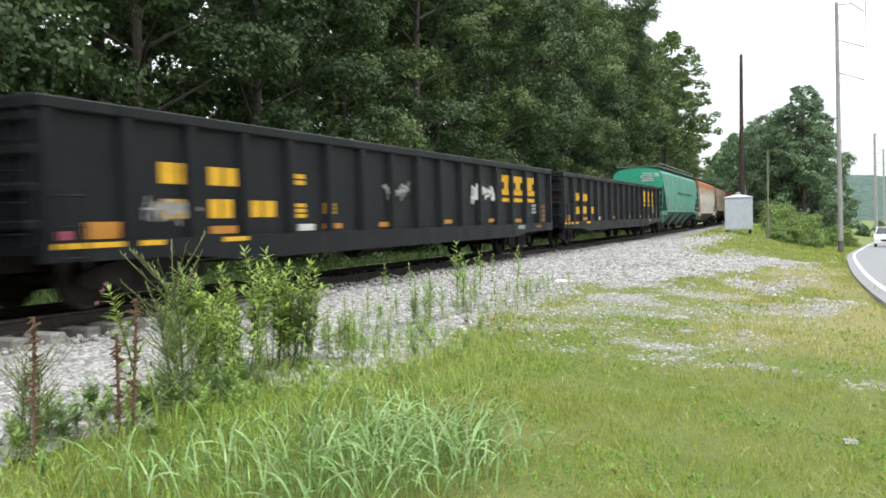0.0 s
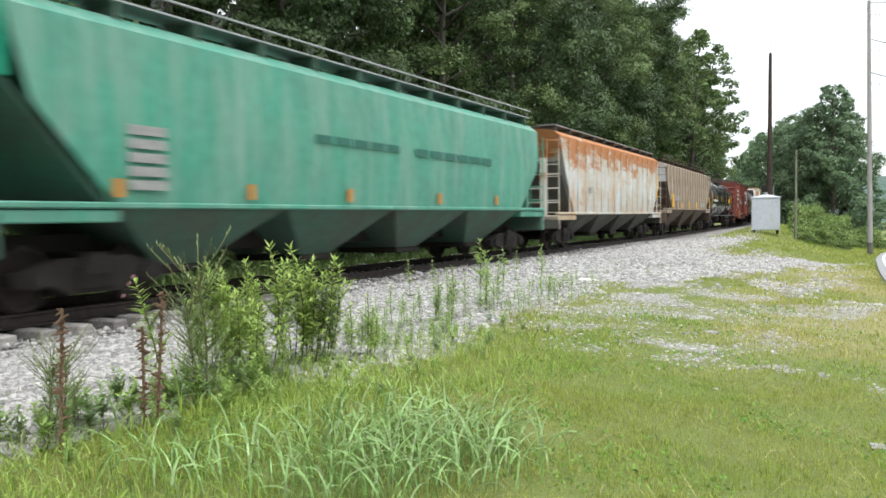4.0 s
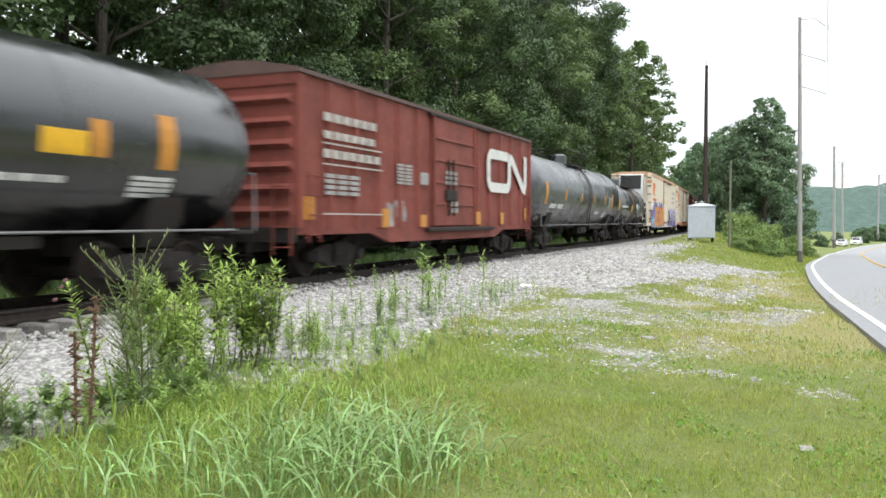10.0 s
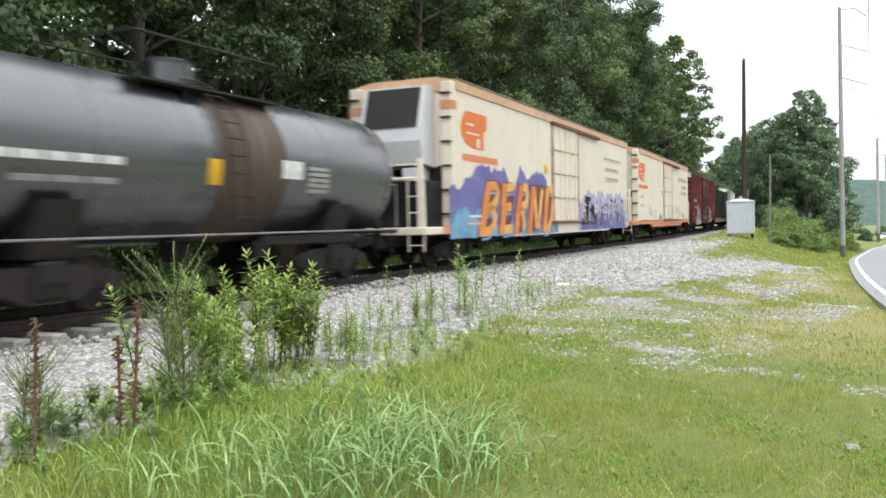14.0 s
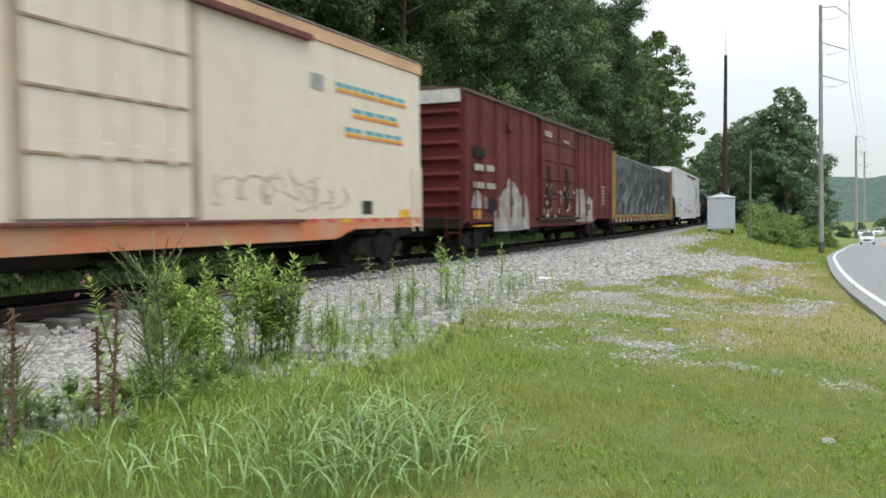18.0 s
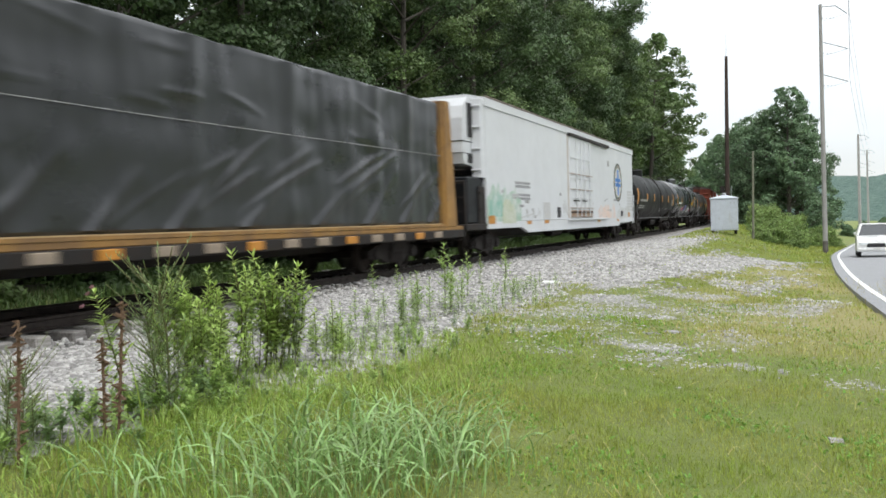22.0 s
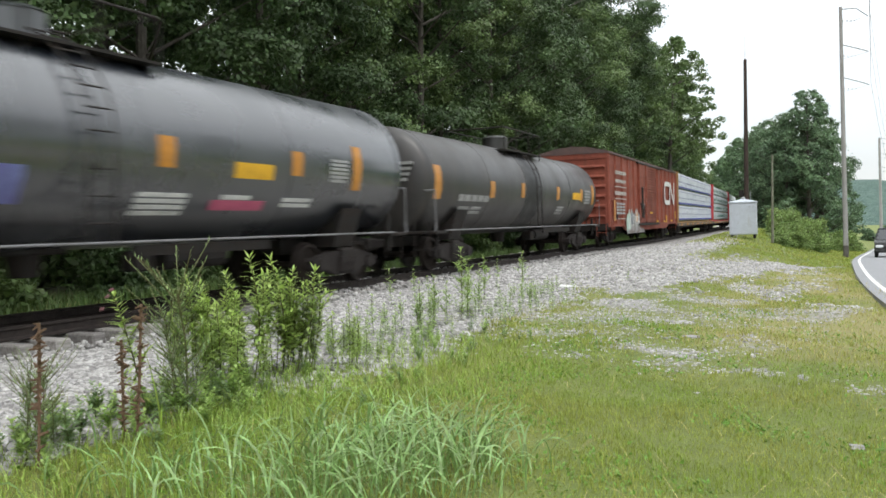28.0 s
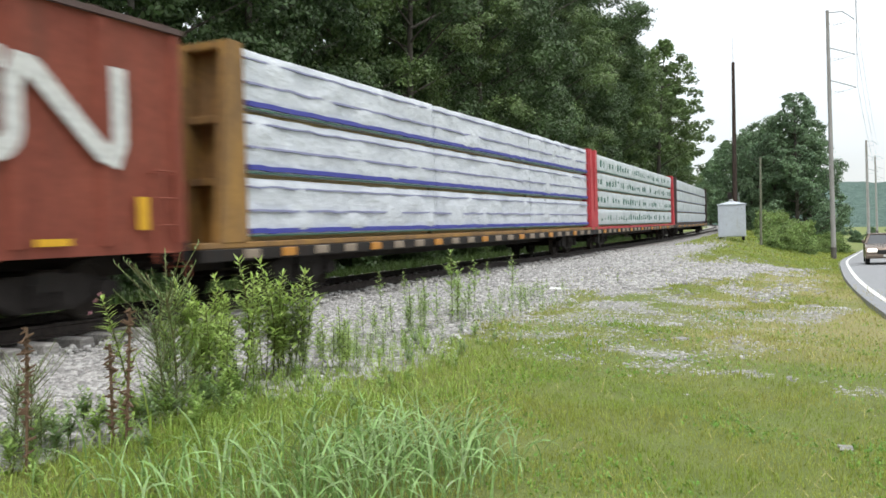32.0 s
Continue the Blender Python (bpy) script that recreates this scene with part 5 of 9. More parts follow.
def tank_mark(car, R, zc, x0, x1, z0, z1, material, name="marking", label=""):
    """A plate or marking wrapped on the round side of the tank."""
    v, f = [], []
    n = 5
    x0, x1 = x0 + datum(car), x1 + datum(car)
    for k in range(n):
        z = z0 + (z1 - z0) * k / (n - 1)
        dz = max(-0.98, min(0.98, (z - zc) / R))
        for r in (R + 0.012, R - 0.004):
            y, zz = -r * math.sqrt(1 - dz * dz), zc + r * dz
            v += [(x0, y, zz), (x1, y, zz)]
    for k in range(n - 1):
        a, b = 4 * k, 4 * k + 4
        f += [(a, a + 1, b + 1, b), (a + 2, b + 2, b + 3, a + 3), (a, b, b + 2, a + 2), (a + 1, a + 3, b + 3, b + 1)]
    f += [(0, 2, 3, 1), (4 * n - 4, 4 * n - 3, 4 * n - 1, 4 * n - 2)]
    return part(name, Shape().add(v, f), material, car, label)


def tank_rows(car, R, zc, x0, x1, z0, z1, n, material, gaps=1):
    h = (z1 - z0) / n
    for k in range(n):
        w = (x1 - x0) / gaps
        for g in range(gaps):
            tank_mark(car, R, zc, x0 + g * w, x0 + (g + 0.86) * w, z0 + (k + 0.15) * h, z0 + (k + 0.8) * h, material, "lettering")


def boxcar(length, label, paint, near=None, far=None, eave=4.0, sill=0.78, W=1.46, crown=0.22, ribs=14, doors=(), roof_mat=None, end_ribs=True, name="boxcar", flat_end=False, shift=0.0):
    car = thing(name, label, "railway car", group=CAR_GROUP)
    SHIFT[car.name] = shift
    h = length / 2 - 0.55
    xa, xb = near if near is not None else -h, far if far is not None else h
    body = Shape().box(xa, xb, -W, W, sill + 0.22, eave - 0.05)
    part("body", body, paint, car)
    for sy in (-1, 1):
        a, b = sorted((sy * (W - 0.08), sy * (W + 0.02)))
        part("side_sill", Shape().prism([(xa, sill + 0.1), (xa + 3.0, sill + 0.1), (xa + 3.9, sill - 0.12), (xb - 3.9, sill - 0.12), (xb - 3.0, sill + 0.1), (xb, sill + 0.1), (xb, sill + 0.24), (xa, sill + 0.24)], a, b, "y"), paint, car)
    rp = [(-W - 0.07, eave - 0.08), (-W - 0.07, eave), (-0.7, eave + crown * 0.75), (0, eave + crown), (0.7, eave + crown * 0.75), (W + 0.07, eave), (W + 0.07, eave - 0.08)]
    part("roof", Shape().prism(rp, xa - 0.05, xb + 0.05, "x"), roof_mat or paint, car)
    seam = Shape().prism([(y, z + 0.02) for y, z in rp], -0.03, 0.03, "x").mesh("roof_seam", roof_mat or paint)
    k = xa + 0.6
    while k < xb:
        part("roof_seam", seam, None, car, at=(k, 0, 0))
        k += 1.2
    if ribs:
        rib = Shape().prism([(-0.1, 0.0), (0.1, 0.0), (0.055, -0.075), (-0.055, -0.075)], sill + 0.22, eave - 0.12, "z").mesh("rib", paint)
        for i in range(ribs + 1):
            x = xa + 0.1 + (xb - xa - 0.2) * i / ribs
            if any(a + shift - 0.05 < x < b + shift + 0.05 for a, b, *_ in doors):
                continue
            part("rib", rib, None, car, at=(x, -W, 0))
            part("rib", rib, None, car, at=pose(x, W, 0, 0, 0, 180))
    for sx, x in ((-1, xa), (1, xb)):
        if end_ribs:
            z = sill + 0.45
            while z < eave - 0.35:
                part("end_rib", Shape().add(
                    [(x, -W + 0.08, z), (x + sx * 0.1, -W + 0.14, z + 0.1), (x, -W + 0.08, z + 0.2), (x, W - 0.08, z), (x + sx * 0.1, W - 0.14, z + 0.1), (x, W - 0.08, z + 0.2)],
                    [(0, 1, 4, 3), (1, 2, 5, 4), (0, 2, 1), (3, 4, 5), (0, 3, 5, 2)]), paint, car)
                z += 0.42
        for sy in (-1, 1):
            part("corner_post", Shape().box(min(x, x - sx * 0.12), max(x, x - sx * 0.12) + 0.0, sy * W - 0.03, sy * W + 0.03, sill + 0.1, eave - 0.05, 0.01), paint, car)
        gable = Shape().prism([(-W, eave - 0.3), (W, eave - 0.3), (W, eave), (0.7, eave + crown * 0.72), (-0.7, eave + crown * 0.72), (-W, eave)], min(x, x + sx * 0.03), max(x, x + sx * 0.03), "x")
        part("gable", gable, paint, car)
        end_ladder(car, x + sx * 0.14, -1.2, 0.5, 1.9, paint)
        part("end_sill", Shape().box(min(x, x + sx * 0.12), max(x, x + sx * 0.12), -W, W, sill - 0.05, sill + 0.25, 0.02), STEEL_DARK, car)
    for a, b, kind in doors:
        a, b = a + shift, b + shift
        d = part("door", Shape().box(a, b, -W - 0.075, -W + 0.01, sill + 0.24, eave - 0.14, 0.012), paint, car)
        n = 22 if kind == "louvre" else 5
        for i in range(1, n + (kind != "louvre") * 0):
            z = sill + 0.24 + (eave - sill - 0.38) * i / n
            part("door_rib", Shape().box(a + 0.05, b - 0.05, -W - 0.115, -W - 0.07, z - 0.03, z + 0.03, 0.01), paint, d)
        for xx in (a + 0.03, b - 0.03):
            part("door_post", Shape().box(xx - 0.04, xx + 0.04, -W - 0.12, -W - 0.07, sill + 0.24, eave - 0.14, 0.01), paint, d)
        if kind != "louvre":
            lock = Shape()
            for xx in (a + 0.3 * (b - a), a + 0.42 * (b - a)):
                lock.cyl((xx, -W - 0.13, sill + 0.5), (xx, -W - 0.13, sill + 2.0), 0.025, 0.025, 6)
            lock.box(a + 0.25 * (b - a), a + 0.5 * (b - a), -W - 0.15, -W - 0.09, sill + 0.9, sill + 1.2, 0.02)
            part("door_lock", lock, STEEL_DARK, d)
    if doors:
        a, b = doors[0][0] + shift, doors[-1][1] + shift
        part("door_track", Shape().box(a - 0.4, b + 1.6 if len(doors) == 1 else b + 0.6, -W - 0.16, -W, sill + 0.1, sill + 0.2, 0.015), STEEL_DARK, car)
        part("door_track", Shape().box(a - 0.2, b + 1.5, -W - 0.12, -W, eave - 0.17, eave - 0.1, 0.015), STEEL_DARK, car)
    part("far_door", Shape().box(-1.5, 1.5, W, W + 0.07, sill + 0.24, eave - 0.14, 0.012), paint, car)
    part("underframe", Shape().box(xa, xb, -0.3, 0.3, 0.55, 1.0), STEEL_DARK, car)
    ladder(car, xa + 0.45, sill - 0.05, sill + 1.3, -W - 0.03, paint)
    ladder(car, xb - 0.45, sill - 0.05, sill + 1.3, -W - 0.03, paint)
    running_gear(car, h + 0.05, 2.3)
    brake_gear(car, h)
    return car


DOOR_STAIN = mat("grimy tan door paint", (0.42, 0.33, 0.24), (0.26, 0.19, 0.14), 1.5, 0.9, 0.75)


def reefer(length, label, paint, near, far, eave=4.55, sill=0.85, W=1.47, door=(0.2, 3.1), fascia=None, stripe=None, unit=True, dark_platform=False, shift=0.0):
    car = thing("refrigerator_car", label, "railway car", group=CAR_GROUP)
    SHIFT[car.name] = shift
    h = length / 2 - 0.6
    part("body", Shape().box(near, far, -W, W, sill + 0.2, eave - 0.25, 0.02), paint, car)
    part("roof", Shape().prism([(-W - 0.03, eave - 0.25), (-W - 0.03, eave), (-0.9, eave + 0.12), (0.9, eave + 0.12), (W + 0.03, eave), (W + 0.03, eave - 0.25)], near - 0.04, far + 0.04, "x"), fascia or paint, car)
    for sy in (-1, 1):
        a, b = sorted((sy * (W - 0.1), sy * (W + 0.012)))
        s = Shape().prism([(near, sill), (near + 3.2, sill), (near + 3.9, sill - 0.18), (far - 3.9, sill - 0.18), (far - 3.2, sill), (far, sill), (far, sill + 0.2), (near, sill + 0.2)], a, b, "y")
        part("side_sill", s, stripe or paint, car)
    a, b = door[0] + shift, door[1] + shift
    d = part("door", Shape().box(a, b, -W - 0.06, -W + 0.01, sill + 0.25, eave - 0.3, 0.015), paint, car)
    for i in range(1, 4):
        z = sill + 0.25 + (eave - sill - 0.6) * i / 4
        part("door_rib", Shape().box(a + 0.08, b - 0.08, -W - 0.085, -W - 0.055, z - 0.025, z + 0.025, 0.01), paint if paint is WHITE_CAR else DOOR_STAIN, d)
    for k in (0.25, 0.45, 0.62, 0.85):
        xx = a + (b - a) * k
        part("lock_bar", Shape().cyl((xx, -W - 0.1, sill + 0.3), (xx, -W - 0.1, eave - 0.4), 0.022, 0.022, 6).box(xx - 0.05, xx + 0.05, -W - 0.13, -W - 0.06, sill + 1.0, sill + 1.25, 0.02), paint, d)
    if paint is WHITE_CAR:
        part("edge_stain", Shape().box(a - 0.14, a + 0.02, -W - 0.016, -W, sill + 0.25, eave - 0.32), mat("grimy off-white paint", (0.5, 0.46, 0.42), (0.4, 0.34, 0.3), 1.5, 0.8, 0.7), d)
        part("edge_stain", Shape().box(b - 0.02, b + 0.14, -W - 0.016, -W, sill + 0.25, eave - 0.32), mat("grimy off-white paint", (0.5, 0.46, 0.42)), d)
        for zz in (sill + 0.3, sill + 0.62, sill + 1.35, sill + 1.95):
            part("door_bar", Shape().box(a + 0.02, b - 0.02, -W - 0.095, -W - 0.06, zz, zz + 0.04, 0.008), mat("brown stained bar", (0.42, 0.37, 0.33), (0.26, 0.19, 0.15), 3, 0.8, 0.8), d)
        part("rust_stain", Shape().box(a + 0.05, b - 0.05, -W - 0.064, -W - 0.05, sill + 0.27, sill + 0.55), mat("rust-stained white paint", (0.5, 0.42, 0.33), (0.3, 0.16, 0.08), 2.2, 0.8, 0.75, streak=(0.25, 0.1, 0.05), streak_amount=0.6), d)
        part("lock_handle", Shape().box(a + 0.5, a + 1.3, -W - 0.11, -W - 0.06, sill + 0.9, sill + 0.95).box(a + 1.8, a + 2.6, -W - 0.11, -W - 0.06, sill + 0.9, sill + 0.95).box(a + 0.1, b - 0.1, -W - 0.1, -W - 0.06, sill + 0.45, sill + 0.5), STEEL_DARK, d)
    if paint is not WHITE_CAR:
        for xx in (a - 0.05, b + 0.02):
            part("door_edge", Shape().box(xx, xx + 0.14, -W - 0.07, -W, sill + 0.25, eave - 0.32, 0.01), DOOR_STAIN, d, "grimy tan door edge")
    track_paint = STEEL_DARK if paint is WHITE_CAR else mat("oxide red track paint", (0.16, 0.055, 0.045), (0.09, 0.04, 0.035), 3, 0.8, 0.8)
    part("door_track", Shape().box(a - 0.1, b + 3.3, -W - 0.13, -W, eave - 0.34, eave - 0.22, 0.012), track_paint, car)
    part("door_track", Shape().box(a - 0.3, b + 3.0, -W - 0.1, -W, sill + 0.16, sill + 0.22, 0.012), track_paint if paint is not WHITE_CAR else paint, car)
    part("roof_edge", Shape().box(near, far, -W - 0.045, -W + 0.02, eave - 0.01, eave + 0.045, 0.01), mat("weathered brown roof edge", (0.13, 0.1, 0.085), (0.22, 0.18, 0.15), 2, 0.8, 0.8), car)
    # machinery end
    xe = -h
    part("end_platform", Shape().box(xe, near, -W, W, sill - 0.02, sill + 0.16, 0.02), stripe or STEEL_DARK, car)
    if dark_platform:
        part("machinery_box", Shape().box(xe + 0.3, near - 0.02, -1.38, 1.38, sill + 0.16, sill + 1.45, 0.04), BLACK_PAINT, car, "black machinery box below the cooling unit")
        part("machinery_step", Shape().box(near - 0.5, near, -1.42, -1.385, sill + 0.1, sill + 1.2, 0.01).box(near - 0.5, near - 0.1, -1.45, -1.42, sill + 0.55, sill + 0.59).box(near - 0.5, near - 0.1, -1.45, -1.42, sill + 1.0, sill + 1.04), STEEL_DARK, car)
        part("reflector", Shape().box(xe + 0.28, xe + 0.3, -0.75, -0.4, sill + 0.62, sill + 0.78), ORANGE, car)
        u = part("cooling_unit", Shape().prism([(near, 2.62), (near - 0.92, 2.7), (near - 1.0, 3.0), (near - 0.98, 3.95), (near - 0.86, 4.3), (near - 0.55, eave - 0.04), (near, eave)], -1.16, 1.16, "y"), WHITE_CAR, car, "white refrigeration unit with rounded top")
        part("side_grille", Shape().box(near - 0.62, near - 0.06, -1.19, -1.14, 3.45, eave - 0.2, 0.01), DARK_HOLE, u, "black side grille")
        part("side_panel", Shape().box(near - 0.62, near - 0.08, -1.18, -1.14, 2.72, 2.98, 0.01), DARK_HOLE, u)
        part("panel_seam", Shape().box(near - 1.005, near - 0.06, -1.165, 1.165, 3.3, 3.33).box(near - 1.002, near - 0.06, -1.165, 1.165, 2.98, 2.995), DARK_HOLE, u)
        part("drain_box", Shape().box(near - 0.8, near - 0.1, 0.2, 1.15, 2.25, 2.64, 0.03), WHITE_CAR, u)
        # Thin dark sheet paints the shade behind the cooling unit.
        part("end_wall", Shape().box(near - 0.03, near - 0.012, -1.3, 1.3, sill + 1.4, 2.7), DARK_HOLE, car, "steel end wall sheet coloured dark as shade")
    else:
        part("fuel_tank", Shape().box(xe + 0.45, near - 0.02, -1.15, 1.15, sill + 0.16, sill + 1.3, 0.05), BLACK_PAINT, car, "dark grimy machinery tank")
        u = part("cooling_unit", Shape().prism([(near, 2.5), (near - 0.75, 2.6), (near - 0.88, 3.15), (near - 0.84, 3.45), (near - 0.5, eave - 0.14), (near, eave - 0.06)], -0.86, 0.86, "y"), WHITE_CAR, car, "white refrigeration unit with black grille")
        part("grille", Shape().prism([(near - 0.5, 3.5), (near - 0.87, 3.5), (near - 0.55, eave - 0.18), (near - 0.3, eave - 0.18)], -0.74, 0.74, "y"), DARK_HOLE, u, "black radiator grille")
        part("unit_foot", Shape().box(near - 0.7, near - 0.05, -0.7, -0.25, 2.2, 2.5, 0.02), WHITE_CAR, u)
        part("unit_foot", Shape().box(near - 0.7, near - 0.05, 0.3, 0.7, 2.15, 2.5, 0.02), WHITE_CAR, u)
        # Dark sheet over the end wall: shade put into its colour.
        part("end_wall", Shape().box(near - 0.03, near - 0.012, -1.14, 1.14, sill + 0.16, 2.55), STEEL_DARK, car, "steel end wall sheet coloured dark as shade")
        part("brace", Shape().cyl((xe + 0.1, 0.55, sill + 1.35), (xe + 0.15, 0.2, sill + 0.16), 0.06, 0.06, 6).cyl((xe + 0.1, 0.7, sill + 1.3), (xe + 0.1, 0.7, 3.0), 0.05, 0.05, 6), paint, car)
    for yy in (-1.3, 1.3):
        low = sill + 1.45 if dark_platform else sill + 0.16
        part("corner_post", Shape().box(near - 0.3, near, yy - 0.15, yy + 0.15, low, eave - 0.05, 0.02), paint, car)
        for k in range(6):
            zz = sill + 0.45 + 0.6 * k
            if zz > low:
                part("grab_iron", Shape().box(near - 0.36, near - 0.3, yy - 0.14, yy + 0.14, zz, zz + 0.05, 0.01), paint if not fascia or dark_platform else STEEL_DARK, car)
        if not dark_platform:
            part("reflector", Shape().box(near - 0.312, near + 0.01, yy - 0.158, yy + 0.158, eave - 0.75, eave - 0.52, 0.01), RED_SILL, car, "orange-red painted band")
            part("railing_post", Shape().box(xe + 0.05, xe + 0.17, yy - 0.07, yy + 0.07, sill + 0.15, sill + 1.75, 0.01), paint, car)
    rail_paint = STEEL_DARK if dark_platform else paint
    part("end_railing", Shape().tube([(xe + 0.08, -1.4, sill + 0.15), (xe + 0.08, -1.4, sill + 1.3), (xe + 0.08, 1.4, sill + 1.3), (xe + 0.08, 1.4, sill + 0.15)], 0.04).tube([(xe + 0.08, -1.4, sill + 1.62), (xe + 0.08, 1.4, sill + 1.62)], 0.022), rail_paint, car)
    end_ladder(car, xe + 0.05, -1.2, 0.45, sill + 1.3, rail_paint)
    end_ladder(car, far + 0.1, -1.15, sill, eave - 0.1, paint)
    ladder(car, far - 0.35, sill - 0.1, sill + 1.4, -W, paint)
    part("underframe", Shape().box(-h, h, -0.3, 0.3, 0.55, 1.0), STEEL_DARK, car)
    running_gear(car, h + 0.05, 2.6)
    brake_gear(car, h)
    return car


def centerbeam(length, label, paint, near, far, wrap="tarp", top=4.15, W=1.36, shift=0.0, far_paint=None):
    car = thing("centerbeam_flatcar", label, "railway car", group=CAR_GROUP)
    SHIFT[car.name] = shift
    h = length / 2 - 0.5
    deck = 0.98
    part("deck", Shape().box(near - 1.2, far + 1.2, -W - 0.08, W + 0.08, deck - 0.1, deck, 0.015), paint, car)
    part("centre_sill", Shape().box(-h, h, -0.3, 0.3, 0.5, deck - 0.1), STEEL_DARK, car)
    for sy in (-1, 1):
        a, b = sorted((sy * (W - 0.02), sy * (W + 0.1)))
        part("side_sill", Shape().box(near - 1.2, far + 1.2, a, b, deck - 0.3, deck - 0.1, 0.015), STEEL_DARK, car)
    stake = Shape().box(-0.2, 0.2, -W - 0.14, -W - 0.08, deck - 0.27, deck - 0.12, 0.012).mesh("stake_pocket", mat("dusty grey-tan stake pockets", (0.3, 0.24, 0.18), (0.2, 0.16, 0.13), 3, 0.8, 0.8))
    stake_y = Shape().box(-0.2, 0.2, -W - 0.14, -W - 0.08, deck - 0.27, deck - 0.12, 0.012).mesh("stake_pocket", ORANGE)
    k, i = near, 0
    while k < far:
        part("stake_pocket", stake_y if i % 3 == 1 else stake, None, car, at=(k, 0, 0))
        k += 1.05
        i += 1
    for sx, x in ((-1, near), (1, far)):
        tone = far_paint if far_paint and sx > 0 else paint
        a, b = sorted((x, x + sx * 0.1))
        bh = part("bulkhead", Shape().box(a, b, -W - 0.05, W + 0.05, deck, top), tone, car, "tall steel end bulkhead")
        for yy in (-W, -0.48, 0.48, W):
            c, d = sorted((x + sx * 0.1, x + sx * 0.62))
            y0, y1 = (yy - 0.09, yy + 0.09)
            part("bulkhead_post", Shape().prism([(x + sx * 0.1, deck), (x + sx * 0.75, deck), (x + sx * 0.4, top), (x + sx * 0.1, top)], y0, y1, "y"), tone, bh)
        for zz in (1.9, 2.9, top - 0.12):
            c, d = sorted((x + sx * 0.1, x + sx * 0.4))
            part("bulkhead_rail", Shape().box(c, d, -W, W, zz, zz + 0.12, 0.01), tone, bh)
        part("end_platform", Shape().box(min(x, sx * h), max(x, sx * h), -1.0, 1.0, deck - 0.12, deck - 0.02), paint, car)
        end_ladder(car, sx * (h - 0.1), -1.2, 0.4, deck + 0.1, STEEL_DARK)
    part("centre_beam", Shape().box(near, far, -0.08, 0.08, deck, top - 0.3), paint, car)
    running_gear(car, h + 0.05, 2.4)
    return car


def puckered(x0, x1, z0, z1, y, seed, nx=60, nz=14, amp=0.03, sagging=0.0, thick=1.2):
    """A wrapped face with folds and hollows, closed behind by the load's depth."""
    r = random.Random(seed)
    off = r.uniform(0, 50)
    v, f = [], []
    folds = []
    if sagging:
        for k in range(40):
            low_part = r.random() < 0.7
            a = math.radians(r.uniform(20, 34) if low_part else r.uniform(-16, 0))
            folds.append((r.uniform(x0, x1), z0 + (z1 - z0) * (r.uniform(0.02, 0.42) if low_part else r.uniform(0.6, 0.97)), math.cos(a), math.sin(a), r.uniform(0.7, 1.9) if low_part else r.uniform(0.5, 1.1), r.uniform(0.03, 0.06), r.uniform(0.02, 0.05) * (1.0 if low_part else 0.5)))
    for j in range(nz + 1):
        for i in range(nx + 1):
            x, z = x0 + (x1 - x0) * i / nx, z0 + (z1 - z0) * j / nz
            d = amp * noise.noise((x * 1.1 + off, z * 1.6, 1)) + 0.5 * amp * noise.noise((x * 3.3 + off, z * 0.8 + 0.5 * x, 4))
            for fx, fz, ca, sa, ln_, wd, am in folds:
                if abs(x - fx) < ln_:
                    along = (x - fx) * ca + (z - fz) * sa
                    across = (z - fz) * ca - (x - fx) * sa + 0.05 * along * along
                    if abs(along) < ln_ and abs(across) < 3 * wd:
                        d -= am * (1 - (along / ln_) ** 2) * math.exp(-(across / wd) ** 2)
            if sagging:
                fold = (x * 0.95 + off - 1.15 * z + 0.25 * math.sin(x * 0.7)) % 1.7
                d -= sagging * (math.exp(-((fold - 0.85) * 7) ** 2) * max(0.0, 1 - (z - z0) / ((0.35 + 0.3 * noise.noise((x * 0.3, 5, 5))) * (z1 - z0))) + 0.8 * sum(math.exp(-((x - c) * 5) ** 2) for c in (1.6, 4.2, 7.4, 8.9)) * (0.4 + 0.6 * (z - z0) / (z1 - z0)))
            if j in (0, nz) or i in (0, nx):
                d = 0.03
            top_dip = -0.05 * abs(noise.noise((x * 0.8 + off, 7, 2))) if j == nz else 0.0
            v.append((x, y - d * -1.0, z + top_dip))
    n = (nx + 1)
    for j in range(nz):
        for i in range(nx):
            f.append((j * n + i, j * n + i + 1, (j + 1) * n + i + 1, (j + 1) * n + i))
    base = len(v)
    for x, z in ((x0, z0), (x1, z0), (x1, z1), (x0, z1)):
        v.append((x, y + thick, z))
    f.append((base, base + 3, base + 2, base + 1))
    f.append(tuple(range(n)) + (base + 1, base))
    f.append(tuple(nz * n + i for i in range(nx, -1, -1)) + (base + 3, base + 2))
    f.append(tuple(j * n for j in range(nz, -1, -1)) + (base, base + 3))
    f.append(tuple(j * n + nx for j in range(nz + 1)) + (base + 2, base + 1))
    s = Shape()
    s.add(v, f)
    return s


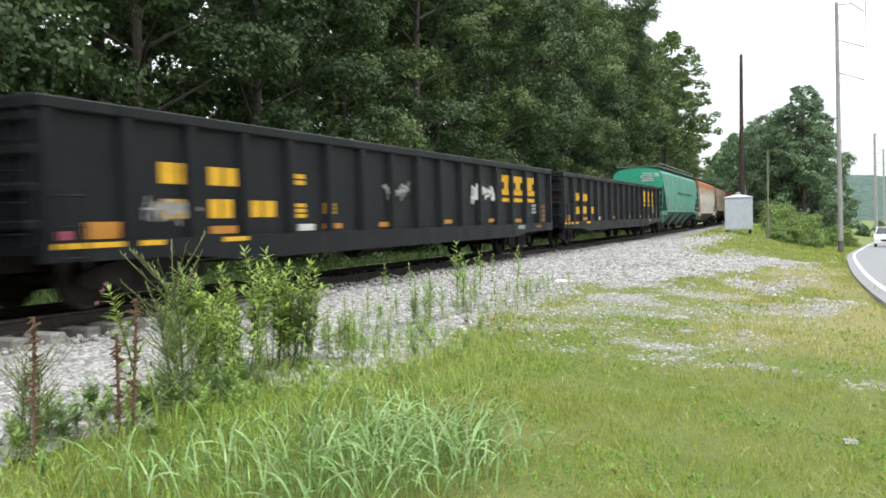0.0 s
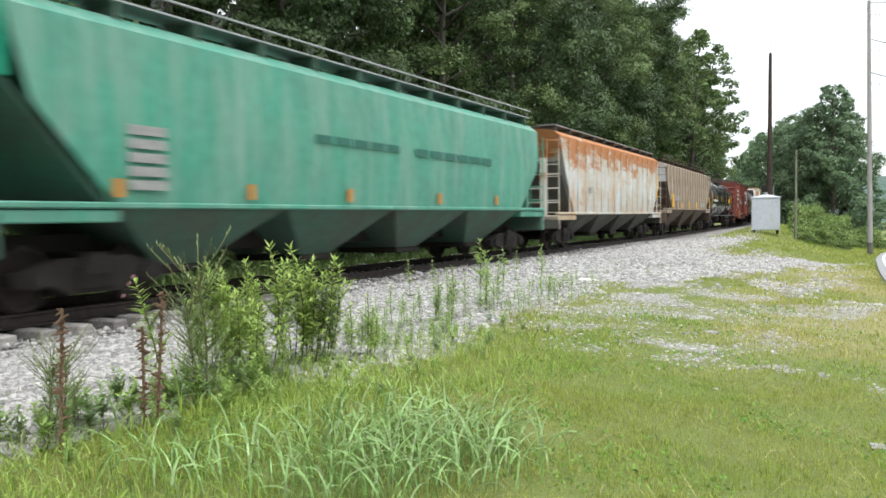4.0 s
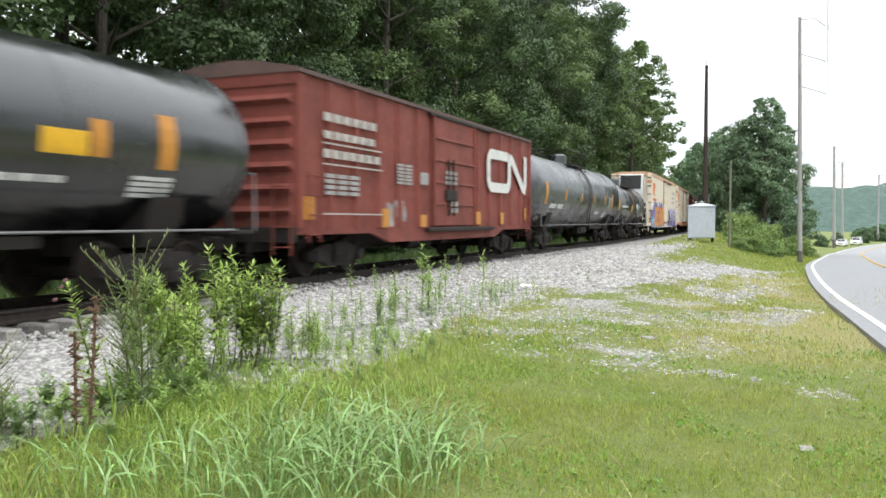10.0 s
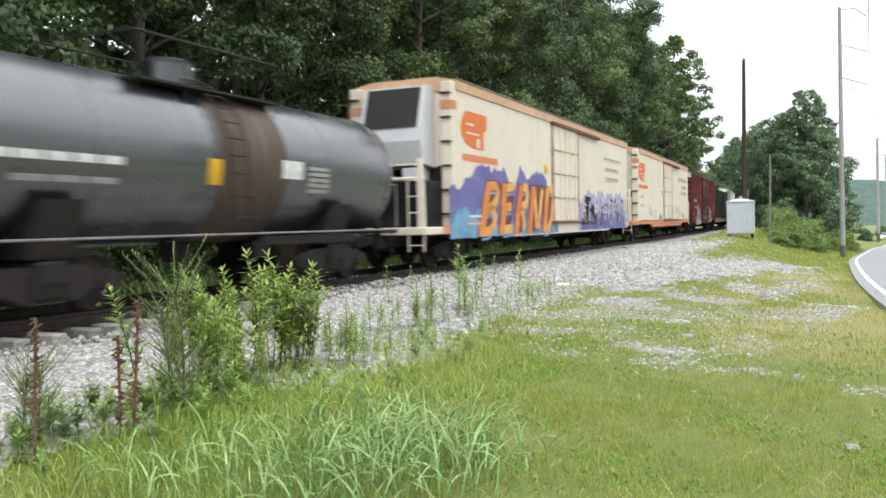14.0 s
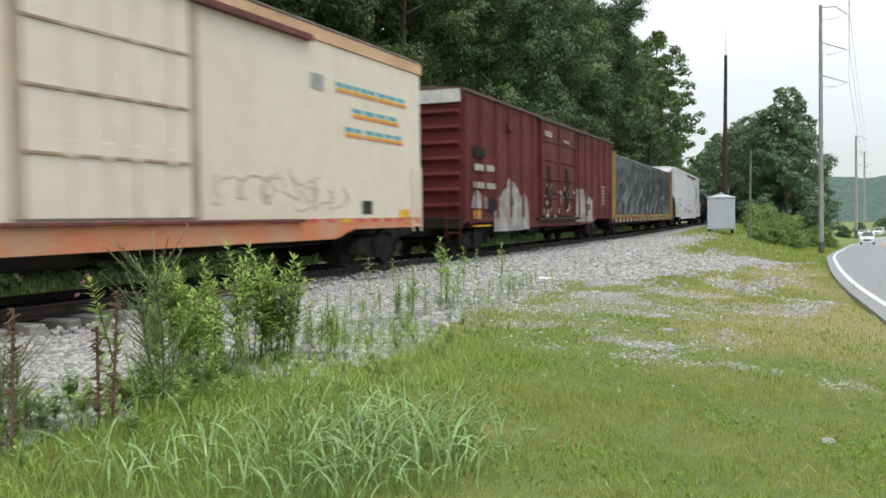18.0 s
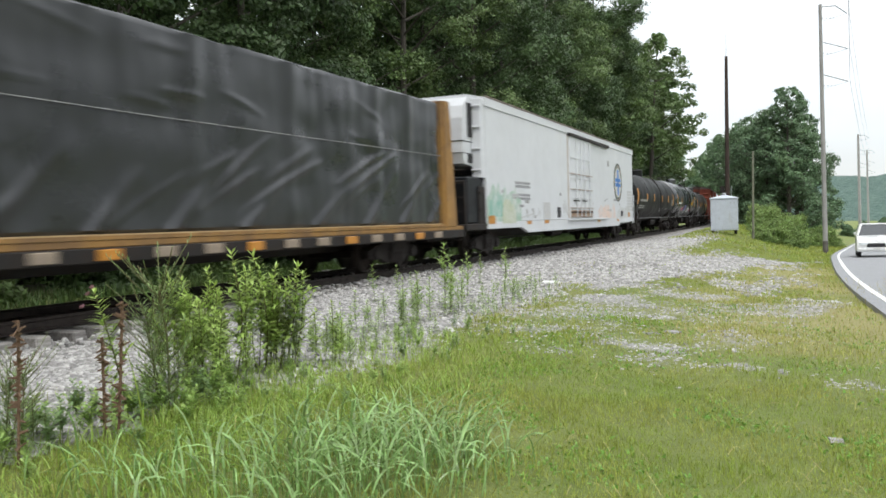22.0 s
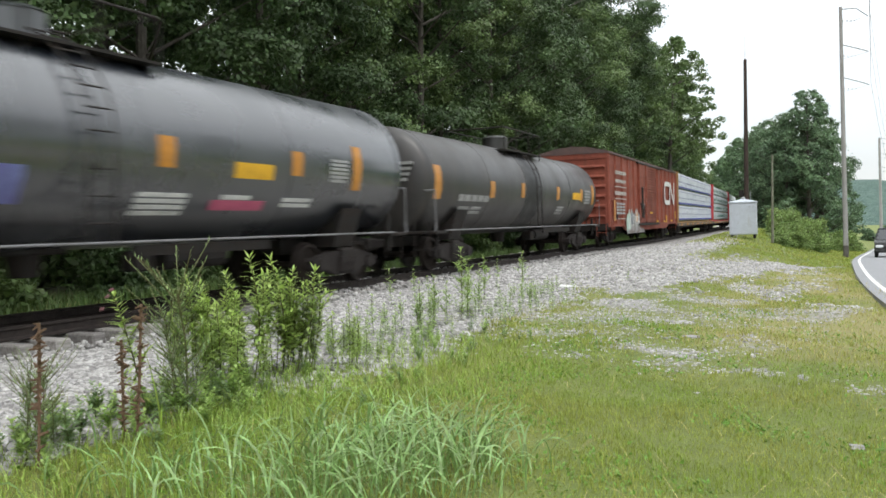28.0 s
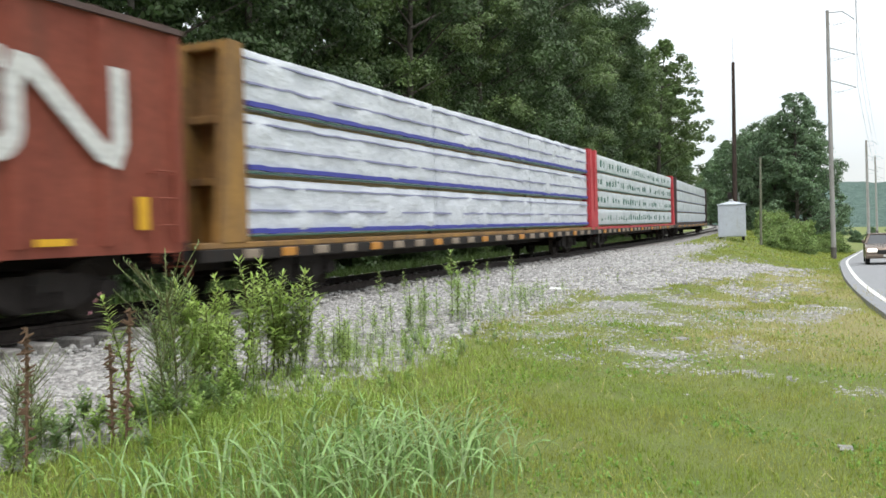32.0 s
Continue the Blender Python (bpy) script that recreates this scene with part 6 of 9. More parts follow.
def ribbon(pts, w, y0, y1):
    """A flat band of even width along bent points (x, z)."""
    n = len(pts)
    left, right = [], []
    for i in range(n):
        a, b, c = Vector(pts[max(i - 1, 0)]), Vector(pts[i]), Vector(pts[min(i + 1, n - 1)])
        d0 = (b - a).normalized() if i else (c - b).normalized()
        d1 = (c - b).normalized() if i < n - 1 else d0
        k = Vector((-(d0.y + d1.y), d0.x + d1.x)).normalized()
        k /= max(0.5, k.dot(Vector((-d0.y, d0.x))))
        left.append(b + k * w / 2)
        right.append(b - k * w / 2)
    s = Shape()
    v = [(p.x, y, p.y) for y in (y0, y1) for p in (*left, *right)]
    f = []
    for i in range(n - 1):
        a, b, c, d = i, i + 1, n + i + 1, n + i
        f += [(a, b, c, d), (2 * n + d, 2 * n + c, 2 * n + b, 2 * n + a), (a, 2 * n + a, 2 * n + b, b), (d, c, 2 * n + c, 2 * n + d)]
    f += [(0, n, 3 * n, 2 * n), (n - 1, 3 * n - 1, 4 * n - 1, 2 * n - 1)]
    return s.add(v, f)


def lumber_load(car, x0, x1, z0, z1, wrap, style, seed, tiers=4, lengths=3):
    """Wrapped lumber packs in tiers on both sides of the beam, with printed bands."""
    th = (z1 - z0) / tiers
    r = random.Random(seed)
    for t in range(tiers):
        for k in range(lengths):
            a = x0 + (x1 - x0) * k / lengths + 0.012
            b = x0 + (x1 - x0) * (k + 1) / lengths - 0.012
            z = z0 + t * th
            pk = part("lumber_pack", puckered(a, b, z + 0.07, z + th - 0.01, -1.36, seed * 40 + t * 7 + k, 44, 8, 0.055, 0.0, 1.22), wrap, car, "lumber pack in white printed wrap", True)
            part("dunnage", Shape().box(a + 0.1, b - 0.1, -1.16, -0.2, z, z + 0.07), LUMBER, pk)
            if style == "blue":
                part("printed_band", ribbon([(a + (b - a) * q / 24, z + 0.16 + 0.025 * noise.noise((q * 0.7, t, k))) for q in range(25)], 0.085, -1.385, -1.33), PRINT_BLUE, pk, "blue printed band")
                part("printed_band", Shape().box(a, b, -1.37, -1.345, z + 0.07, z + 0.092), PRINT_GREEN, pk)
                part("printed_band", ribbon([(a + (b - a) * q / 24, z + 0.5 + 0.03 * noise.noise((q * 0.6, t, k + 5))) for q in range(25)], 0.04, -1.383, -1.33), PRINT_GREY, pk, "pale blue printed line")
                part("printed_band", ribbon([(a + (b - a) * q / 24, z + 0.9 + 0.03 * noise.noise((q * 0.6, t, k + 9))) for q in range(25)], 0.03, -1.383, -1.33), PRINT_GREY, pk, "pale blue printed line")
            elif style == "green":
                s = Shape()
                q = a + 0.2
                while q < b - 0.2:
                    s.box(q, q + 0.22, -1.37, -1.345, z + 0.25 + 0.06 * r.random(), z + 0.45 + 0.12 * r.random())
                    q += 0.62
                part("printed_text", s, PRINT_GREEN, pk)["kind"] = "stuff"
                # Solid dark strip imitates the shade in the gap between tiers.
                part("dark_gap", Shape().box(a, b, -1.368, -1.345, z + 0.07, z + 0.1), PRINT_GREEN, pk)
            else:
                part("printed_text", Shape().box(a, b, -1.37, -1.345, z + 0.07, z + 0.1), PRINT_GREY, pk)
        part("far_pack", Shape().box(x0, x1, 0.12, 1.36, z0 + t * th + 0.05, z0 + (t + 1) * th - 0.01, 0.03), wrap, car)


# ---- the train, from its head to its tail: car and the stretch of line it takes up at the start ----
TRAIN = []


def put(car, s0, s1):
    TRAIN.append((car, s0, s1))
    return car


put(gondola(21.5, "black open gondola car with faded yellow markings"), -15.3, 6.2)
ga = put(gondola(21.5, "black open gondola car with yellow emblem and scrawled white graffiti"), 6.2, 27.7)
tag_strokes(ga, -8.0, -6.9, 1.1, 1.6, DIM_WHITE, -1.47, 116, 6, "pale grey graffiti scrawl")
tag_strokes(ga, -0.9, -0.1, 1.55, 2.0, DIM_WHITE, -1.47, 117, 7, "pale grey graffiti scrawl")
tag_strokes(ga, 3.6, 4.45, 1.5, 2.1, WHITE, -1.47, 115, 10, "pale graffiti scrawl")
tag_strokes(ga, 4.6, 5.4, 1.6, 2.05, WHITE, -1.47, 118, 8, "pale graffiti scrawl")
put(gondola(21.53, "black open gondola car with yellow markings"), 27.7, 49.2)

green = put(covered_hopper(19.4, "green covered hopper car with faded sides", GREEN_CAR, mat("dark green dusted steel", (0.06, 0.13, 0.095), (0.09, 0.1, 0.08), 1.2, 0.8, 0.8), W=1.5, z0=1.32, z1=3.72, crown=0.2, bays=4, end_slope=1.5, shift=-0.165, end_paint=mat("fresh green end paint", (0.03, 0.4, 0.25), (0.05, 0.34, 0.22), 0.8, 0.7, 0.5)), 49.2, 68.6)
rows_of_bars(green, -6.82, -6.0, 1.5, 2.4, 5, DIM_WHITE, -1.545, 1)
for x in (-7.0, -4.4, -1.6, 2.1, 5.4):
    mark(green, x - 0.08, x + 0.08, 1.42, 1.66, ORANGE, -1.548, "reflector", "orange reflector strip")
DKGREEN = mat("dark green lettering paint", (0.02, 0.12, 0.09), (0.04, 0.16, 0.12), 6, 0.8, 0.6)
rows_of_bars(green, -2.65, 0.4, 2.42, 2.62, 1, DKGREEN, -1.555, 5)
rows_of_bars(green, 1.0, 5.2, 2.4, 2.62, 1, DKGREEN, -1.555, 6)
for k in range(5):
    part("lettering", Shape().box(-8.7, -8.66, -0.85 - 0.03 * k, -0.3 + 0.08 * (k % 3), 3.58 - 0.11 * k, 3.63 - 0.11 * k), WHITE, green)
for k in range(2):
    part("lettering", Shape().box(-8.7, -8.66, -1.25, -0.98, 3.52 - 0.12 * k, 3.59 - 0.12 * k), WHITE, green)

rusty = put(covered_hopper(17.6, "white covered hopper car heavily streaked with rust", RUSTY, mat("grey-green dusted steel", (0.085, 0.088, 0.076), (0.055, 0.052, 0.045), 1.2, 0.8, 0.85), W=1.5, z0=1.2, z1=3.82, crown=0.14, bays=4, end_slope=1.4, shift=-0.1), 68.6, 86.2)
for x in (7.0,):
    mark(rusty, x - 0.1, x + 0.1, 1.9, 2.9, YELLOW, -1.545, "reflector")
rows_of_bars(rusty, -4.62, -4.2, 1.9, 2.12, 3, DIM_WHITE, -1.545, 1)
rows_of_bars(rusty, 5.04, 5.5, 1.55, 1.82, 3, DIM_WHITE, -1.545, 1)
RUST = mat("brown rust", (0.26, 0.1, 0.035), (0.16, 0.06, 0.03), 2.0, 0.8, 0.9)


def rust_from_the_roof(m):
    """Orange rust that has eaten down from the roof edge in ragged patches."""
    t = m.node_tree
    ln = t.links.new
    b = [n for n in t.nodes if n.type == "BSDF_PRINCIPLED"][0]
    old = b.inputs["Base Color"].links[0].from_socket
    co = [n for n in t.nodes if n.type == "TEX_COORD"][0]
    mp = t.nodes.new("ShaderNodeMapping")
    mp.inputs["Scale"].default_value = (0.55, 0.55, 1.5)
    ln(co.outputs["Object"], mp.inputs[0])
    nz = t.nodes.new("ShaderNodeTexNoise")
    nz.inputs["Scale"].default_value, nz.inputs["Detail"].default_value, nz.inputs["Roughness"].default_value = 1.5, 7.0, 0.68
    ln(mp.outputs[0], nz.inputs["Vector"])
    xyz = t.nodes.new("ShaderNodeSeparateXYZ")
    ln(co.outputs["Object"], xyz.inputs[0])
    up = t.nodes.new("ShaderNodeMapRange")
    for key, value in (("From Min", 2.3), ("From Max", 3.8), ("To Min", -0.06), ("To Max", 0.24)):
        up.inputs[key].default_value = value
    ln(xyz.outputs[2], up.inputs["Value"])
    add = t.nodes.new("ShaderNodeMath")
    add.operation = "ADD"
    ln(nz.outputs["Fac"], add.inputs[0])
    ln(up.outputs[0], add.inputs[1])
    edge = t.nodes.new("ShaderNodeMapRange")
    edge.inputs["From Min"].default_value, edge.inputs["From Max"].default_value = 0.55, 0.66
    ln(add.outputs[0], edge.inputs["Value"])
    mx = t.nodes.new("ShaderNodeMix")
    mx.data_type = "RGBA"
    ln(edge.outputs[0], mx.inputs[0])
    ln(old, mx.inputs[6])
    mx.inputs[7].default_value = (0.43, 0.185, 0.075, 1)
    ln(mx.outputs[2], b.inputs["Base Color"])


rust_from_the_roof(RUSTY)
side_seam = Shape().box(-0.05, 0.05, -0.022, 0.0, 1.24, 3.66, 0.01).mesh("side_seam", RUSTY)
for k in range(15):
    part("side_seam", side_seam, None, rusty, at=(-7.0 + k * 1.0, -1.515, 0))

tan = put(covered_hopper(18.3, "dusty tan covered hopper car with ribbed sides", TAN, TAN_DARK, W=1.46, z0=1.42, z1=3.78, crown=0.1, ribs=17, bays=3, end_slope=1.5, shift=-0.7, end_paint=mat("pale dusty end paint", (0.52, 0.54, 0.55), (0.38, 0.36, 0.33), 0.9, 0.8, 0.75), frame_paint=TAN_DARK), 86.2, 104.5)
mark(tan, -6.22, -5.7, 1.5, 2.2, YELLOW, -1.545, "reflector", "yellow reflector panel")
rows_of_bars(tan, -5.3, -3.9, 1.86, 2.16, 2, DIM_WHITE, -1.55, 2)
mark(tan, 4.2, 4.7, 1.55, 1.85, DIM_WHITE, -1.545, "lettering")
mark(tan, 5.15, 5.6, 1.56, 1.86, DIM_WHITE, -1.545, "lettering")
for x0, x1, z0, z1 in ((-3.25, -2.95, 1.44, 1.75), (-0.72, -0.4, 1.44, 1.84), (2.13, 2.48, 1.44, 1.83), (8.15, 8.35, 1.5, 2.25)):
    mark(tan, x0, x1, z0, z1, YELLOW, -1.55, "reflector", "yellow reflector panel")

t1, R, Z = tank_car(17.5, "long glossy black tank car with orange reflectors", TANK_BLACK, 1.42, 2.3, shift=-1.16)
put(t1, 104.5, 122.0)
for x0, x1, z0, z1 in ((-6.62, -6.33, 1.9, 2.75), (-3.54, -3.2, 2.1, 2.52), (-0.57, -0.2, 2.1, 2.48), (2.64, 2.98, 2.1, 2.5), (5.6, 5.9, 2.0, 2.5), (6.9, 7.25, 1.9, 2.7)):
    tank_mark(t1, R, Z, x0, x1, z0, z1, ORANGE, "reflector", "orange reflector strip")
tank_mark(t1, R, Z, 4.8, 5.55, 2.0, 2.32, YELLOW, "placard", "yellow placard")
tank_rows(t1, R, Z, -5.7, -2.9, 2.0, 2.22, 1, WHITE, 6)
tank_rows(t1, R, Z, -5.6, -3.75, 1.64, 1.84, 2, WHITE, 2)
tank_rows(t1, R, Z, 2.65, 3.6, 1.41, 1.73, 4, WHITE)
tank_rows(t1, R, Z, 4.1, 5.3, 1.62, 1.75, 1, WHITE, 3)
tank_rows(t1, R, Z, 6.44, 7.4, 1.48, 1.8, 4, WHITE)

cn1 = put(boxcar(16.75, "faded red boxcar with large white emblem and one sliding door", RED_BOX, -7.8, 7.48, 4.0, 0.78, ribs=14, doors=((-0.45, 2.6, "slide"),), roof_mat=ROOF_GREY, shift=-1.0), 122.0, 138.75)


def looped_emblem(car, x0, x1, z0, z1, y):
    """The bold white emblem: one bent band that loops round and ends in a zigzag."""
    x0, x1 = x0 + datum(car), x1 + datum(car)
    w = 0.072 * (x1 - x0)
    a, b, lo, hi = x0 + w / 2, x0 + 0.53 * (x1 - x0), z0 + w / 2, z1 - w / 2
    q = 0.3

    def bend(cx, cz, s0, s1):
        return [(cx + q * math.cos(math.radians(g)), cz + q * math.sin(math.radians(g))) for g in np.linspace(s0, s1, 7)]

    pts = [(b - 0.12, hi)] + bend(a + q, hi - q, 90, 180) + bend(a + q, lo + q, 180, 270) + bend(b - q, lo + q, 270, 360)
    c = x1 - w / 2
    pts += [(b, hi - 0.28), (b + 0.1, hi - 0.04), (b + 0.28, hi - 0.06)] + [(c - 0.3, lo + 0.08), (c - 0.1, lo + 0.02), (c, lo + 0.24), (c, hi + w / 2)]
    part("emblem", ribbon(pts, w, y - 0.006, y), WHITE, car, "bold white looped band emblem")


looped_emblem(cn1, 3.7, 7.85, 2.04, 3.36, -1.54)
rows_of_bars(cn1, -5.93, -3.61, 3.08, 3.32, 1, LETTER, -1.537, 6)
rows_of_bars(cn1, -5.93, -3.69, 2.74, 2.96, 1, LETTER, -1.537, 6)
mark(cn1, -5.98, -3.4, 2.66, 2.69, LETTER, -1.537, "lettering")
rows_of_bars(cn1, -5.96, -3.45, 2.36, 2.6, 1, LETTER, -1.537, 7)
mark(cn1, -5.98, -3.4, 2.25, 2.28, LETTER, -1.537, "lettering")
mark(cn1, -5.98, -3.41, 1.27, 1.3, LETTER, -1.537, "lettering")
rows_of_bars(cn1, -5.9, -4.4, 1.65, 2.1, 4, DIM_WHITE, -1.537, 3)
rows_of_bars(cn1, -2.6, -1.7, 2.0, 2.5, 6, DIM_WHITE, -1.537, 2)
mark(cn1, -1.25, -0.8, 2.05, 2.35, DIM_WHITE, -1.537, "lettering")
rows_of_bars(cn1, 0.3, 1.2, 2.1, 2.5, 3, DIM_WHITE, -1.58, 2)
rows_of_bars(cn1, 0.7, 1.2, 1.35, 1.7, 2, DIM_WHITE, -1.58, 2)
for x0, x1, z0, z1 in ((-6.7, -6.34, 1.17, 1.61), (-3.4, -3.06, 1.0, 1.42), (-1.27, -0.9, 1.0, 1.3), (2.76, 3.12, 1.05, 1.42), (5.0, 5.3, 1.05, 1.42), (7.6, 7.85, 1.2, 1.6)):
    mark(cn1, x0, x1, z0, z1, ORANGE, -1.538, "reflector", "orange reflector panel")
spray(cn1, -3.3, -1.9, 1.0, 1.7, G_PALE, -1.462, 7, 4, "pale worn graffiti patch")

t2, R, Z = tank_car(18.25, "dusty grey-black tank car", TANK_GREY, 1.53, 2.35, band=(1.1, 2.2, TANK_DULL), shift=-1.2, climb_at=-0.25, ends=(0.5, 0.15))
put(t2, 138.75, 157.0)
for x0, x1, z0, z1 in ((-6.75, -6.42, 1.82, 2.67), (-3.54, -3.31, 2.0, 2.45), (-0.45, -0.2, 2.03, 2.38), (2.4, 2.62, 2.0, 2.4), (5.09, 5.42, 2.02, 2.42), (7.15, 7.45, 1.8, 2.55)):
    tank_mark(t2, R, Z, x0, x1, z0, z1, ORANGE, "reflector", "orange reflector strip")
tank_rows(t2, R, Z, -5.76, -4.72, 1.63, 1.89, 1, WHITE, 4)
tank_rows(t2, R, Z, -4.52, -3.6, 1.63, 1.89, 1, WHITE, 5)
tank_rows(t2, R, Z, -3.35, -2.89, 1.62, 1.9, 3, DIM_WHITE)
tank_rows(t2, R, Z, -5.84, -3.87, 1.36, 1.58, 2, DIM_WHITE, 4)
tank_rows(t2, R, Z, 3.47, 4.53, 1.5, 1.64, 2, WHITE, 1)
tank_rows(t2, R, Z, 5.5, 6.4, 1.35, 1.65, 3, WHITE)
tank_rows(t2, R, Z, 6.3, 7.1, 1.91, 2.4, 5, DIM_WHITE)

t3, R, Z = tank_car(11.9, "short grey tank car with brown spill stain", TANK_GREY, 1.31, 2.16, band=(0.95, 2.75, RUST_BAND), shift=-1.26, ends=(0.1, 0.4))
put(t3, 157.0, 168.9)
for x0, x1, z0, z1 in ((-4.26, -3.96, 1.77, 2.58), (0.71, 1.0, 1.77, 2.17)):
    tank_mark(t3, R, Z, x0, x1, z0, z1, YELLOW, "reflector", "yellow reflector strip")
tank_rows(t3, R, Z, -3.1, -0.95, 1.95, 2.12, 1, WHITE, 5)
tank_rows(t3, R, Z, -2.7, -1.0, 1.7, 1.82, 1, DIM_WHITE, 3)
tank_mark(t3, R, Z, 2.6, 3.2, 1.94, 2.25, WHITE, "placard", "white placard")
tank_rows(t3, R, Z, 3.4, 4.2, 1.7, 2.2, 5, DIM_WHITE)

re1 = put(reefer(23.1, "cream refrigerator car with orange emblem and bright graffiti", CREAM, -9.0, 10.95, 4.68, 0.86, fascia=CREAM_TOP, door=(-0.02, 3.07), stripe=CREAM, shift=-0.98), 168.9, 192.0)
EMBLEM = mat("faded orange-red emblem paint", (0.68, 0.16, 0.03), (0.6, 0.2, 0.07), 4, 0.7, 0.6)
FAINT_RED = mat("faint salmon lettering paint", (0.66, 0.36, 0.26), (0.62, 0.46, 0.36), 4, 0.7, 0.6)


def cream_markings(car):
    """The rounded emblem and the rows of writing below it."""
    k = datum(car)
    part("emblem", Shape().prism([(x + k, z) for x, z in ((-7.72, 3.78), (-7.47, 3.98), (-6.02, 3.98), (-6.02, 3.6), (-6.25, 3.5), (-6.25, 3.04), (-7.0, 3.04), (-7.5, 3.14), (-7.76, 3.34), (-7.82, 3.55))], -1.478, -1.46, "y"), EMBLEM, car, "faded orange-red rounded emblem")
    part("emblem", Shape().box(-7.45 + k, -6.95 + k, -1.482, -1.476, 3.62, 3.68).box(-7.45 + k, -6.55 + k, -1.482, -1.476, 3.4, 3.44).box(-6.75 + k, -6.55 + k, -1.482, -1.476, 3.08, 3.32), CREAM, car)
    rows_of_bars(car, -7.72, -5.15, 2.66, 2.92, 1, EMBLEM, -1.472, 9)
    rows_of_bars(car, -7.33, -6.42, 2.2, 2.34, 1, FAINT_RED, -1.472, 5)
    rows_of_bars(car, -7.29, -6.5, 1.75, 1.92, 1, FAINT_RED, -1.472, 4)


cream_markings(re1)
G_GOLD = mat("gold spray paint", (0.72, 0.44, 0.12), (0.6, 0.2, 0.06), 1.8, 0.8, 0.6)
G_SKY = mat("pale blue spray paint", (0.16, 0.36, 0.5), (0.1, 0.2, 0.4), 2, 0.8, 0.6)
G_MAROON = mat("dark maroon spray paint", (0.16, 0.035, 0.03), (0.1, 0.03, 0.03), 3, 0.7, 0.6)
G_NIGHT = mat("flat black spray paint", (0.02, 0.02, 0.024), (0.05, 0.04, 0.042), 3, 0.8, 0.9, spec=0.1)
G_LILAC = mat("pale lilac spray paint", (0.42, 0.4, 0.56), (0.3, 0.28, 0.5), 2, 0.8, 0.6)
cloud(re1, -8.6, 0.55, 0.7, 2.72, G_BLUE, -1.48, 21, 0.3, "violet graffiti cloud with ragged top")
cloud(re1, -8.6, -6.3, 0.7, 1.55, G_SKY, -1.487, 22, 0.4, "pale blue graffiti cloud")
cloud(re1, -6.0, 0.3, 0.72, 1.2, G_SKY, -1.487, 25, 0.6, "pale blue graffiti cloud", 2.5)
mark(re1, -7.39, -6.32, 1.24, 1.3, WHITE, -1.494, "graffiti")
mark(re1, -7.5, -6.45, 1.05, 1.11, FAINT_RED, -1.494, "graffiti")
KR = datum(re1)
for which, (x, xt, wide) in enumerate(((-6.8, -6.11, 1.15), (-5.22, -4.86, 1.0), (-3.99, -3.44, 0.97), (-2.76, -2.27, 1.4), (-1.2, -0.8, 0.95))):
    x, xt = x + KR, xt + KR
    part("graffiti", Shape().prism([(x - 0.08, 0.76), (x + 0.9 * wide, 0.8), (xt + wide, 2.1), (xt + wide - 0.2, 2.27), (xt - 0.06, 2.25)], -1.497, -1.48, "y"), G_MAROON, re1, "maroon shading of the graffiti")
    sl = (xt - x) / 1.47

    def at_(u, z):
        return (x + sl * (z - 0.75) + u, z)

    limbs = {0: [[(0.3, 2.1), (0.7, 2.12), (0.95, 1.95), (0.9, 1.68), (0.6, 1.5), (0.35, 1.46)], [(0.35, 1.46), (0.75, 1.46), (1.05, 1.25), (1.0, 0.98), (0.7, 0.86), (0.3, 0.85)]],
             1: [[(0.3, 2.08), (0.95, 2.14)], [(0.3, 1.5), (0.8, 1.56)], [(0.3, 0.88), (1.0, 0.92)]],
             2: [[(0.3, 2.12), (0.65, 2.16), (0.85, 1.95), (0.8, 1.65), (0.35, 1.52)], [(0.45, 1.55), (0.7, 1.2), (0.8, 0.84)]],
             3: [[(0.3, 2.1), (0.55, 1.6), (0.85, 0.9)], [(1.05, 0.85), (1.05, 1.5), (1.1, 2.15)]],
             4: [[(0.25, 2.1), (0.65, 2.2), (0.85, 1.9), (0.85, 1.2), (0.6, 0.86), (0.2, 0.84)]]}[which]
    for limb in limbs:
        part("graffiti", ribbon([at_(u, z) for u, z in limb], 0.25, -1.507, -1.48), G_GOLD, re1, "gold bent graffiti limb")
        part("graffiti", ribbon([at_(u + 0.03, z - 0.2) for u, z in limb], 0.07, -1.503, -1.48), G_SKY, re1, "sky-blue graffiti edge")
    part("graffiti", Shape().prism([(x, 0.74), (x + 0.38, 0.74), (xt + 0.34, 2.2), (xt - 0.02, 2.22)], -1.516, -1.48, "y"), G_ORANGE, re1, "orange slanted graffiti stems")
cloud(re1, 3.3, 11.75, 0.72, 2.3, G_LILAC, -1.48, 23, 0.25, "lilac graffiti field")
cloud(re1, 3.6, 11.5, 0.74, 1.5, G_BLUE, -1.486, 26, 0.5, "violet graffiti shading", 2.2)
part("graffiti", Shape().prism([(3.75 + KR, 0.95), (4.5 + KR, 0.95), (5.1 + KR, 2.0), (4.3 + KR, 2.05)], -1.495, -1.48, "y").prism([(4.9 + KR, 1.5), (6.0 + KR, 1.0), (6.4 + KR, 1.1), (5.3 + KR, 1.8)], -1.495, -1.48, "y"), G_NIGHT, re1, "blue-black graffiti strokes")
tag_strokes(re1, 5.8, 11.4, 0.85, 2.05, G_NIGHT, -1.5, 103, 11, "blue-black graffiti outlines")
tag_strokes(re1, 3.5, 11.5, 0.85, 2.15, WHITE, -1.505, 105, 14, "white graffiti highlights")
mark(re1, -0.85, -0.55, 2.7, 2.95, YELLOW, -1.494, "marking", "small yellow placard")
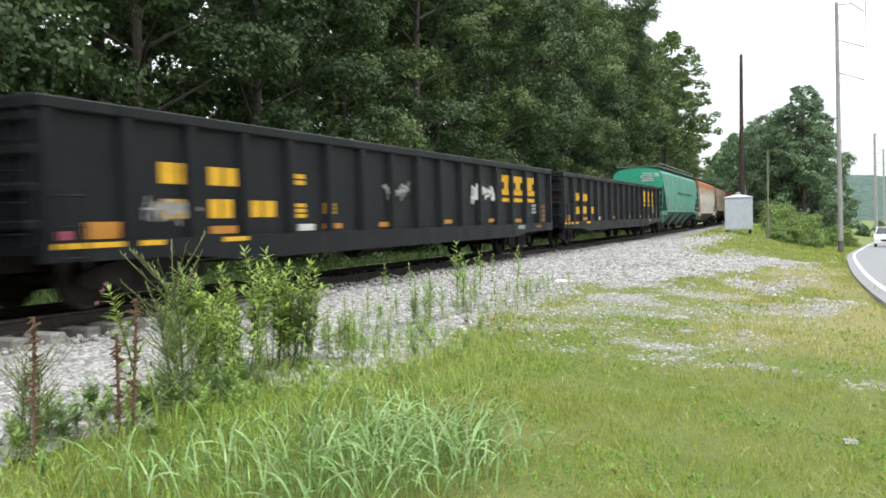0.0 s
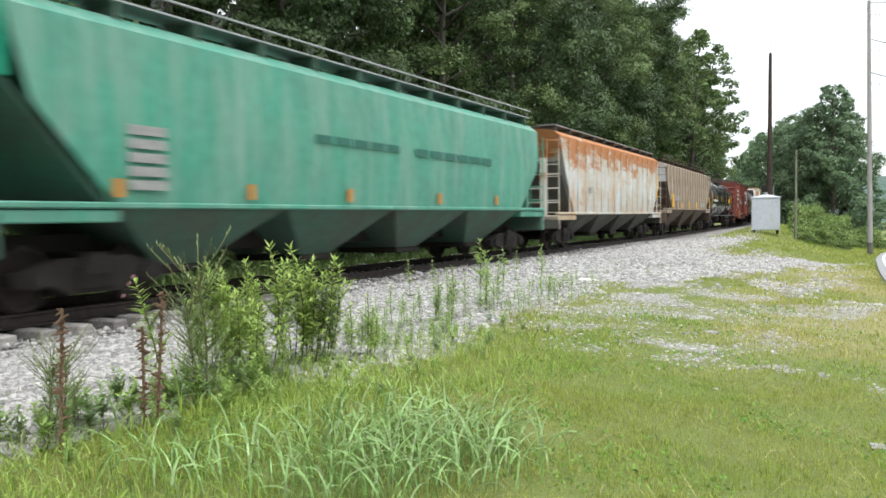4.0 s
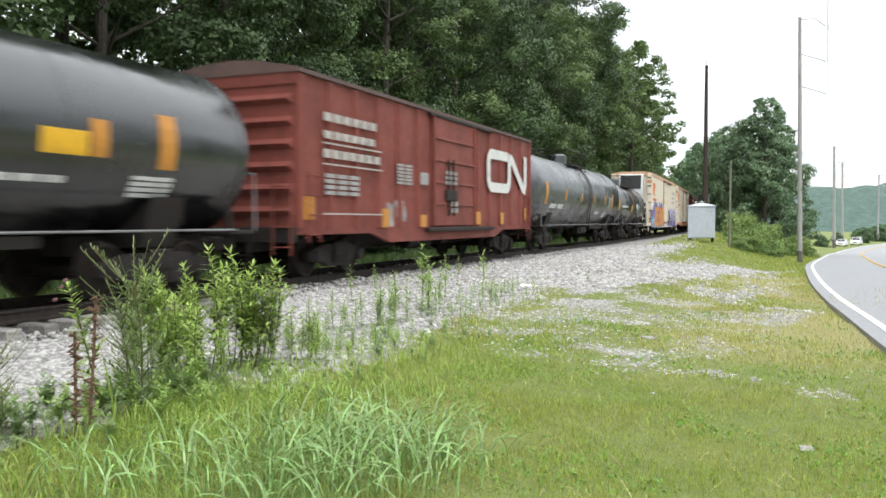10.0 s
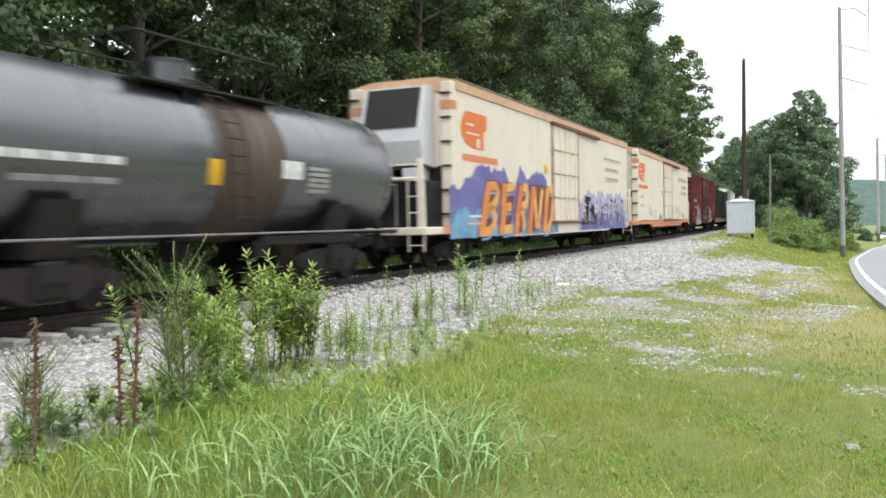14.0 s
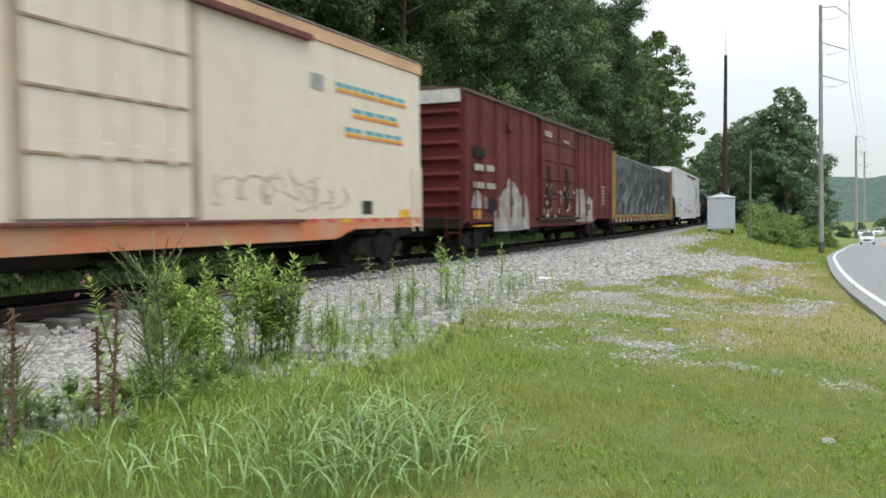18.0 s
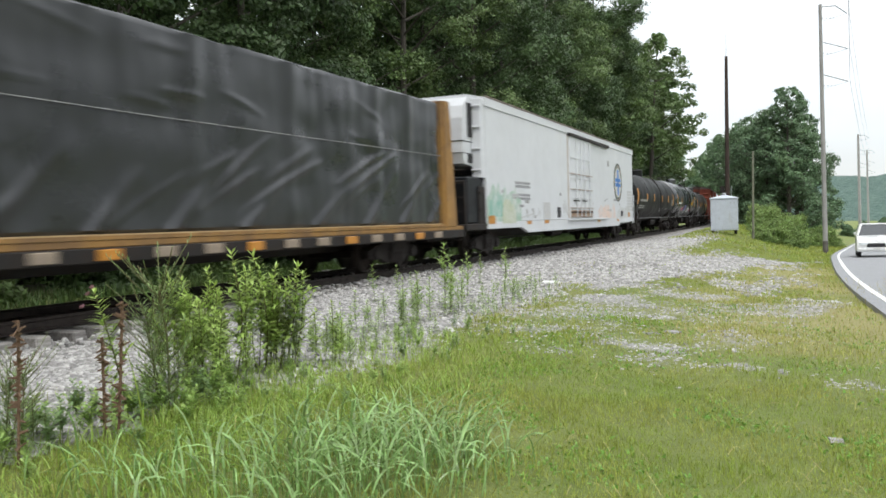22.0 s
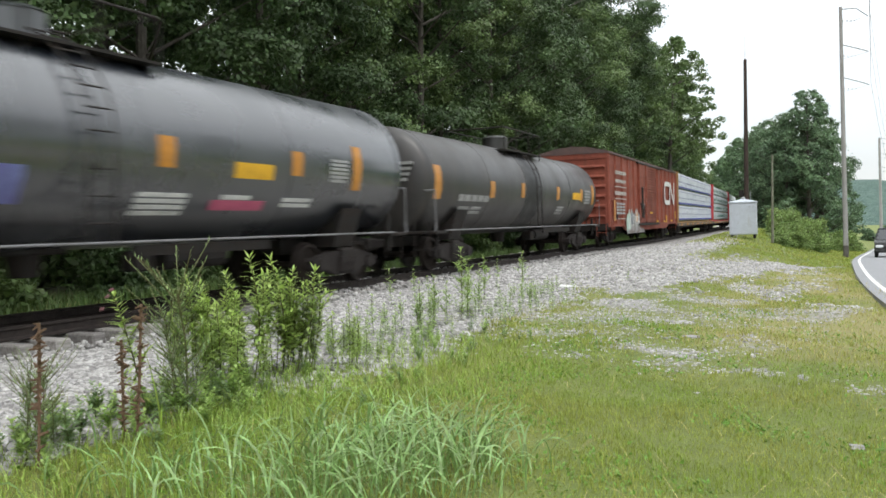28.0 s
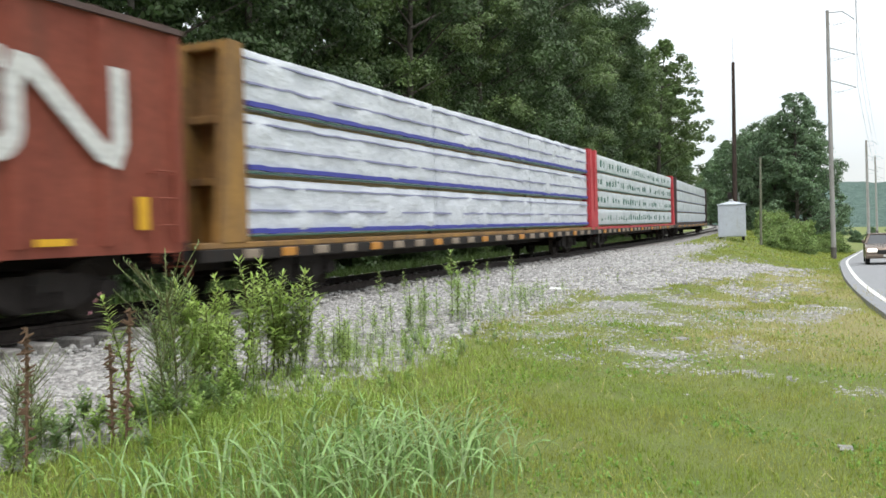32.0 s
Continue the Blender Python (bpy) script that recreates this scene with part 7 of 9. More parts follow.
for z in (3.62, 3.2, 2.8):
    rows_of_bars(re1, 7.4 + 0.3 * (z < 3.5), 10.6 - 0.5 * (z < 3.5), z, z + 0.13, 1, DIM_WHITE, -1.472, 9)
    mark(re1, 7.5, 10.0, z - 0.05, z - 0.01, FAINT_RED, -1.473, "lettering")
mark(re1, -9.0, -8.2, 0.86, 1.05, RED_SILL, -1.475, "marking", "orange-red corner panel")

re2 = put(reefer(22.9, "cream refrigerator car with orange-red sill and dark scrawls", CREAM, -8.9, 9.75, 4.68, 0.86, fascia=CREAM_TOP, stripe=RED_SILL, door=(0.0, 3.0), shift=-1.3), 192.0, 214.9)
cream_markings(re2)
for x0, x1, z, n in ((7.24, 8.9, 3.55, 5), (8.95, 10.3, 3.55, 3), (7.86, 9.9, 3.1, 4), (7.58, 8.3, 2.7, 2), (8.4, 10.1, 2.7, 4)):
    rows_of_bars(re2, x0, x1, z + 0.1, z + 0.22, 1, CYAN, -1.472, n)
    mark(re2, x0, x1, z + 0.05, z + 0.09, YELLOW, -1.473, "lettering")
    mark(re2, x0, x1, z, z + 0.045, RED_SILL, -1.473, "lettering")
SCRAWL = mat("faded olive-brown spray lines", (0.4, 0.34, 0.24), (0.58, 0.5, 0.4), 5, 0.9, 0.7)
for seed, (x0, x1, z0, z1) in enumerate(((-5.0, -3.7, 1.1, 1.9), (-3.8, -2.3, 1.0, 1.75), (3.4, 5.2, 1.2, 1.95), (4.8, 6.6, 1.3, 2.0), (6.0, 7.7, 1.1, 1.8))):
    pts = [(x0 + (x1 - x0) * k / 30 + 0.28 * math.cos(k * 0.9) * math.sin(k * 0.31 + seed) + datum(re2), z0 + (z1 - z0) * (0.5 + 0.3 * math.sin(k * 0.62 + seed) + 0.3 * noise.noise((k * 0.45, seed, 3)))) for k in range(31)]
    part("graffiti", ribbon(pts, 0.035, -1.476, -1.468), SCRAWL, re2, "faded brown scrawled line")
cloud(re2, -1.65, -0.65, 1.04, 1.4, G_SKY, -1.472, 31, 0.4, "small turquoise paint smear")
mark(re2, -0.8, -0.37, 2.48, 2.74, YELLOW, -1.474, "marking", "small yellow placard")
mark(re2, 8.22, 8.64, 1.16, 1.44, DARK_HOLE, -1.474, "vent", "small dark louvred vent")
mark(re2, 9.9, 10.4, 1.08, 1.26, YELLOW, -1.474, "marking")
mark(re2, 6.35, 6.78, 3.5, 3.8, DIM_WHITE, -1.474, "marking")
REFLEX_RED = mat("red reflector sheet", (0.55, 0.07, 0.07), (0.45, 0.06, 0.06), 6, 0.5, 0.5)
for k in range(30):
    if not 10 < k < 15:
        mark(re2, -7.6 + 0.6 * k, -7.3 + 0.6 * k, 1.0, 1.07, REFLEX_RED if k % 5 else YELLOW, -1.484, "reflector")

br = put(boxcar(20.4, "dark oxide-red boxcar with double doors and pale graffiti", BROWN_BOX, -9.2, 9.6, 4.52, 0.82, ribs=15, crown=0.12, doors=((-0.9, 1.45, "slide"), (1.5, 3.85, "slide")), roof_mat=ROOF_GREY, shift=-1.29), 214.9, 235.3)
part("end_cap", Shape().box(-9.27, -9.22, -1.4, 1.4, 4.15, 4.5), WHITE, br, "white painted end cap")
cloud(br, -5.6, -2.2, 0.62, 2.05, G_PALE, -1.5, 41, 0.35, "silver graffiti field")
cloud(br, -4.5, -3.5, 1.5, 2.25, G_PALE, -1.497, 42, 0.2, "silver graffiti peak")
cloud(br, 3.9, 5.7, 0.78, 2.16, G_PALE, -1.5, 43, 0.1, "silver graffiti field")
cloud(br, 5.9, 7.1, 0.78, 1.9, G_PALE, -1.5, 44, 0.35, "silver graffiti field")
cloud(br, -7.45, -6.2, 1.3, 1.85, G_PALE, -1.5, 45, 0.4, "faint silver graffiti smear")
mark(br, -4.25, -3.85, 1.4, 1.62, RUST_BAND, -1.52, "plate", "small rusty plate")
mark(br, 6.0, 6.5, 1.3, 1.55, RUST_BAND, -1.52, "plate", "small rusty plate")
cloud(br, -7.25, -6.45, 2.72, 3.1, G_NIGHT, -1.545, 46, 0.3, "black spray patch")
cloud(br, -6.2, -5.5, 1.25, 1.65, G_NIGHT, -1.545, 47, 0.3, "black spray patch")
mark(br, -7.3, -5.9, 0.8, 0.84, YELLOW, -1.49, "reflector")
FLAKED = mat("flaked pale pink paint", (0.3, 0.2, 0.19), (0.2, 0.1, 0.1), 4, 0.8, 0.8)
fl = random.Random(31)
for k in range(34):
    x_, z_ = fl.uniform(-0.8, 3.5), fl.uniform(1.0, 2.15)
    mark(br, x_, x_ + fl.uniform(0.06, 0.3), z_, z_ + fl.uniform(0.04, 0.22), (FLAKED, LETTER, STEEL_DARK)[k % 3], -1.582, "graffiti", "flaked paint mark on the door")
rows_of_bars(br, 8.5, 9.4, 1.5, 2.4, 6, FLAKED, -1.545, 1)
rows_of_bars(br, -7.27, -6.55, 2.32, 2.58, 1, LETTER, -1.545, 3)
rows_of_bars(br, -6.33, -5.66, 2.34, 2.59, 1, LETTER, -1.545, 2)
rows_of_bars(br, -7.36, -6.5, 1.84, 2.08, 1, LETTER, -1.545, 3)
rows_of_bars(br, -6.3, -5.59, 1.84, 2.08, 1, LETTER, -1.545, 4)
rows_of_bars(br, -0.5, 0.6, 3.85, 4.05, 3, LETTER, -1.578, 1)
rows_of_bars(br, 1.95, 2.95, 3.8, 3.9, 2, LETTER, -1.578, 1)
mark(br, -7.42, -6.82, 1.02, 1.26, ORANGE, -1.545, "reflector", "orange reflector panel")
for x in (-4.4, 7.4):
    mark(br, x, x + 0.45, 3.7, 3.95, BROWN_BOX, -1.56, "plate")

tarp_car = put(centerbeam(23.0, "yellow-brown bulkhead flatcar with lumber under black sheeting", CB_YELLOW, -10.75, 10.75, "tarp", 4.15), 235.3, 258.3)
part("tarpaulin", puckered(-10.62, 10.62, 1.06, 4.08, -1.36, 61, 420, 60, 0.035, 0.07, 1.22), TARP, tarp_car, "black plastic sheeting stretched over lumber with diagonal folds", True)
part("far_load", Shape().box(-10.62, 10.62, 0.12, 1.36, 1.06, 4.08, 0.05), TARP, tarp_car)
part("strap", Shape().tube([(-10.62, -1.42, 2.75), (0.5, -1.41, 2.72), (10.62, -1.42, 2.75)], 0.006, 5), DIM_WHITE, tarp_car, "thin pale strap")
part("dunnage", Shape().box(-10.62, 10.62, -1.4, -0.2, 0.985, 1.06), LUMBER, tarp_car)
part("sill_plate", Shape().box(-10.7, 10.7, -1.455, -1.44, 0.99, 1.04), CB_YELLOW, tarp_car)

GRIME_LIGHT = mat("faint grey stencil paint", (0.5, 0.5, 0.5), (0.56, 0.56, 0.56), 5, 0.7, 0.7)
FADED_BLACK = mat("faded black lettering paint", (0.22, 0.22, 0.23), (0.4, 0.4, 0.41), 9, 0.8, 0.7)
wr = put(reefer(25.4, "white refrigerator car with round blue emblem and graffiti", WHITE_CAR, -10.5, 11.9, 4.6, 0.86, fascia=WHITE_CAR, door=(-0.75, 2.95), dark_platform=True, shift=-0.62), 258.3, 283.7)
rows_of_bars(wr, -7.27, -5.7, 2.1, 2.33, 2, FADED_BLACK, -1.473, 6)
rows_of_bars(wr, -7.1, -5.7, 1.72, 1.95, 2, FADED_BLACK, -1.473, 6)
cloud(wr, -9.9, -6.75, 0.95, 2.15, G_GREEN, -1.474, 51, 0.3, "faded green graffiti field", 2.2)
cloud(wr, -9.7, -8.5, 1.2, 1.95, mat("turquoise green spray paint", (0.2, 0.42, 0.34), (0.55, 0.6, 0.58), 2.4, 1.0, 0.6), -1.48, 54, 0.5, "turquoise graffiti shading", 3.0)
cloud(wr, -8.6, -7.3, 1.0, 1.75, mat("pale olive spray paint", (0.46, 0.5, 0.36), (0.58, 0.6, 0.55), 2.4, 1.0, 0.6), -1.485, 55, 0.5, "pale olive graffiti shading", 3.0)
cloud(wr, 4.3, 8.3, 0.8, 1.75, mat("faint peach spray paint", (0.66, 0.5, 0.43), (0.61, 0.6, 0.6), 1.8, 1.0, 0.6), -1.474, 52, 0.35, "faint peach graffiti field", 1.8)
cloud(wr, 8.4, 11.6, 0.8, 1.7, mat("pale grey spray paint", (0.5, 0.51, 0.5), (0.61, 0.62, 0.63), 2.5, 1.0, 0.6), -1.474, 53, 0.5, "pale grey graffiti field", 2.0)
for seed, (x0, x1, z0, z1) in enumerate(((2.55, 3.4, 1.35, 1.85), (8.6, 10.4, 0.9, 1.6), (9.8, 11.4, 0.95, 1.7), (-1.6, -0.9, 1.2, 1.8), (-6.6, -4.6, 1.1, 1.5))):
    pts = [(x0 + (x1 - x0) * k / 30 + 0.28 * math.cos(k * 0.9) * math.sin(k * 0.31 + seed) + datum(wr), z0 + (z1 - z0) * (0.5 + 0.3 * math.sin(k * 0.62 + seed) + 0.3 * noise.noise((k * 0.45, seed, 3)))) for k in range(31)]
    part("graffiti", ribbon(pts, 0.03, -1.482, -1.47), GRIME_LIGHT, wr, "grey scrawled line")
mark(wr, 9.18, 9.62, 1.14, 1.4, DARK_HOLE, -1.496, "vent", "small dark louvred vent")
rows_of_bars(wr, 11.0, 12.3, 1.4, 2.45, 7, GRIME_LIGHT, -1.474, 3)
cx, cz = 8.04, 2.77
ring = [(cx + 0.98 * math.cos(2 * math.pi * i / 36), cz + 0.93 * math.sin(2 * math.pi * i / 36)) for i in range(36)]
part("emblem", Shape().prism(ring, -1.477, -1.46, "y"), mat("dark green emblem paint", (0.05, 0.08, 0.065), (0.1, 0.13, 0.11), 4, 0.7, 0.6), wr, "round emblem with dark green ring")
part("emblem", Shape().prism([(cx + 0.76 * (a - cx) / 0.98, cz + 0.72 * (b - cz) / 0.93) for a, b in ring], -1.48, -1.46, "y"), mat("tan and cream emblem paint", (0.5, 0.49, 0.42), (0.62, 0.62, 0.6), 5, 0.9, 0.6), wr)
for k in range(26):
    g = 2 * math.pi * k / 26
    part("emblem", Shape().box(cx + 0.86 * math.cos(g) - 0.035, cx + 0.86 * math.cos(g) + 0.035, -1.4795, -1.47, cz + 0.82 * math.sin(g) - 0.045, cz + 0.82 * math.sin(g) + 0.045), FAINT_RED if k % 2 else DIM_WHITE, wr)
LIGHT_BLUE = mat("bright blue emblem paint", (0.05, 0.2, 0.6), (0.07, 0.22, 0.5), 4, 0.5, 0.5)
part("emblem", Shape().box(cx - 0.16, cx + 0.16, -1.484, -1.46, cz - 0.62, cz + 0.62).box(cx - 0.62, cx + 0.62, -1.484, -1.46, cz + 0.03, cz + 0.2).box(cx - 0.62, cx + 0.62, -1.484, -1.46, cz - 0.2, cz - 0.03), LIGHT_BLUE, wr, "bright blue cross of the emblem")
for x0, x1, z0, z1 in ((-9.8, -9.25, 1.0, 1.24), (-6.16, -5.7, 0.95, 1.06), (-4.15, -3.6, 0.95, 1.06), (11.1, 11.5, 1.1, 1.32), (4.1, 4.6, 0.9, 1.0), (8.3, 8.7, 0.9, 1.0)):
    mark(wr, x0, x1, z0, z1, ORANGE, -1.486, "reflector", "orange reflector panel")
mark(wr, -2.43, -1.98, 1.14, 1.52, DARK_HOLE, -1.474, "vent", "small dark louvred vent")
mark(wr, -4.2, -3.4, 1.08, 1.68, GRIME_LIGHT, -1.474, "hatch", "stained small hatch")
gr = random.Random(77)
GRIME = mat("grey scuffed paint", (0.4, 0.4, 0.41), (0.5, 0.5, 0.5), 6, 0.8, 0.7)
for k in range(26):
    gx_, gz_ = gr.uniform(-9.2, 10.8), gr.uniform(1.08, 1.95)
    if not -1.4 < gx_ < 2.6:
        mark(wr, gx_, gx_ + gr.uniform(0.1, 0.7), gz_, gz_ + gr.uniform(0.03, 0.12), (GRIME, FADED_BLACK, DIM_WHITE)[k % 3], -1.475, "stencil", "small faded stencil")
mark(wr, 6.35, 6.66, 3.45, 3.71, DIM_WHITE, -1.474, "hatch")

t4, R, Z = tank_car(18.4, "long dull black tank car with orange reflectors", TANK_MATT, 1.45, 2.25, cage=False, shift=-0.77)
put(t4, 283.7, 302.1)
for x0, x1, z0, z1 in ((-7.44, -7.05, 1.8, 2.65), (-4.18, -3.85, 2.02, 2.45), (-1.35, -1.02, 2.02, 2.45), (2.29, 2.62, 2.02, 2.45), (5.17, 5.5, 2.02, 2.45), (7.85, 8.2, 1.8, 2.6)):
    tank_mark(t4, R, Z, x0, x1, z0, z1, ORANGE, "reflector", "orange reflector strip")
tank_rows(t4, R, Z, -6.4, -3.9, 1.92, 2.12, 1, DIM_WHITE, 6)
tank_rows(t4, R, Z, -6.4, -4.5, 1.56, 1.76, 2, DIM_WHITE, 2)
tank_rows(t4, R, Z, 2.1, 3.2, 1.4, 1.65, 4, DIM_WHITE)
tank_rows(t4, R, Z, 4.9, 5.6, 1.5, 1.62, 2, DIM_WHITE)
tank_rows(t4, R, Z, 7.1, 7.8, 1.8, 2.2, 4, DIM_WHITE)

t5, R, Z = tank_car(18.3, "dusty grey tank car with yellow placard and paint tags", TANK_GREY, 1.44, 2.34, shift=-1.0)
put(t5, 302.1, 320.4)
for x0, x1, z0, z1 in ((-7.2, -6.9, 1.9, 2.7), (-4.2, -3.9, 2.04, 2.45), (2.11, 2.43, 2.04, 2.48), (5.28, 5.58, 2.05, 2.47), (7.3, 7.6, 1.85, 2.7)):
    tank_mark(t5, R, Z, x0, x1, z0, z1, ORANGE, "reflector", "orange reflector strip")
tank_mark(t5, R, Z, 3.77, 4.75, 1.95, 2.2, YELLOW, "placard", "yellow placard")
tank_rows(t5, R, Z, 1.84, 3.0, 1.36, 1.7, 4, WHITE)
tank_mark(t5, R, Z, 3.4, 4.7, 1.45, 1.6, G_PINK, "graffiti", "pink paint tag")
tank_rows(t5, R, Z, 3.6, 4.4, 1.6, 1.7, 1, WHITE)
tank_rows(t5, R, Z, 5.2, 6.2, 1.5, 1.68, 2, WHITE)
tank_rows(t5, R, Z, 6.5, 7.2, 1.97, 2.42, 6, DIM_WHITE)
tank_rows(t5, R, Z, -6.0, -3.6, 1.95, 2.15, 1, WHITE, 6)
tank_mark(t5, R, Z, -1.2, 0.0, 1.5, 1.95, G_BLUE, "graffiti", "violet paint tag")
tank_mark(t5, R, Z, -3.0, -1.9, 1.5, 1.72, G_PINK, "graffiti", "pink paint tag")

t6, R, Z = tank_car(17.1, "dull brown-black tank car", TANK_DULL, 1.36, 2.2, band=(-0.2, 1.3, mat("darker tank band", (0.02, 0.02, 0.021), (0.03, 0.03, 0.03), 2, 0.5, 0.5)), shift=-0.66)
put(t6, 320.4, 337.5)
for x0, x1, z0, z1 in ((-6.91, -6.54, 1.76, 2.57), (-3.27, -2.95, 1.85, 2.31), (-0.66, -0.4, 1.9, 2.35), (3.0, 3.3, 1.9, 2.35), (6.0, 6.3, 1.9, 2.35), (7.7, 8.0, 1.8, 2.55)):
    tank_mark(t6, R, Z, x0, x1, z0, z1, ORANGE, "reflector", "orange reflector strip")
tank_rows(t6, R, Z, -5.4, -3.3, 1.7, 1.95, 1, DIM_WHITE, 5)
tank_rows(t6, R, Z, -5.3, -3.6, 1.4, 1.62, 2, DIM_WHITE, 2)
tank_mark(t6, R, Z, 5.0, 6.0, 1.95, 2.2, YELLOW, "placard", "yellow placard")
tank_rows(t6, R, Z, 6.6, 7.5, 1.8, 2.35, 5, DIM_WHITE)
tank_rows(t6, R, Z, 3.3, 4.2, 1.4, 1.7, 3, DIM_WHITE)

cn2 = put(boxcar(20.35, "orange-brown boxcar with double doors and white emblem", RED_BOX2, -9.45, 9.45, 4.08, 0.78, ribs=14, crown=0.26, doors=((-2.63, -0.85, "slide"), (-0.75, 2.13, "louvre")), roof_mat=ROOF_GREY, shift=-0.3), 337.5, 357.85)
looped_emblem(cn2, 5.0, 8.66, 2.0, 3.34, -1.54)
rows_of_bars(cn2, -7.94, -5.7, 3.14, 3.36, 1, LETTER, -1.537, 6)
rows_of_bars(cn2, -7.94, -5.74, 2.78, 2.98, 1, LETTER, -1.537, 6)
mark(cn2, -8.05, -5.65, 2.6, 2.64, LETTER, -1.537, "lettering")
rows_of_bars(cn2, -8.06, -5.68, 2.24, 2.46, 1, LETTER, -1.537, 7)
mark(cn2, -8.08, -5.69, 2.08, 2.12, LETTER, -1.537, "lettering")
mark(cn2, -8.0, -5.7, 1.2, 1.23, LETTER, -1.537, "lettering")
rows_of_bars(cn2, -7.8, -5.9, 1.4, 1.95, 4, DIM_WHITE, -1.537, 3)
mark(cn2, -8.36, -8.03, 1.14, 2.02, ORANGE, -1.537, "reflector", "orange reflector panel")
for x0, x1, z0, z1, y in ((2.2, 2.36, 1.0, 1.42, -1.537), (2.36, 2.78, 1.0, 1.1, -1.537), (5.5, 5.74, 0.97, 1.4, -1.537), (4.72, 5.12, 0.99, 1.08, -1.537), (7.18, 7.68, 1.02, 1.11, -1.537), (8.8, 9.0, 1.2, 1.65, -1.537), (0.06, 0.64, 1.46, 1.55, -1.6)):
    mark(cn2, x0, x1, z0, z1, YELLOW, y, "reflector", "yellow reflector panel")
cloud(cn2, -5.75, -2.6, 0.62, 1.7, G_PALE, -1.545, 71, 0.3, "pale grey graffiti field", 2.0)
cloud(cn2, -5.8, -4.9, 0.7, 1.5, G_GREEN, -1.55, 72, 0.4, "pale green graffiti shading", 2.0)
cloud(cn2, -4.8, -4.2, 0.95, 1.55, mat("slate spray paint", (0.12, 0.14, 0.16), (0.2, 0.21, 0.22), 3, 0.8, 0.6), -1.555, 73, 0.3, "slate graffiti shading", 2.5)
cloud(cn2, -3.65, -3.2, 1.05, 1.56, ORANGE, -1.555, 74, 0.2, "orange graffiti fleck")
cloud(cn2, -5.4, -1.2, 0.52, 0.8, G_PALE, -1.5, 75, 0.5, "pale graffiti on the sill", 2.0)
tag_strokes(cn2, -5.3, -3.0, 0.85, 1.6, WHITE, -1.56, 110, 7, "white graffiti highlights")
fl = random.Random(33)
for k in range(22):
    x_, z_ = fl.uniform(-2.6, -1.0), fl.uniform(0.95, 2.0)
    mark(cn2, x_, x_ + fl.uniform(0.06, 0.3), z_, z_ + fl.uniform(0.04, 0.2), (STEEL_DARK, FLAKED, G_NIGHT)[k % 3], -1.583, "graffiti", "flaked dark paint mark on the door")
mark(cn2, -7.9, -7.6, 1.2, 1.42, G_NIGHT, -1.538, "marking", "black stencil box")

l1 = put(centerbeam(24.05, "yellow-brown bulkhead flatcar loaded with white-wrapped lumber", CB_YELLOW, -11.2, 11.35, "wrap", 4.2, far_paint=CB_RED), 357.85, 381.9)
lumber_load(l1, -11.1, 11.25, 0.99, 4.16, WRAP, "blue", 1, 3)
l2 = put(centerbeam(24.7, "red bulkhead flatcar loaded with white-wrapped lumber", CB_RED, -11.65, 11.0, "wrap", 4.2), 381.9, 406.6)
lumber_load(l2, -11.5, 10.9, 0.99, 4.1, WRAP2, "green", 2)
l3 = put(centerbeam(25.6, "dark brown bulkhead flatcar loaded with grey-wrapped lumber", CB_DARK, -11.9, 11.8, "wrap", 4.2), 406.6, 432.2)
lumber_load(l3, -11.7, 11.7, 0.99, 4.1, WRAP2, "plain", 3)

# ---- vegetation and stones by the line ----
GRASS_BLADE = mat("green grass blades", (0.275, 0.36, 0.06), (0.41, 0.4, 0.11), 0.6, 0.9, 0.5, bump=0, trans=0.4, island=0.3)
GRASS_LUSH = mat("lush broad grass blades", (0.33, 0.45, 0.09), (0.27, 0.37, 0.06), 0.9, 0.7, 0.45, bump=0, trans=0.3, island=0.3)
GRASS_DRY = mat("straw-coloured grass", (0.48, 0.42, 0.18), (0.36, 0.33, 0.12), 0.8, 0.7, 0.7, bump=0, trans=0.2, island=0.3)
GRASS_BROAD = mat("rank green blades", (0.24, 0.35, 0.06), (0.32, 0.4, 0.11), 1.0, 0.7, 0.4, bump=0, trans=0.35, island=0.35)
WEED_LEAF = mat("weed leaves", (0.38, 0.52, 0.16), (0.27, 0.4, 0.11), 1.5, 0.8, 0.45, bump=0, trans=0.45, island=0.3)
WEED_DARK = mat("dull weed leaves", (0.25, 0.36, 0.15), (0.18, 0.27, 0.11), 1.5, 0.8, 0.5, bump=0, trans=0.35, island=0.25)
WEED_STEM = mat("reddish weed stems", (0.13, 0.16, 0.06), (0.14, 0.09, 0.045), 6, 0.8, 0.7, bump=0)
DRY_STEM = mat("dead brown stalks", (0.16, 0.1, 0.06), (0.1, 0.06, 0.04), 6, 0.8, 0.85)
STONE_MAT = mat("grey ballast stones", (0.43, 0.42, 0.405), (0.24, 0.23, 0.22), 9, 0.8, 0.9, bump=0.4, bump_scale=60, island=0.38)
STONE_PIECE = mat("loose ballast stone", (0.42, 0.41, 0.4), (0.28, 0.27, 0.26), 14, 0.8, 0.9, bump=0.5, bump_scale=60, random_value=0.35)


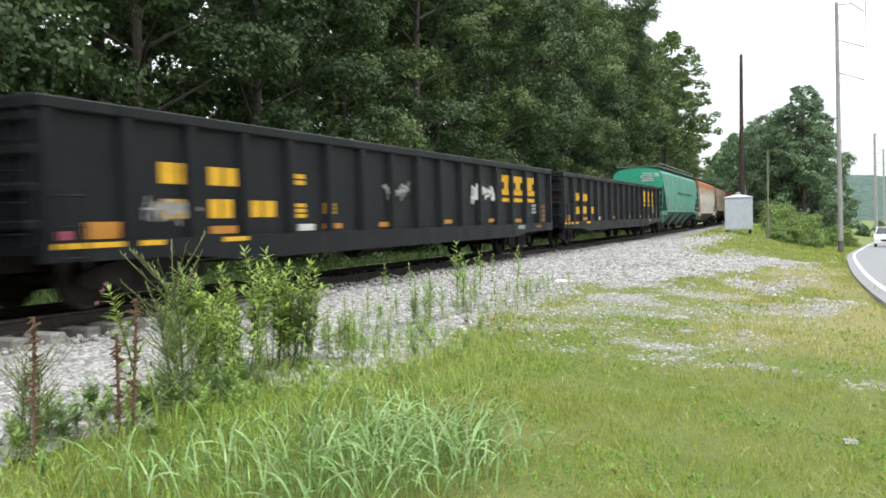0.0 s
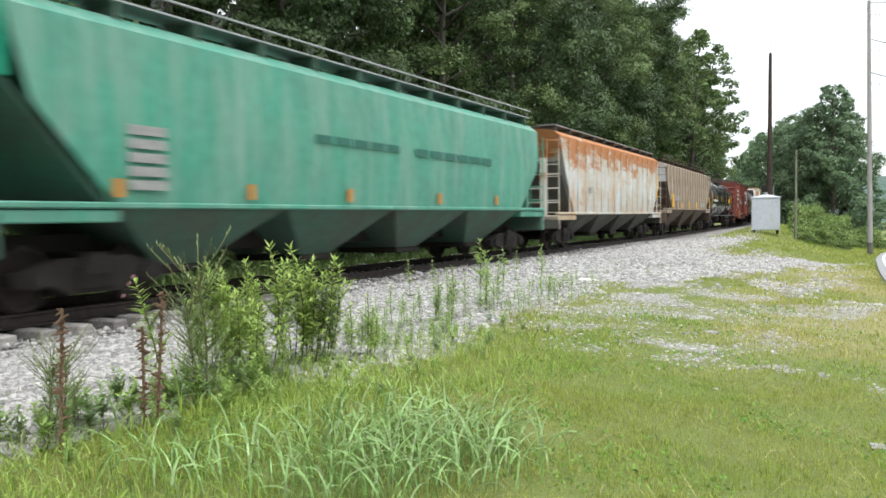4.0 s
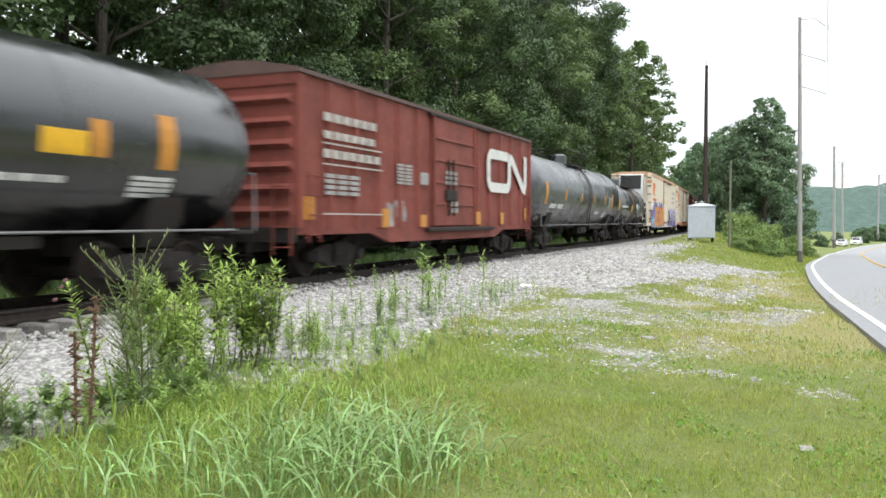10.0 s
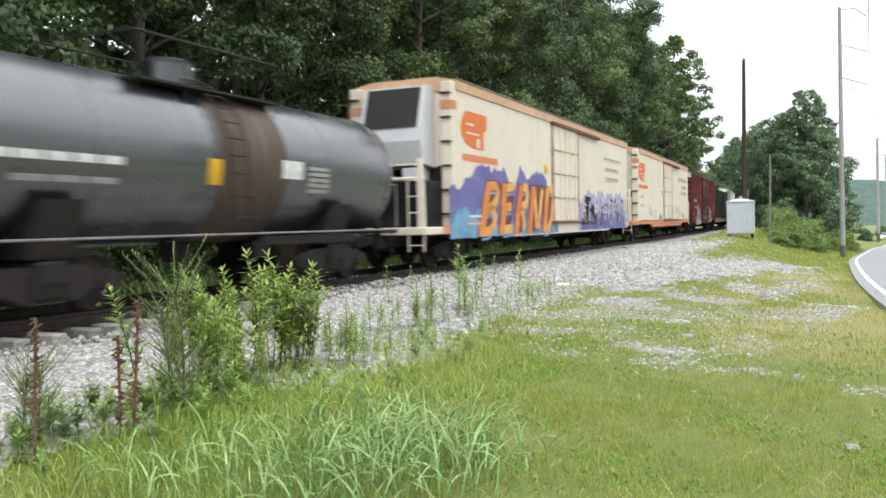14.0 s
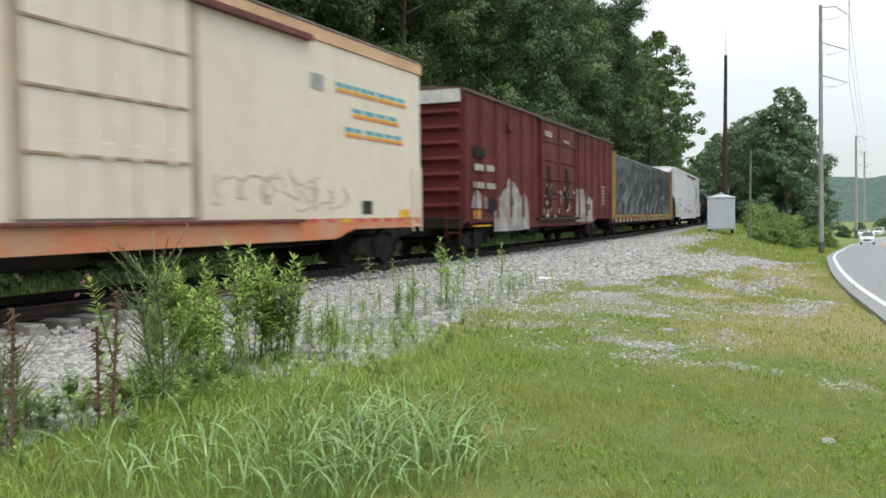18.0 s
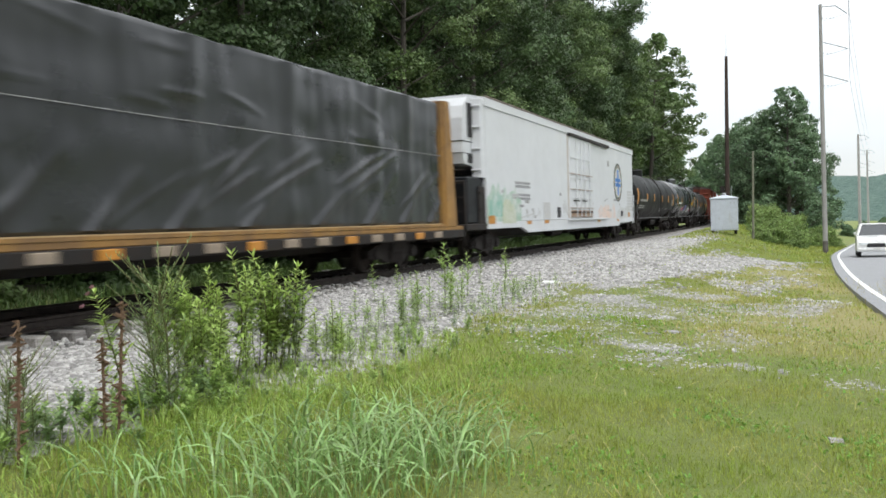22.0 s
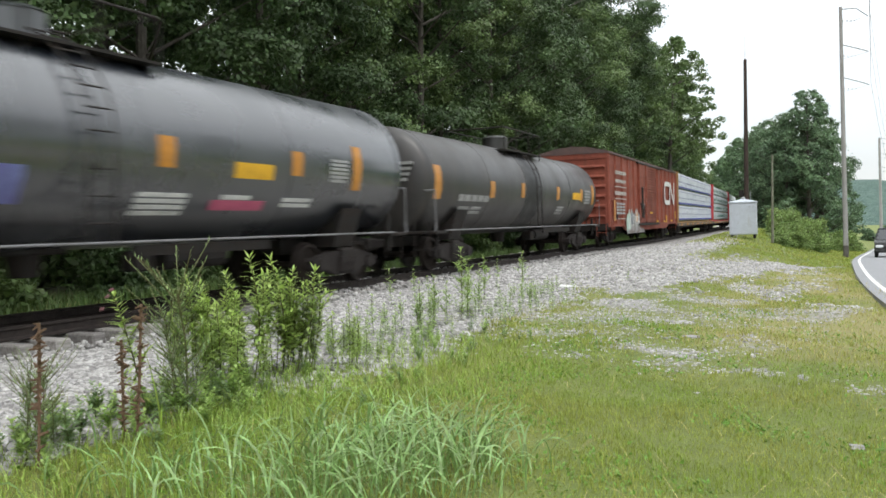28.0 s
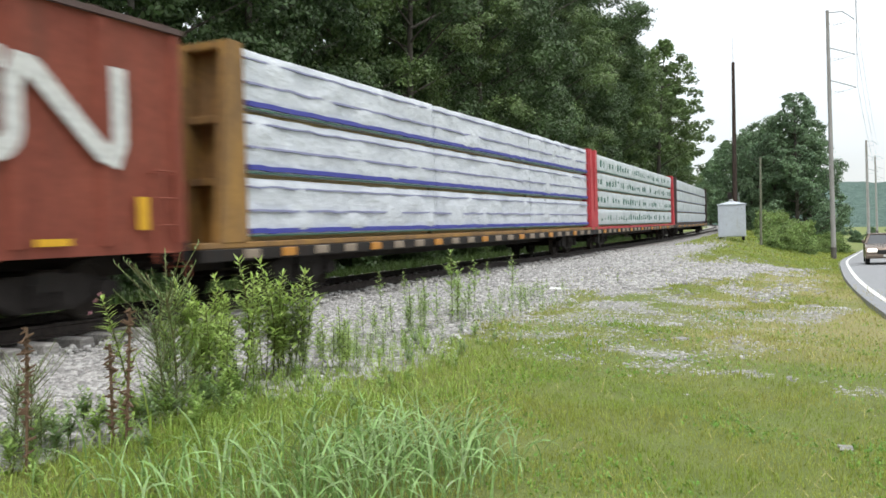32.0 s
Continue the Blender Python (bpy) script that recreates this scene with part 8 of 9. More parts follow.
def blades(seed, pts, height, width, bend, segments=3):
    """Grass blades: narrow strips that taper and lean over."""
    r = np.random.default_rng(seed)
    n = len(pts)
    p = np.asarray(pts)
    a = r.random(n) * 2 * np.pi
    d = np.stack([np.cos(a), np.sin(a), np.zeros(n)], 1)
    a2 = a + np.pi / 2 + r.normal(size=n) * 0.5
    side = np.stack([np.cos(a2), np.sin(a2), np.zeros(n)], 1)
    h = (height * (0.55 + 0.75 * r.random(n)))[:, None]
    w = (width * (0.7 + 0.6 * r.random(n)))[:, None]
    b = (bend * (0.3 + 1.0 * r.random(n)))[:, None]
    up = np.array([0, 0, 1.0])
    rows = []
    for k in range(segments + 1):
        t = k / segments
        c = p + up * h * (t - 0.3 * b * t ** 2.6) + d * h * 0.62 * b * t ** 1.7
        ww = w * (1 - t) ** 0.7 * (1.0 if t > 0 else 0.8)
        rows.append((c - side * ww / 2, c + side * ww / 2))
    quads = []
    for k in range(segments):
        l0, r0 = rows[k]
        l1, r1 = rows[k + 1]
        quads.append(np.stack([l0, r0, r1, l1], 1))
    q = np.stack(quads, 1).reshape(-1, 3)
    return q


def scatter(seed, count, x0, x1, y0, y1, keep):
    r = np.random.default_rng(seed)
    out = []
    for x, y, k in zip(r.uniform(x0, x1, count), r.uniform(y0, y1, count), r.random(count)):
        if k < keep(x, y):
            out.append((x, y, ground_z(x, y) + 0.05 * noise.noise((x * 0.35, y * 0.35, 0)) + 0.02 * noise.noise((x * 1.3, y * 1.3, 3)) - 0.01))
    return out


def in_view(x, y, slack=0.6):
    """The part of the verge that lies before the tripod."""
    return y > 1.8 and -1.55 * y - slack < x < 0.12 * y + 1.0 + slack


def lawn(x, y):
    u = x - track_x(y)
    if not in_view(x, y) or u < 3.6 or x > road_edge(y) - 0.05:
        return 0.0
    g = gravel_amount(x, y)
    worn = 0.55 + 0.6 * noise.noise((x * 0.45 + 7, y * 0.3, 1))
    if y > 7.5:
        worn -= 0.3 * smooth_step((y - 7.5) / 3)
    return max(0.05, (1 - 1.25 * g)) * min(1.0, max(0.18, worn + 0.25)) * (1 - 0.6 * parched(x, y))


def add_stuff(name, quads, material, label, category):
    ob = new(name, fast_mesh(name, quads, [4] * (len(quads) // 4), material))
    return tagged(ob, label, category, kind="stuff")


def tufts(pts):
    """Blade height at each root: the lawn is uneven, with low worn spots and rank tufts."""
    return np.array([0.035 + 0.065 * max(0.0, 0.5 + 0.9 * noise.noise((p[0] * 1.3, p[1] * 1.3, 31)) + 0.5 * noise.noise((p[0] * 5, p[1] * 5, 33))) for p in pts])


near_pts = scatter(1, 110000, -6.8, 1.6, 1.9, 8.5, lawn)
mid_pts = scatter(2, 110000, -9.0, 2.2, 8.5, 18, lawn)
far_pts = scatter(3, 90000, -9.0, 2.0, 18, 40, lawn)
far2_pts = scatter(4, 36000, -9.5, 8.0, 40, 95, lambda x, y: 0.9 if (x - track_x(y) > 3.8 and x < road_edge(y) - 0.1) else 0.0)
q = np.concatenate([blades(11, near_pts, tufts(near_pts), 0.0065, 0.8), blades(12, mid_pts, tufts(mid_pts), 0.011, 0.8, 2), blades(13, far_pts, tufts(far_pts), 0.022, 0.7, 2), blades(14, far2_pts, 0.14, 0.05, 0.7, 2)])
add_stuff("grass", q, GRASS_BLADE, "short uneven green lawn grass on the verge", "grass")
dry_pts = scatter(5, 70000, -7.0, 1.6, 7, 34, lambda x, y: 0.8 * smooth_step((y - 8.5) / 4) * lawn(x, y) * max(0.0, 0.3 + noise.noise((x * 0.5, y * 0.35, 17)) + 0.6 * smooth_step((x + 3.0) / 2.5)))
add_stuff("dry_grass", blades(15, dry_pts, 0.09, 0.014, 1.0, 2), GRASS_DRY, "patches of straw-coloured dry grass", "grass")


clover_pts = scatter(51, 60000, -5.0, 1.6, 1.9, 15, lambda x, y: lawn(x, y) * smooth_step(2.2 * noise.noise((x * 0.9, y * 0.9, 51)) + 0.12))
clover = blades(52, clover_pts, 0.05, 0.03, 1.6, 2)
add_stuff("clover", clover, mat("clover leaves", (0.22, 0.39, 0.075), (0.15, 0.29, 0.05), 2, 0.7, 0.5, bump=0, trans=0.35, island=0.3), "patches of low bright green clover in the lawn", "clover")


def lush(x, y):
    """Uncut grass: the strip beside the stones, and the corner before the tripod."""
    if not in_view(x, y) or x - track_x(y) < 5.3 + 0.5 * noise.noise((x, y, 3)):
        return 0.0
    edge = 1 - smooth_step((x + 3.5 - 0.1 * (y - 6)) / 1.2)
    return edge * (1 - smooth_step((y - 7.2) / 2.5)) * (0.4 + 0.6 * smooth_step(noise.noise((x * 0.9, y * 0.9, 21)) + 0.5))


def arc_blades(seed, pts, length, width, start, finish, segments=7, swing=0.4):
    """Long blades that rise and arch over: elevation runs from start to finish degrees along each blade."""
    r = np.random.default_rng(seed)
    p = np.asarray(pts, dtype=float)
    n = len(p)
    a = r.random(n) * 2 * np.pi
    d = np.stack([np.cos(a), np.sin(a)], 1)
    side = np.stack([-np.sin(a), np.cos(a), r.normal(size=n) * swing], 1)
    side /= np.linalg.norm(side, axis=1)[:, None]
    ln_ = length * (0.45 + 0.75 * r.random(n))
    w = (width * (0.65 + 0.6 * r.random(n)))[:, None]
    e0 = np.radians(start + r.normal(size=n) * 8)
    e1 = np.radians(finish + r.normal(size=n) * 28)
    rows = []
    for k in range(segments + 1):
        t = k / segments
        ww = w * (0.55 + 0.9 * t - 1.42 * t ** 2.4)
        rows.append((p - side * ww / 2, p + side * ww / 2))
        e = e0 + (e1 - e0) * t ** 1.3
        step = ln_ / segments
        p = p + np.stack([d[:, 0] * np.cos(e) * step, d[:, 1] * np.cos(e) * step, np.sin(e) * step], 1)
        p[:, 2] = np.maximum(p[:, 2], 0.0)
    return np.stack([np.stack([rows[k][0], rows[k][1], rows[k + 1][1], rows[k + 1][0]], 1) for k in range(segments)], 1).reshape(-1, 3)


lush_pts = scatter(6, 30000, -6.2, -1.0, 1.9, 11.0, lush)
add_stuff("tall_grass", arc_blades(16, lush_pts, 0.19, 0.007, 80, 5, 4), GRASS_LUSH, "uncut tall grass between the lawn and the ballast", "grass")
clump_pts = []
cr = np.random.default_rng(8)
for cx_, cy_, n_, rad_ in ((-2.2, 4.17, 120, 0.42), (-2.76, 4.21, 90, 0.5), (-2.71, 4.75, 90, 0.5), (-2.3, 4.84, 110, 0.42), (-3.09, 3.69, 55, 0.55), (-2.45, 3.7, 100, 0.45), (-2.0, 4.6, 45, 0.3), (-3.5, 3.5, 22, 0.5), (-3.2, 4.5, 26, 0.6), (-3.8, 3.3, 22, 0.45)):
    for _ in range(n_):
        x, y = cx_ + cr.normal() * rad_ * 0.55, cy_ + cr.normal() * rad_ * 0.55
        clump_pts.append((x, y, ground_z(x, y)))
add_stuff("grass_clump", arc_blades(17, clump_pts, 0.54, 0.017, 80, -42, 8), mat("pale blue-green broad blades", (0.28, 0.42, 0.15), (0.17, 0.29, 0.08), 1.2, 0.7, 0.34, spec=0.6, bump=0, trans=0.3, island=0.35), "coarse clump of broad arching grass", "grass")
rank_pts = scatter(19, 5200, -5.0, -2.2, 2.4, 6.5, lambda x, y: 0.55 * lush(x, y))
add_stuff("rank_grass", arc_blades(20, rank_pts, 0.27, 0.011, 78, -20, 6), GRASS_BROAD, "rank knee-high grass at the edge of the ballast", "grass")
straw_pts = scatter(21, 2600, -4.6, 1.2, 2.4, 13, lambda x, y: 0.45 * lawn(x, y))
add_stuff("dry_straw", arc_blades(22, straw_pts, 0.22, 0.006, 35, -8, 5), GRASS_DRY, "dry pale strands lying in the grass", "grass")
sere_pts = scatter(23, 9000, -4.4, 5.0, 8.8, 24, lambda x, y: 0.8 * parched(x, y))
add_stuff("parched_grass", arc_blades(24, sere_pts, 0.09, 0.006, 55, 0, 3), GRASS_DRY, "short parched straw-coloured grass near the road", "grass")
edge_pts = scatter(9, 26000, -22, -14, -6, 90, lambda x, y: 1.0 if 3.4 < track_x(y) - x < 8.0 else 0.0)
# Grass colour lowered to paint in the shade below the wood.
add_stuff("far_side_grass", blades(18, edge_pts, 0.4, 0.03, 0.8, 3), mat("rank grass darkened for shade", (0.1, 0.16, 0.045), (0.06, 0.1, 0.035), 0.5, 0.8, 0.6, bump=0, trans=0.25, island=0.4), "rank green grass beyond the railway line", "grass")


# ---- weeds ----
def weed_mesh(seed, h, leaves, leaf_len, leaf_w, droop, branch=0, spread_=1.0, arms_=2):
    """A stalk set all round with narrow leaves; some end in a spray of thin branches."""
    r = np.random.default_rng(seed)
    st = Shape()
    lean = r.normal(size=2) * 0.12 * h
    pts = [Vector((lean[0] * t * t, lean[1] * t * t, h * t)) for t in (0, 0.35, 0.7, 1.0)]
    for i in range(3):
        st.cyl(pts[i], pts[i + 1], 0.006 - 0.0015 * i, 0.0045 - 0.0015 * i, 5, caps=False)
    quads = []

    def leaf(base, a, up, length, width):
        d = np.array([math.cos(a), math.sin(a), up])
        d /= np.linalg.norm(d)
        s = np.array([-math.sin(a), math.cos(a), 0]) * width / 2
        b = np.asarray(base)
        m = b + d * length * 0.5
        e = b + d * length - np.array([0, 0, droop * length])
        quads.extend([b - s * 0.3, b + s * 0.3, m + s, m - s, m - s, m + s, e + s * 0.12, e - s * 0.12])

    arms = []
    for k in range(arms_):
        t = 0.25 + 0.55 * k / 7
        a = k * 2.4 + r.random()
        p0 = Vector((lean[0] * t * t, lean[1] * t * t, h * t))
        p1 = p0 + Vector((math.cos(a) * 0.45, math.sin(a) * 0.45, 0.9)) * (0.42 * h * (1.15 - t) * spread_)
        st.cyl(p0, p1, 0.0035, 0.002, 4, caps=False)
        arms.append((p0, p1))
    for p0, p1 in arms:
        for j in range(12):
            c = p0.lerp(p1, 0.1 + 0.95 * j / 15)
            leaf(tuple(c), j * 2.4 + r.random(), 0.3 + 0.6 * r.random(), leaf_len * (0.6 + 0.4 * r.random()), leaf_w)
    for i in range(leaves):
        t = 0.1 + 0.9 * ((i + r.random()) / leaves) ** 0.75
        b = (lean[0] * t * t, lean[1] * t * t, h * t)
        size = leaf_len * (0.55 + 0.6 * r.random()) * (1.0 if t < 0.8 else 1.25 - 0.8 * (t - 0.3))
        leaf(b, i * 2.4 + r.random(), 0.15 + 0.55 * t * r.random() + (0.6 if t > 0.93 else 0.0), size, leaf_w)
    for k in range(branch):
        a = k * 2.4 + r.random() * 0.6
        t = 0.72 + 0.28 * k / max(branch, 1)
        b = Vector((lean[0] * t * t, lean[1] * t * t, h * t))
        ln_ = 0.46 * h * (1.1 - 0.5 * (t - 0.7) / 0.3) * (0.7 + 0.5 * r.random())
        e = b + Vector((math.cos(a) * 0.72, math.sin(a) * 0.72, 0.85)) * ln_
        st.cyl(b, e, 0.0045, 0.002, 4, caps=False)
        for j in range(9):
            c = b.lerp(e, 0.15 + 0.85 * j / 8)
            leaf(tuple(c), a + r.normal() * 1.2, 0.9, leaf_len * 0.45, leaf_w * 0.6)
    lv = fast_mesh("leaves", np.array(quads), [4] * (len(quads) // 4), WEED_LEAF if seed % 3 else WEED_DARK)
    return st.mesh("stem", WEED_STEM), lv


def leaf_strips(rows):
    """Narrow leaves, each bent once: rows of (base, turn, rise, length, width, droop)."""
    quads = []
    for b, a, up, length, width, droop in rows:
        d = np.array([math.cos(a), math.sin(a), up])
        d /= np.linalg.norm(d)
        s = np.array([-math.sin(a), math.cos(a), 0]) * width / 2
        b = np.asarray(b, dtype=float)
        m = b + d * length * 0.45
        e = b + d * length - np.array([0, 0, droop * length])
        quads.extend([b - s * 0.35, b + s * 0.35, m + s, m - s, m - s, m + s, e + s * 0.1, e - s * 0.1])
    return np.array(quads)


def stalk(seed, bow):
    """A bowed stalk one metre high: its places from foot to tip."""
    r = np.random.default_rng(seed)
    k = r.normal(size=2) * bow
    return r, lambda t: np.array([k[0] * math.sin(math.pi * t) * 0.5, k[1] * math.sin(math.pi * t) * 0.5, t])


def goldenrod(seed, leaf, bare=0.34, count=120, length=0.16, width=0.032, shoots=6):
    """A reddish stalk, bare below, set all round with lance-shaped leaves and a tuft of young ones on top."""
    r, at = stalk(seed, 0.07)
    st = Shape().tube([tuple(at(t)) for t in (0, 0.25, 0.5, 0.75, 0.98)], 0.0052, 5)
    rows = []
    for i in range(count):
        t = bare + (0.99 - bare) * (i + r.random()) / count
        k = (t - bare) / (1 - bare)
        size = length * (0.75 + 0.4 * r.random()) * (1.0 - 0.45 * max(0.0, k - 0.55) / 0.45)
        rows.append((at(t), i * 2.4 + r.normal() * 0.3, 0.02 + 0.3 * k + 0.3 * r.random() + (0.8 if k > 0.94 else 0), size, width * (1 - 0.3 * k), 0.16 * (1 - k) + 0.08))
    for k in range(shoots):
        t = max(bare, 0.3) + 0.6 * (k + r.random()) / shoots * (1 - max(bare, 0.3))
        a = k * 2.4 + r.random()
        p0 = at(t)
        p1 = p0 + np.array([math.cos(a) * 0.8, math.sin(a) * 0.8, 0.75]) * r.uniform(0.12, 0.2)
        st.tube([tuple(p0), tuple(p0 * 0.5 + p1 * 0.5 + (0, 0, -0.008)), tuple(p1)], 0.0028, 4)
        for j in range(10):
            rows.append((p0 + (p1 - p0) * (0.15 + 0.85 * j / 9), j * 2.4 + r.random(), 0.25 + 0.4 * r.random(), length * r.uniform(0.5, 0.75), width * 0.85, 0.08))
    for i in range(9):
        rows.append((at(bare * r.random()), r.random() * 6.3, -0.1, length * 0.7, width * 0.7, 0.3))
    q = leaf_strips(rows)
    return st.mesh("stem", WEED_STEM, True), fast_mesh("leaves", q, [4] * (len(q) // 4), leaf)


def feathery(seed, leaf, tips=12):
    """A bushy stalk of narrow grey-green leaves on many side shoots, ending in a spray of bare thin twigs."""
    r, at = stalk(seed, 0.05)
    st = Shape().tube([tuple(at(t)) for t in (0, 0.25, 0.5, 0.78)], 0.0065, 5)
    rows = []
    for k in range(16):
        t = 0.12 + 0.62 * k / 15
        a = k * 2.4 + r.normal() * 0.3
        p0 = at(t)
        ln_ = (0.24 - 0.13 * t) * r.uniform(0.7, 1.2)
        p1 = p0 + np.array([math.cos(a) * 0.75, math.sin(a) * 0.75, 0.75]) * ln_
        st.tube([tuple(p0), tuple((p0 + p1) / 2 + (0, 0, -0.01)), tuple(p1)], 0.0028, 4)
        for j in range(12):
            c = p0 + (p1 - p0) * (0.12 + 0.88 * j / 11)
            rows.append((c, a + (1 if j % 2 else -1) * r.uniform(0.4, 1.3), 0.35 + 0.5 * r.random(), 0.085 * r.uniform(0.7, 1.2), 0.013, 0.12))
    for i in range(50):
        t = 0.06 + 0.7 * r.random()
        rows.append((at(t), i * 2.4, 0.2 + 0.5 * r.random(), 0.11 * r.uniform(0.6, 1.2), 0.015, 0.15))
    for k in range(tips):
        t = 0.6 + 0.18 * k / tips
        a = k * 2.4 + r.normal() * 0.4
        p0 = at(t)
        p1 = p0 + np.array([math.cos(a) * 0.8, math.sin(a) * 0.8, 0.95]) * r.uniform(0.2, 0.38)
        st.tube([tuple(p0), tuple((p0 * 0.5 + p1 * 0.5) + (0, 0, -0.012)), tuple(p1)], 0.003, 4)
        for j in range(14):
            c = p0 + (p1 - p0) * (0.2 + 0.8 * j / 13)
            rows.append((c, a + r.normal() * 1.4, 1.1, 0.035, 0.005, 0.0))
    q = leaf_strips(rows)
    return st.mesh("stem", WEED_STEM, True), fast_mesh("leaves", q, [4] * (len(q) // 4), leaf)


WEED_GREY = mat("grey-green feathery leaves", (0.22, 0.31, 0.11), (0.15, 0.22, 0.08), 1.5, 0.8, 0.55, bump=0, trans=0.3, island=0.3)
ROD_LEAF = mat("bright lance-shaped leaves", (0.4, 0.53, 0.14), (0.3, 0.41, 0.11), 1.5, 0.8, 0.45, bump=0, trans=0.4, island=0.32)
ROD = [goldenrod(202 + i, ROD_LEAF, 0.28 + 0.05 * (i % 3), 66 + 8 * (i % 3), 0.15, 0.033, 6) for i in range(5)]
FEATHER = [feathery(212 + i, WEED_GREY, 14) for i in range(3)]
LOW = [weed_mesh(232 + i, 1.0, 30, 0.26, 0.085, 0.12, spread_=1.5, arms_=3) for i in range(3)]
THIN = [goldenrod(221 + i, WEED_LEAF, 0.06, 46, 0.19, 0.036, 5 + i) for i in range(4)]
wr_ = random.Random(12)


def weed(meshes, name, label, x, y, h, group, tip=(0.0, 0.0)):
    """A weed of height h whose tip lies that far off its foot."""
    up = Vector((tip[0], tip[1], h))
    turn_ = Vector((0, 0, 1)).rotation_difference(up).to_matrix().to_4x4()
    m = pose(x, y, ground_z(x, y) - 0.02, 0, 0, 0) @ turn_ @ pose(0, 0, 0, wr_.uniform(-3, 3), wr_.uniform(-3, 3), wr_.uniform(0, 360)) @ Matrix.Scale(up.length, 4)
    ob = thing(name, label, "weed", m, group)
    part("stem", meshes[0], None, ob)["kind"] = "stuff"
    part("leaves", meshes[1], None, ob)
    return ob


# the tall bush of lance-leaved stalks fans out from one root: across the view, off-tip, height
RIGHT_X, RIGHT_Y = 0.8, 0.6


def fan(name, label, x, y, stems, group, kinds):
    for r0, r1, h in [*stems, *((q0 * 1.1 + 0.02, q1 * 0.9 + 0.03, hh * 0.86) for q0, q1, hh in stems)]:
        r0 = 0.55 * r1 + 0.4 * r0
        fx, fy = x + RIGHT_X * r0 + wr_.gauss(0, 0.07), y + RIGHT_Y * r0 + wr_.gauss(0, 0.1)
        d = r1 - r0
        deep = wr_.gauss(0, 0.09)
        weed(kinds[wr_.randrange(len(kinds))], name, label, fx, fy, h, group, (RIGHT_X * d - RIGHT_Y * deep, RIGHT_Y * d + RIGHT_X * deep))


ROD_LABEL = "tall lance-leaved green weed with reddish bare stalk"
fan("leafy_weed", ROD_LABEL, -4.96, 6.4, ((-0.12, -0.52, 0.78), (-0.1, -0.44, 0.93), (-0.06, -0.3, 1.04), (-0.02, -0.2, 0.9), (0.0, -0.1, 1.17), (0.03, 0.0, 1.2), (0.04, 0.06, 1.02), (0.06, 0.13, 1.03), (0.1, 0.22, 0.94),
                                           (0.14, 0.36, 1.05), (0.16, 0.42, 0.98), (0.2, 0.5, 0.9), (0.1, 0.3, 0.8), (-0.08, -0.35, 0.75)), "leafy weeds beside the ballast", ROD)
fan("leafy_weed", ROD_LABEL, -5.1, 5.95, ((-0.3, -0.5, 0.85), (-0.2, -0.35, 0.95), (-0.1, -0.22, 1.02), (0.05, 0.0, 0.98), (-0.3, -0.42, 0.7), (0.08, 0.1, 0.85), (-0.05, -0.1, 0.8)), "leafy weeds beside the ballast", ROD)
fan("leafy_weed", ROD_LABEL, -4.68, 6.85, ((-0.2, -0.22, 0.7), (-0.1, -0.12, 0.62), (0.1, 0.15, 0.66), (0.25, 0.32, 0.55), (0.0, 0.02, 0.5), (0.4, 0.45, 0.5)), "leafy weeds beside the ballast", ROD)
fan("leafy_weed", ROD_LABEL, -4.82, 5.6, ((-0.25, -0.3, 0.62), (-0.12, -0.15, 0.8), (0.0, 0.05, 0.72), (0.14, 0.2, 0.85), (0.25, 0.3, 0.6)), "leafy weeds beside the ballast", ROD)
for x, y, h, tx in ((-4.57, 4.9, 1.28, -0.06), (-4.68, 5.02, 1.0, -0.14), (-4.5, 4.78, 0.7, -0.1),
                    (-4.65, 3.66, 0.72, 0.0), (-4.75, 3.72, 0.6, -0.08), (-4.6, 3.5, 0.5, 0.1), (-4.82, 3.9, 0.42, 0.0), (-4.7, 3.6, 0.66, 0.05)):
    weed(FEATHER[wr_.randrange(3)], "branching_weed", "grey-green feathery weed ending in a spray of thin twigs", x, y, h, "feathery weeds beside the ballast", (RIGHT_X * tx, RIGHT_Y * tx))
for x, y, h in ((-7.06, 12.6, 0.65), (-6.87, 13.14, 0.6), (-5.27, 11.6, 1.03), (-5.62, 13.28, 0.83), (-6.63, 16.36, 0.6), (-5.38, 14.44, 0.83), (-4.97, 15.28, 0.34), (-5.22, 9.58, 0.52), (-5.02, 9.68, 0.66),
                (-5.1, 10.26, 0.7), (-4.93, 10.36, 0.62), (-5.3, 9.0, 0.56), (-5.17, 9.06, 0.45), (-5.03, 8.16, 0.5), (-5.14, 8.1, 0.42), (-4.28, 18.22, 0.3), (-6.5, 12.9, 0.5), (-5.4, 12.1, 0.7), (-5.0, 11.2, 0.6)):
    for k in range(3 if y < 12 else 1):
        weed(THIN[wr_.randrange(4)], "thin_weed", "thin upright green weed among the stones", x + (wr_.gauss(0, 0.14) if k else 0), y + (wr_.gauss(0, 0.25) if k else 0), h * (1 if k == 0 else wr_.uniform(0.5, 0.8)), "thin weeds among the stones")
for i in range(80):
    x, y = wr_.gauss(-4.68, 0.32), wr_.uniform(3.2, 5.9)
    weed(LOW[i % 3], "broadleaf_weed", "low broad-leaved green weed at the edge of the stones", x, y, wr_.uniform(0.15, 0.36), "low weeds between stones and grass")
for i in range(60):
    y = wr_.uniform(4.6, 10.5)
    weed(LOW[i % 3], "broadleaf_weed", "low broad-leaved green weed in the uncut grass", wr_.uniform(-4.7, -3.4), y, wr_.uniform(0.12, 0.24), "low weeds between stones and grass")
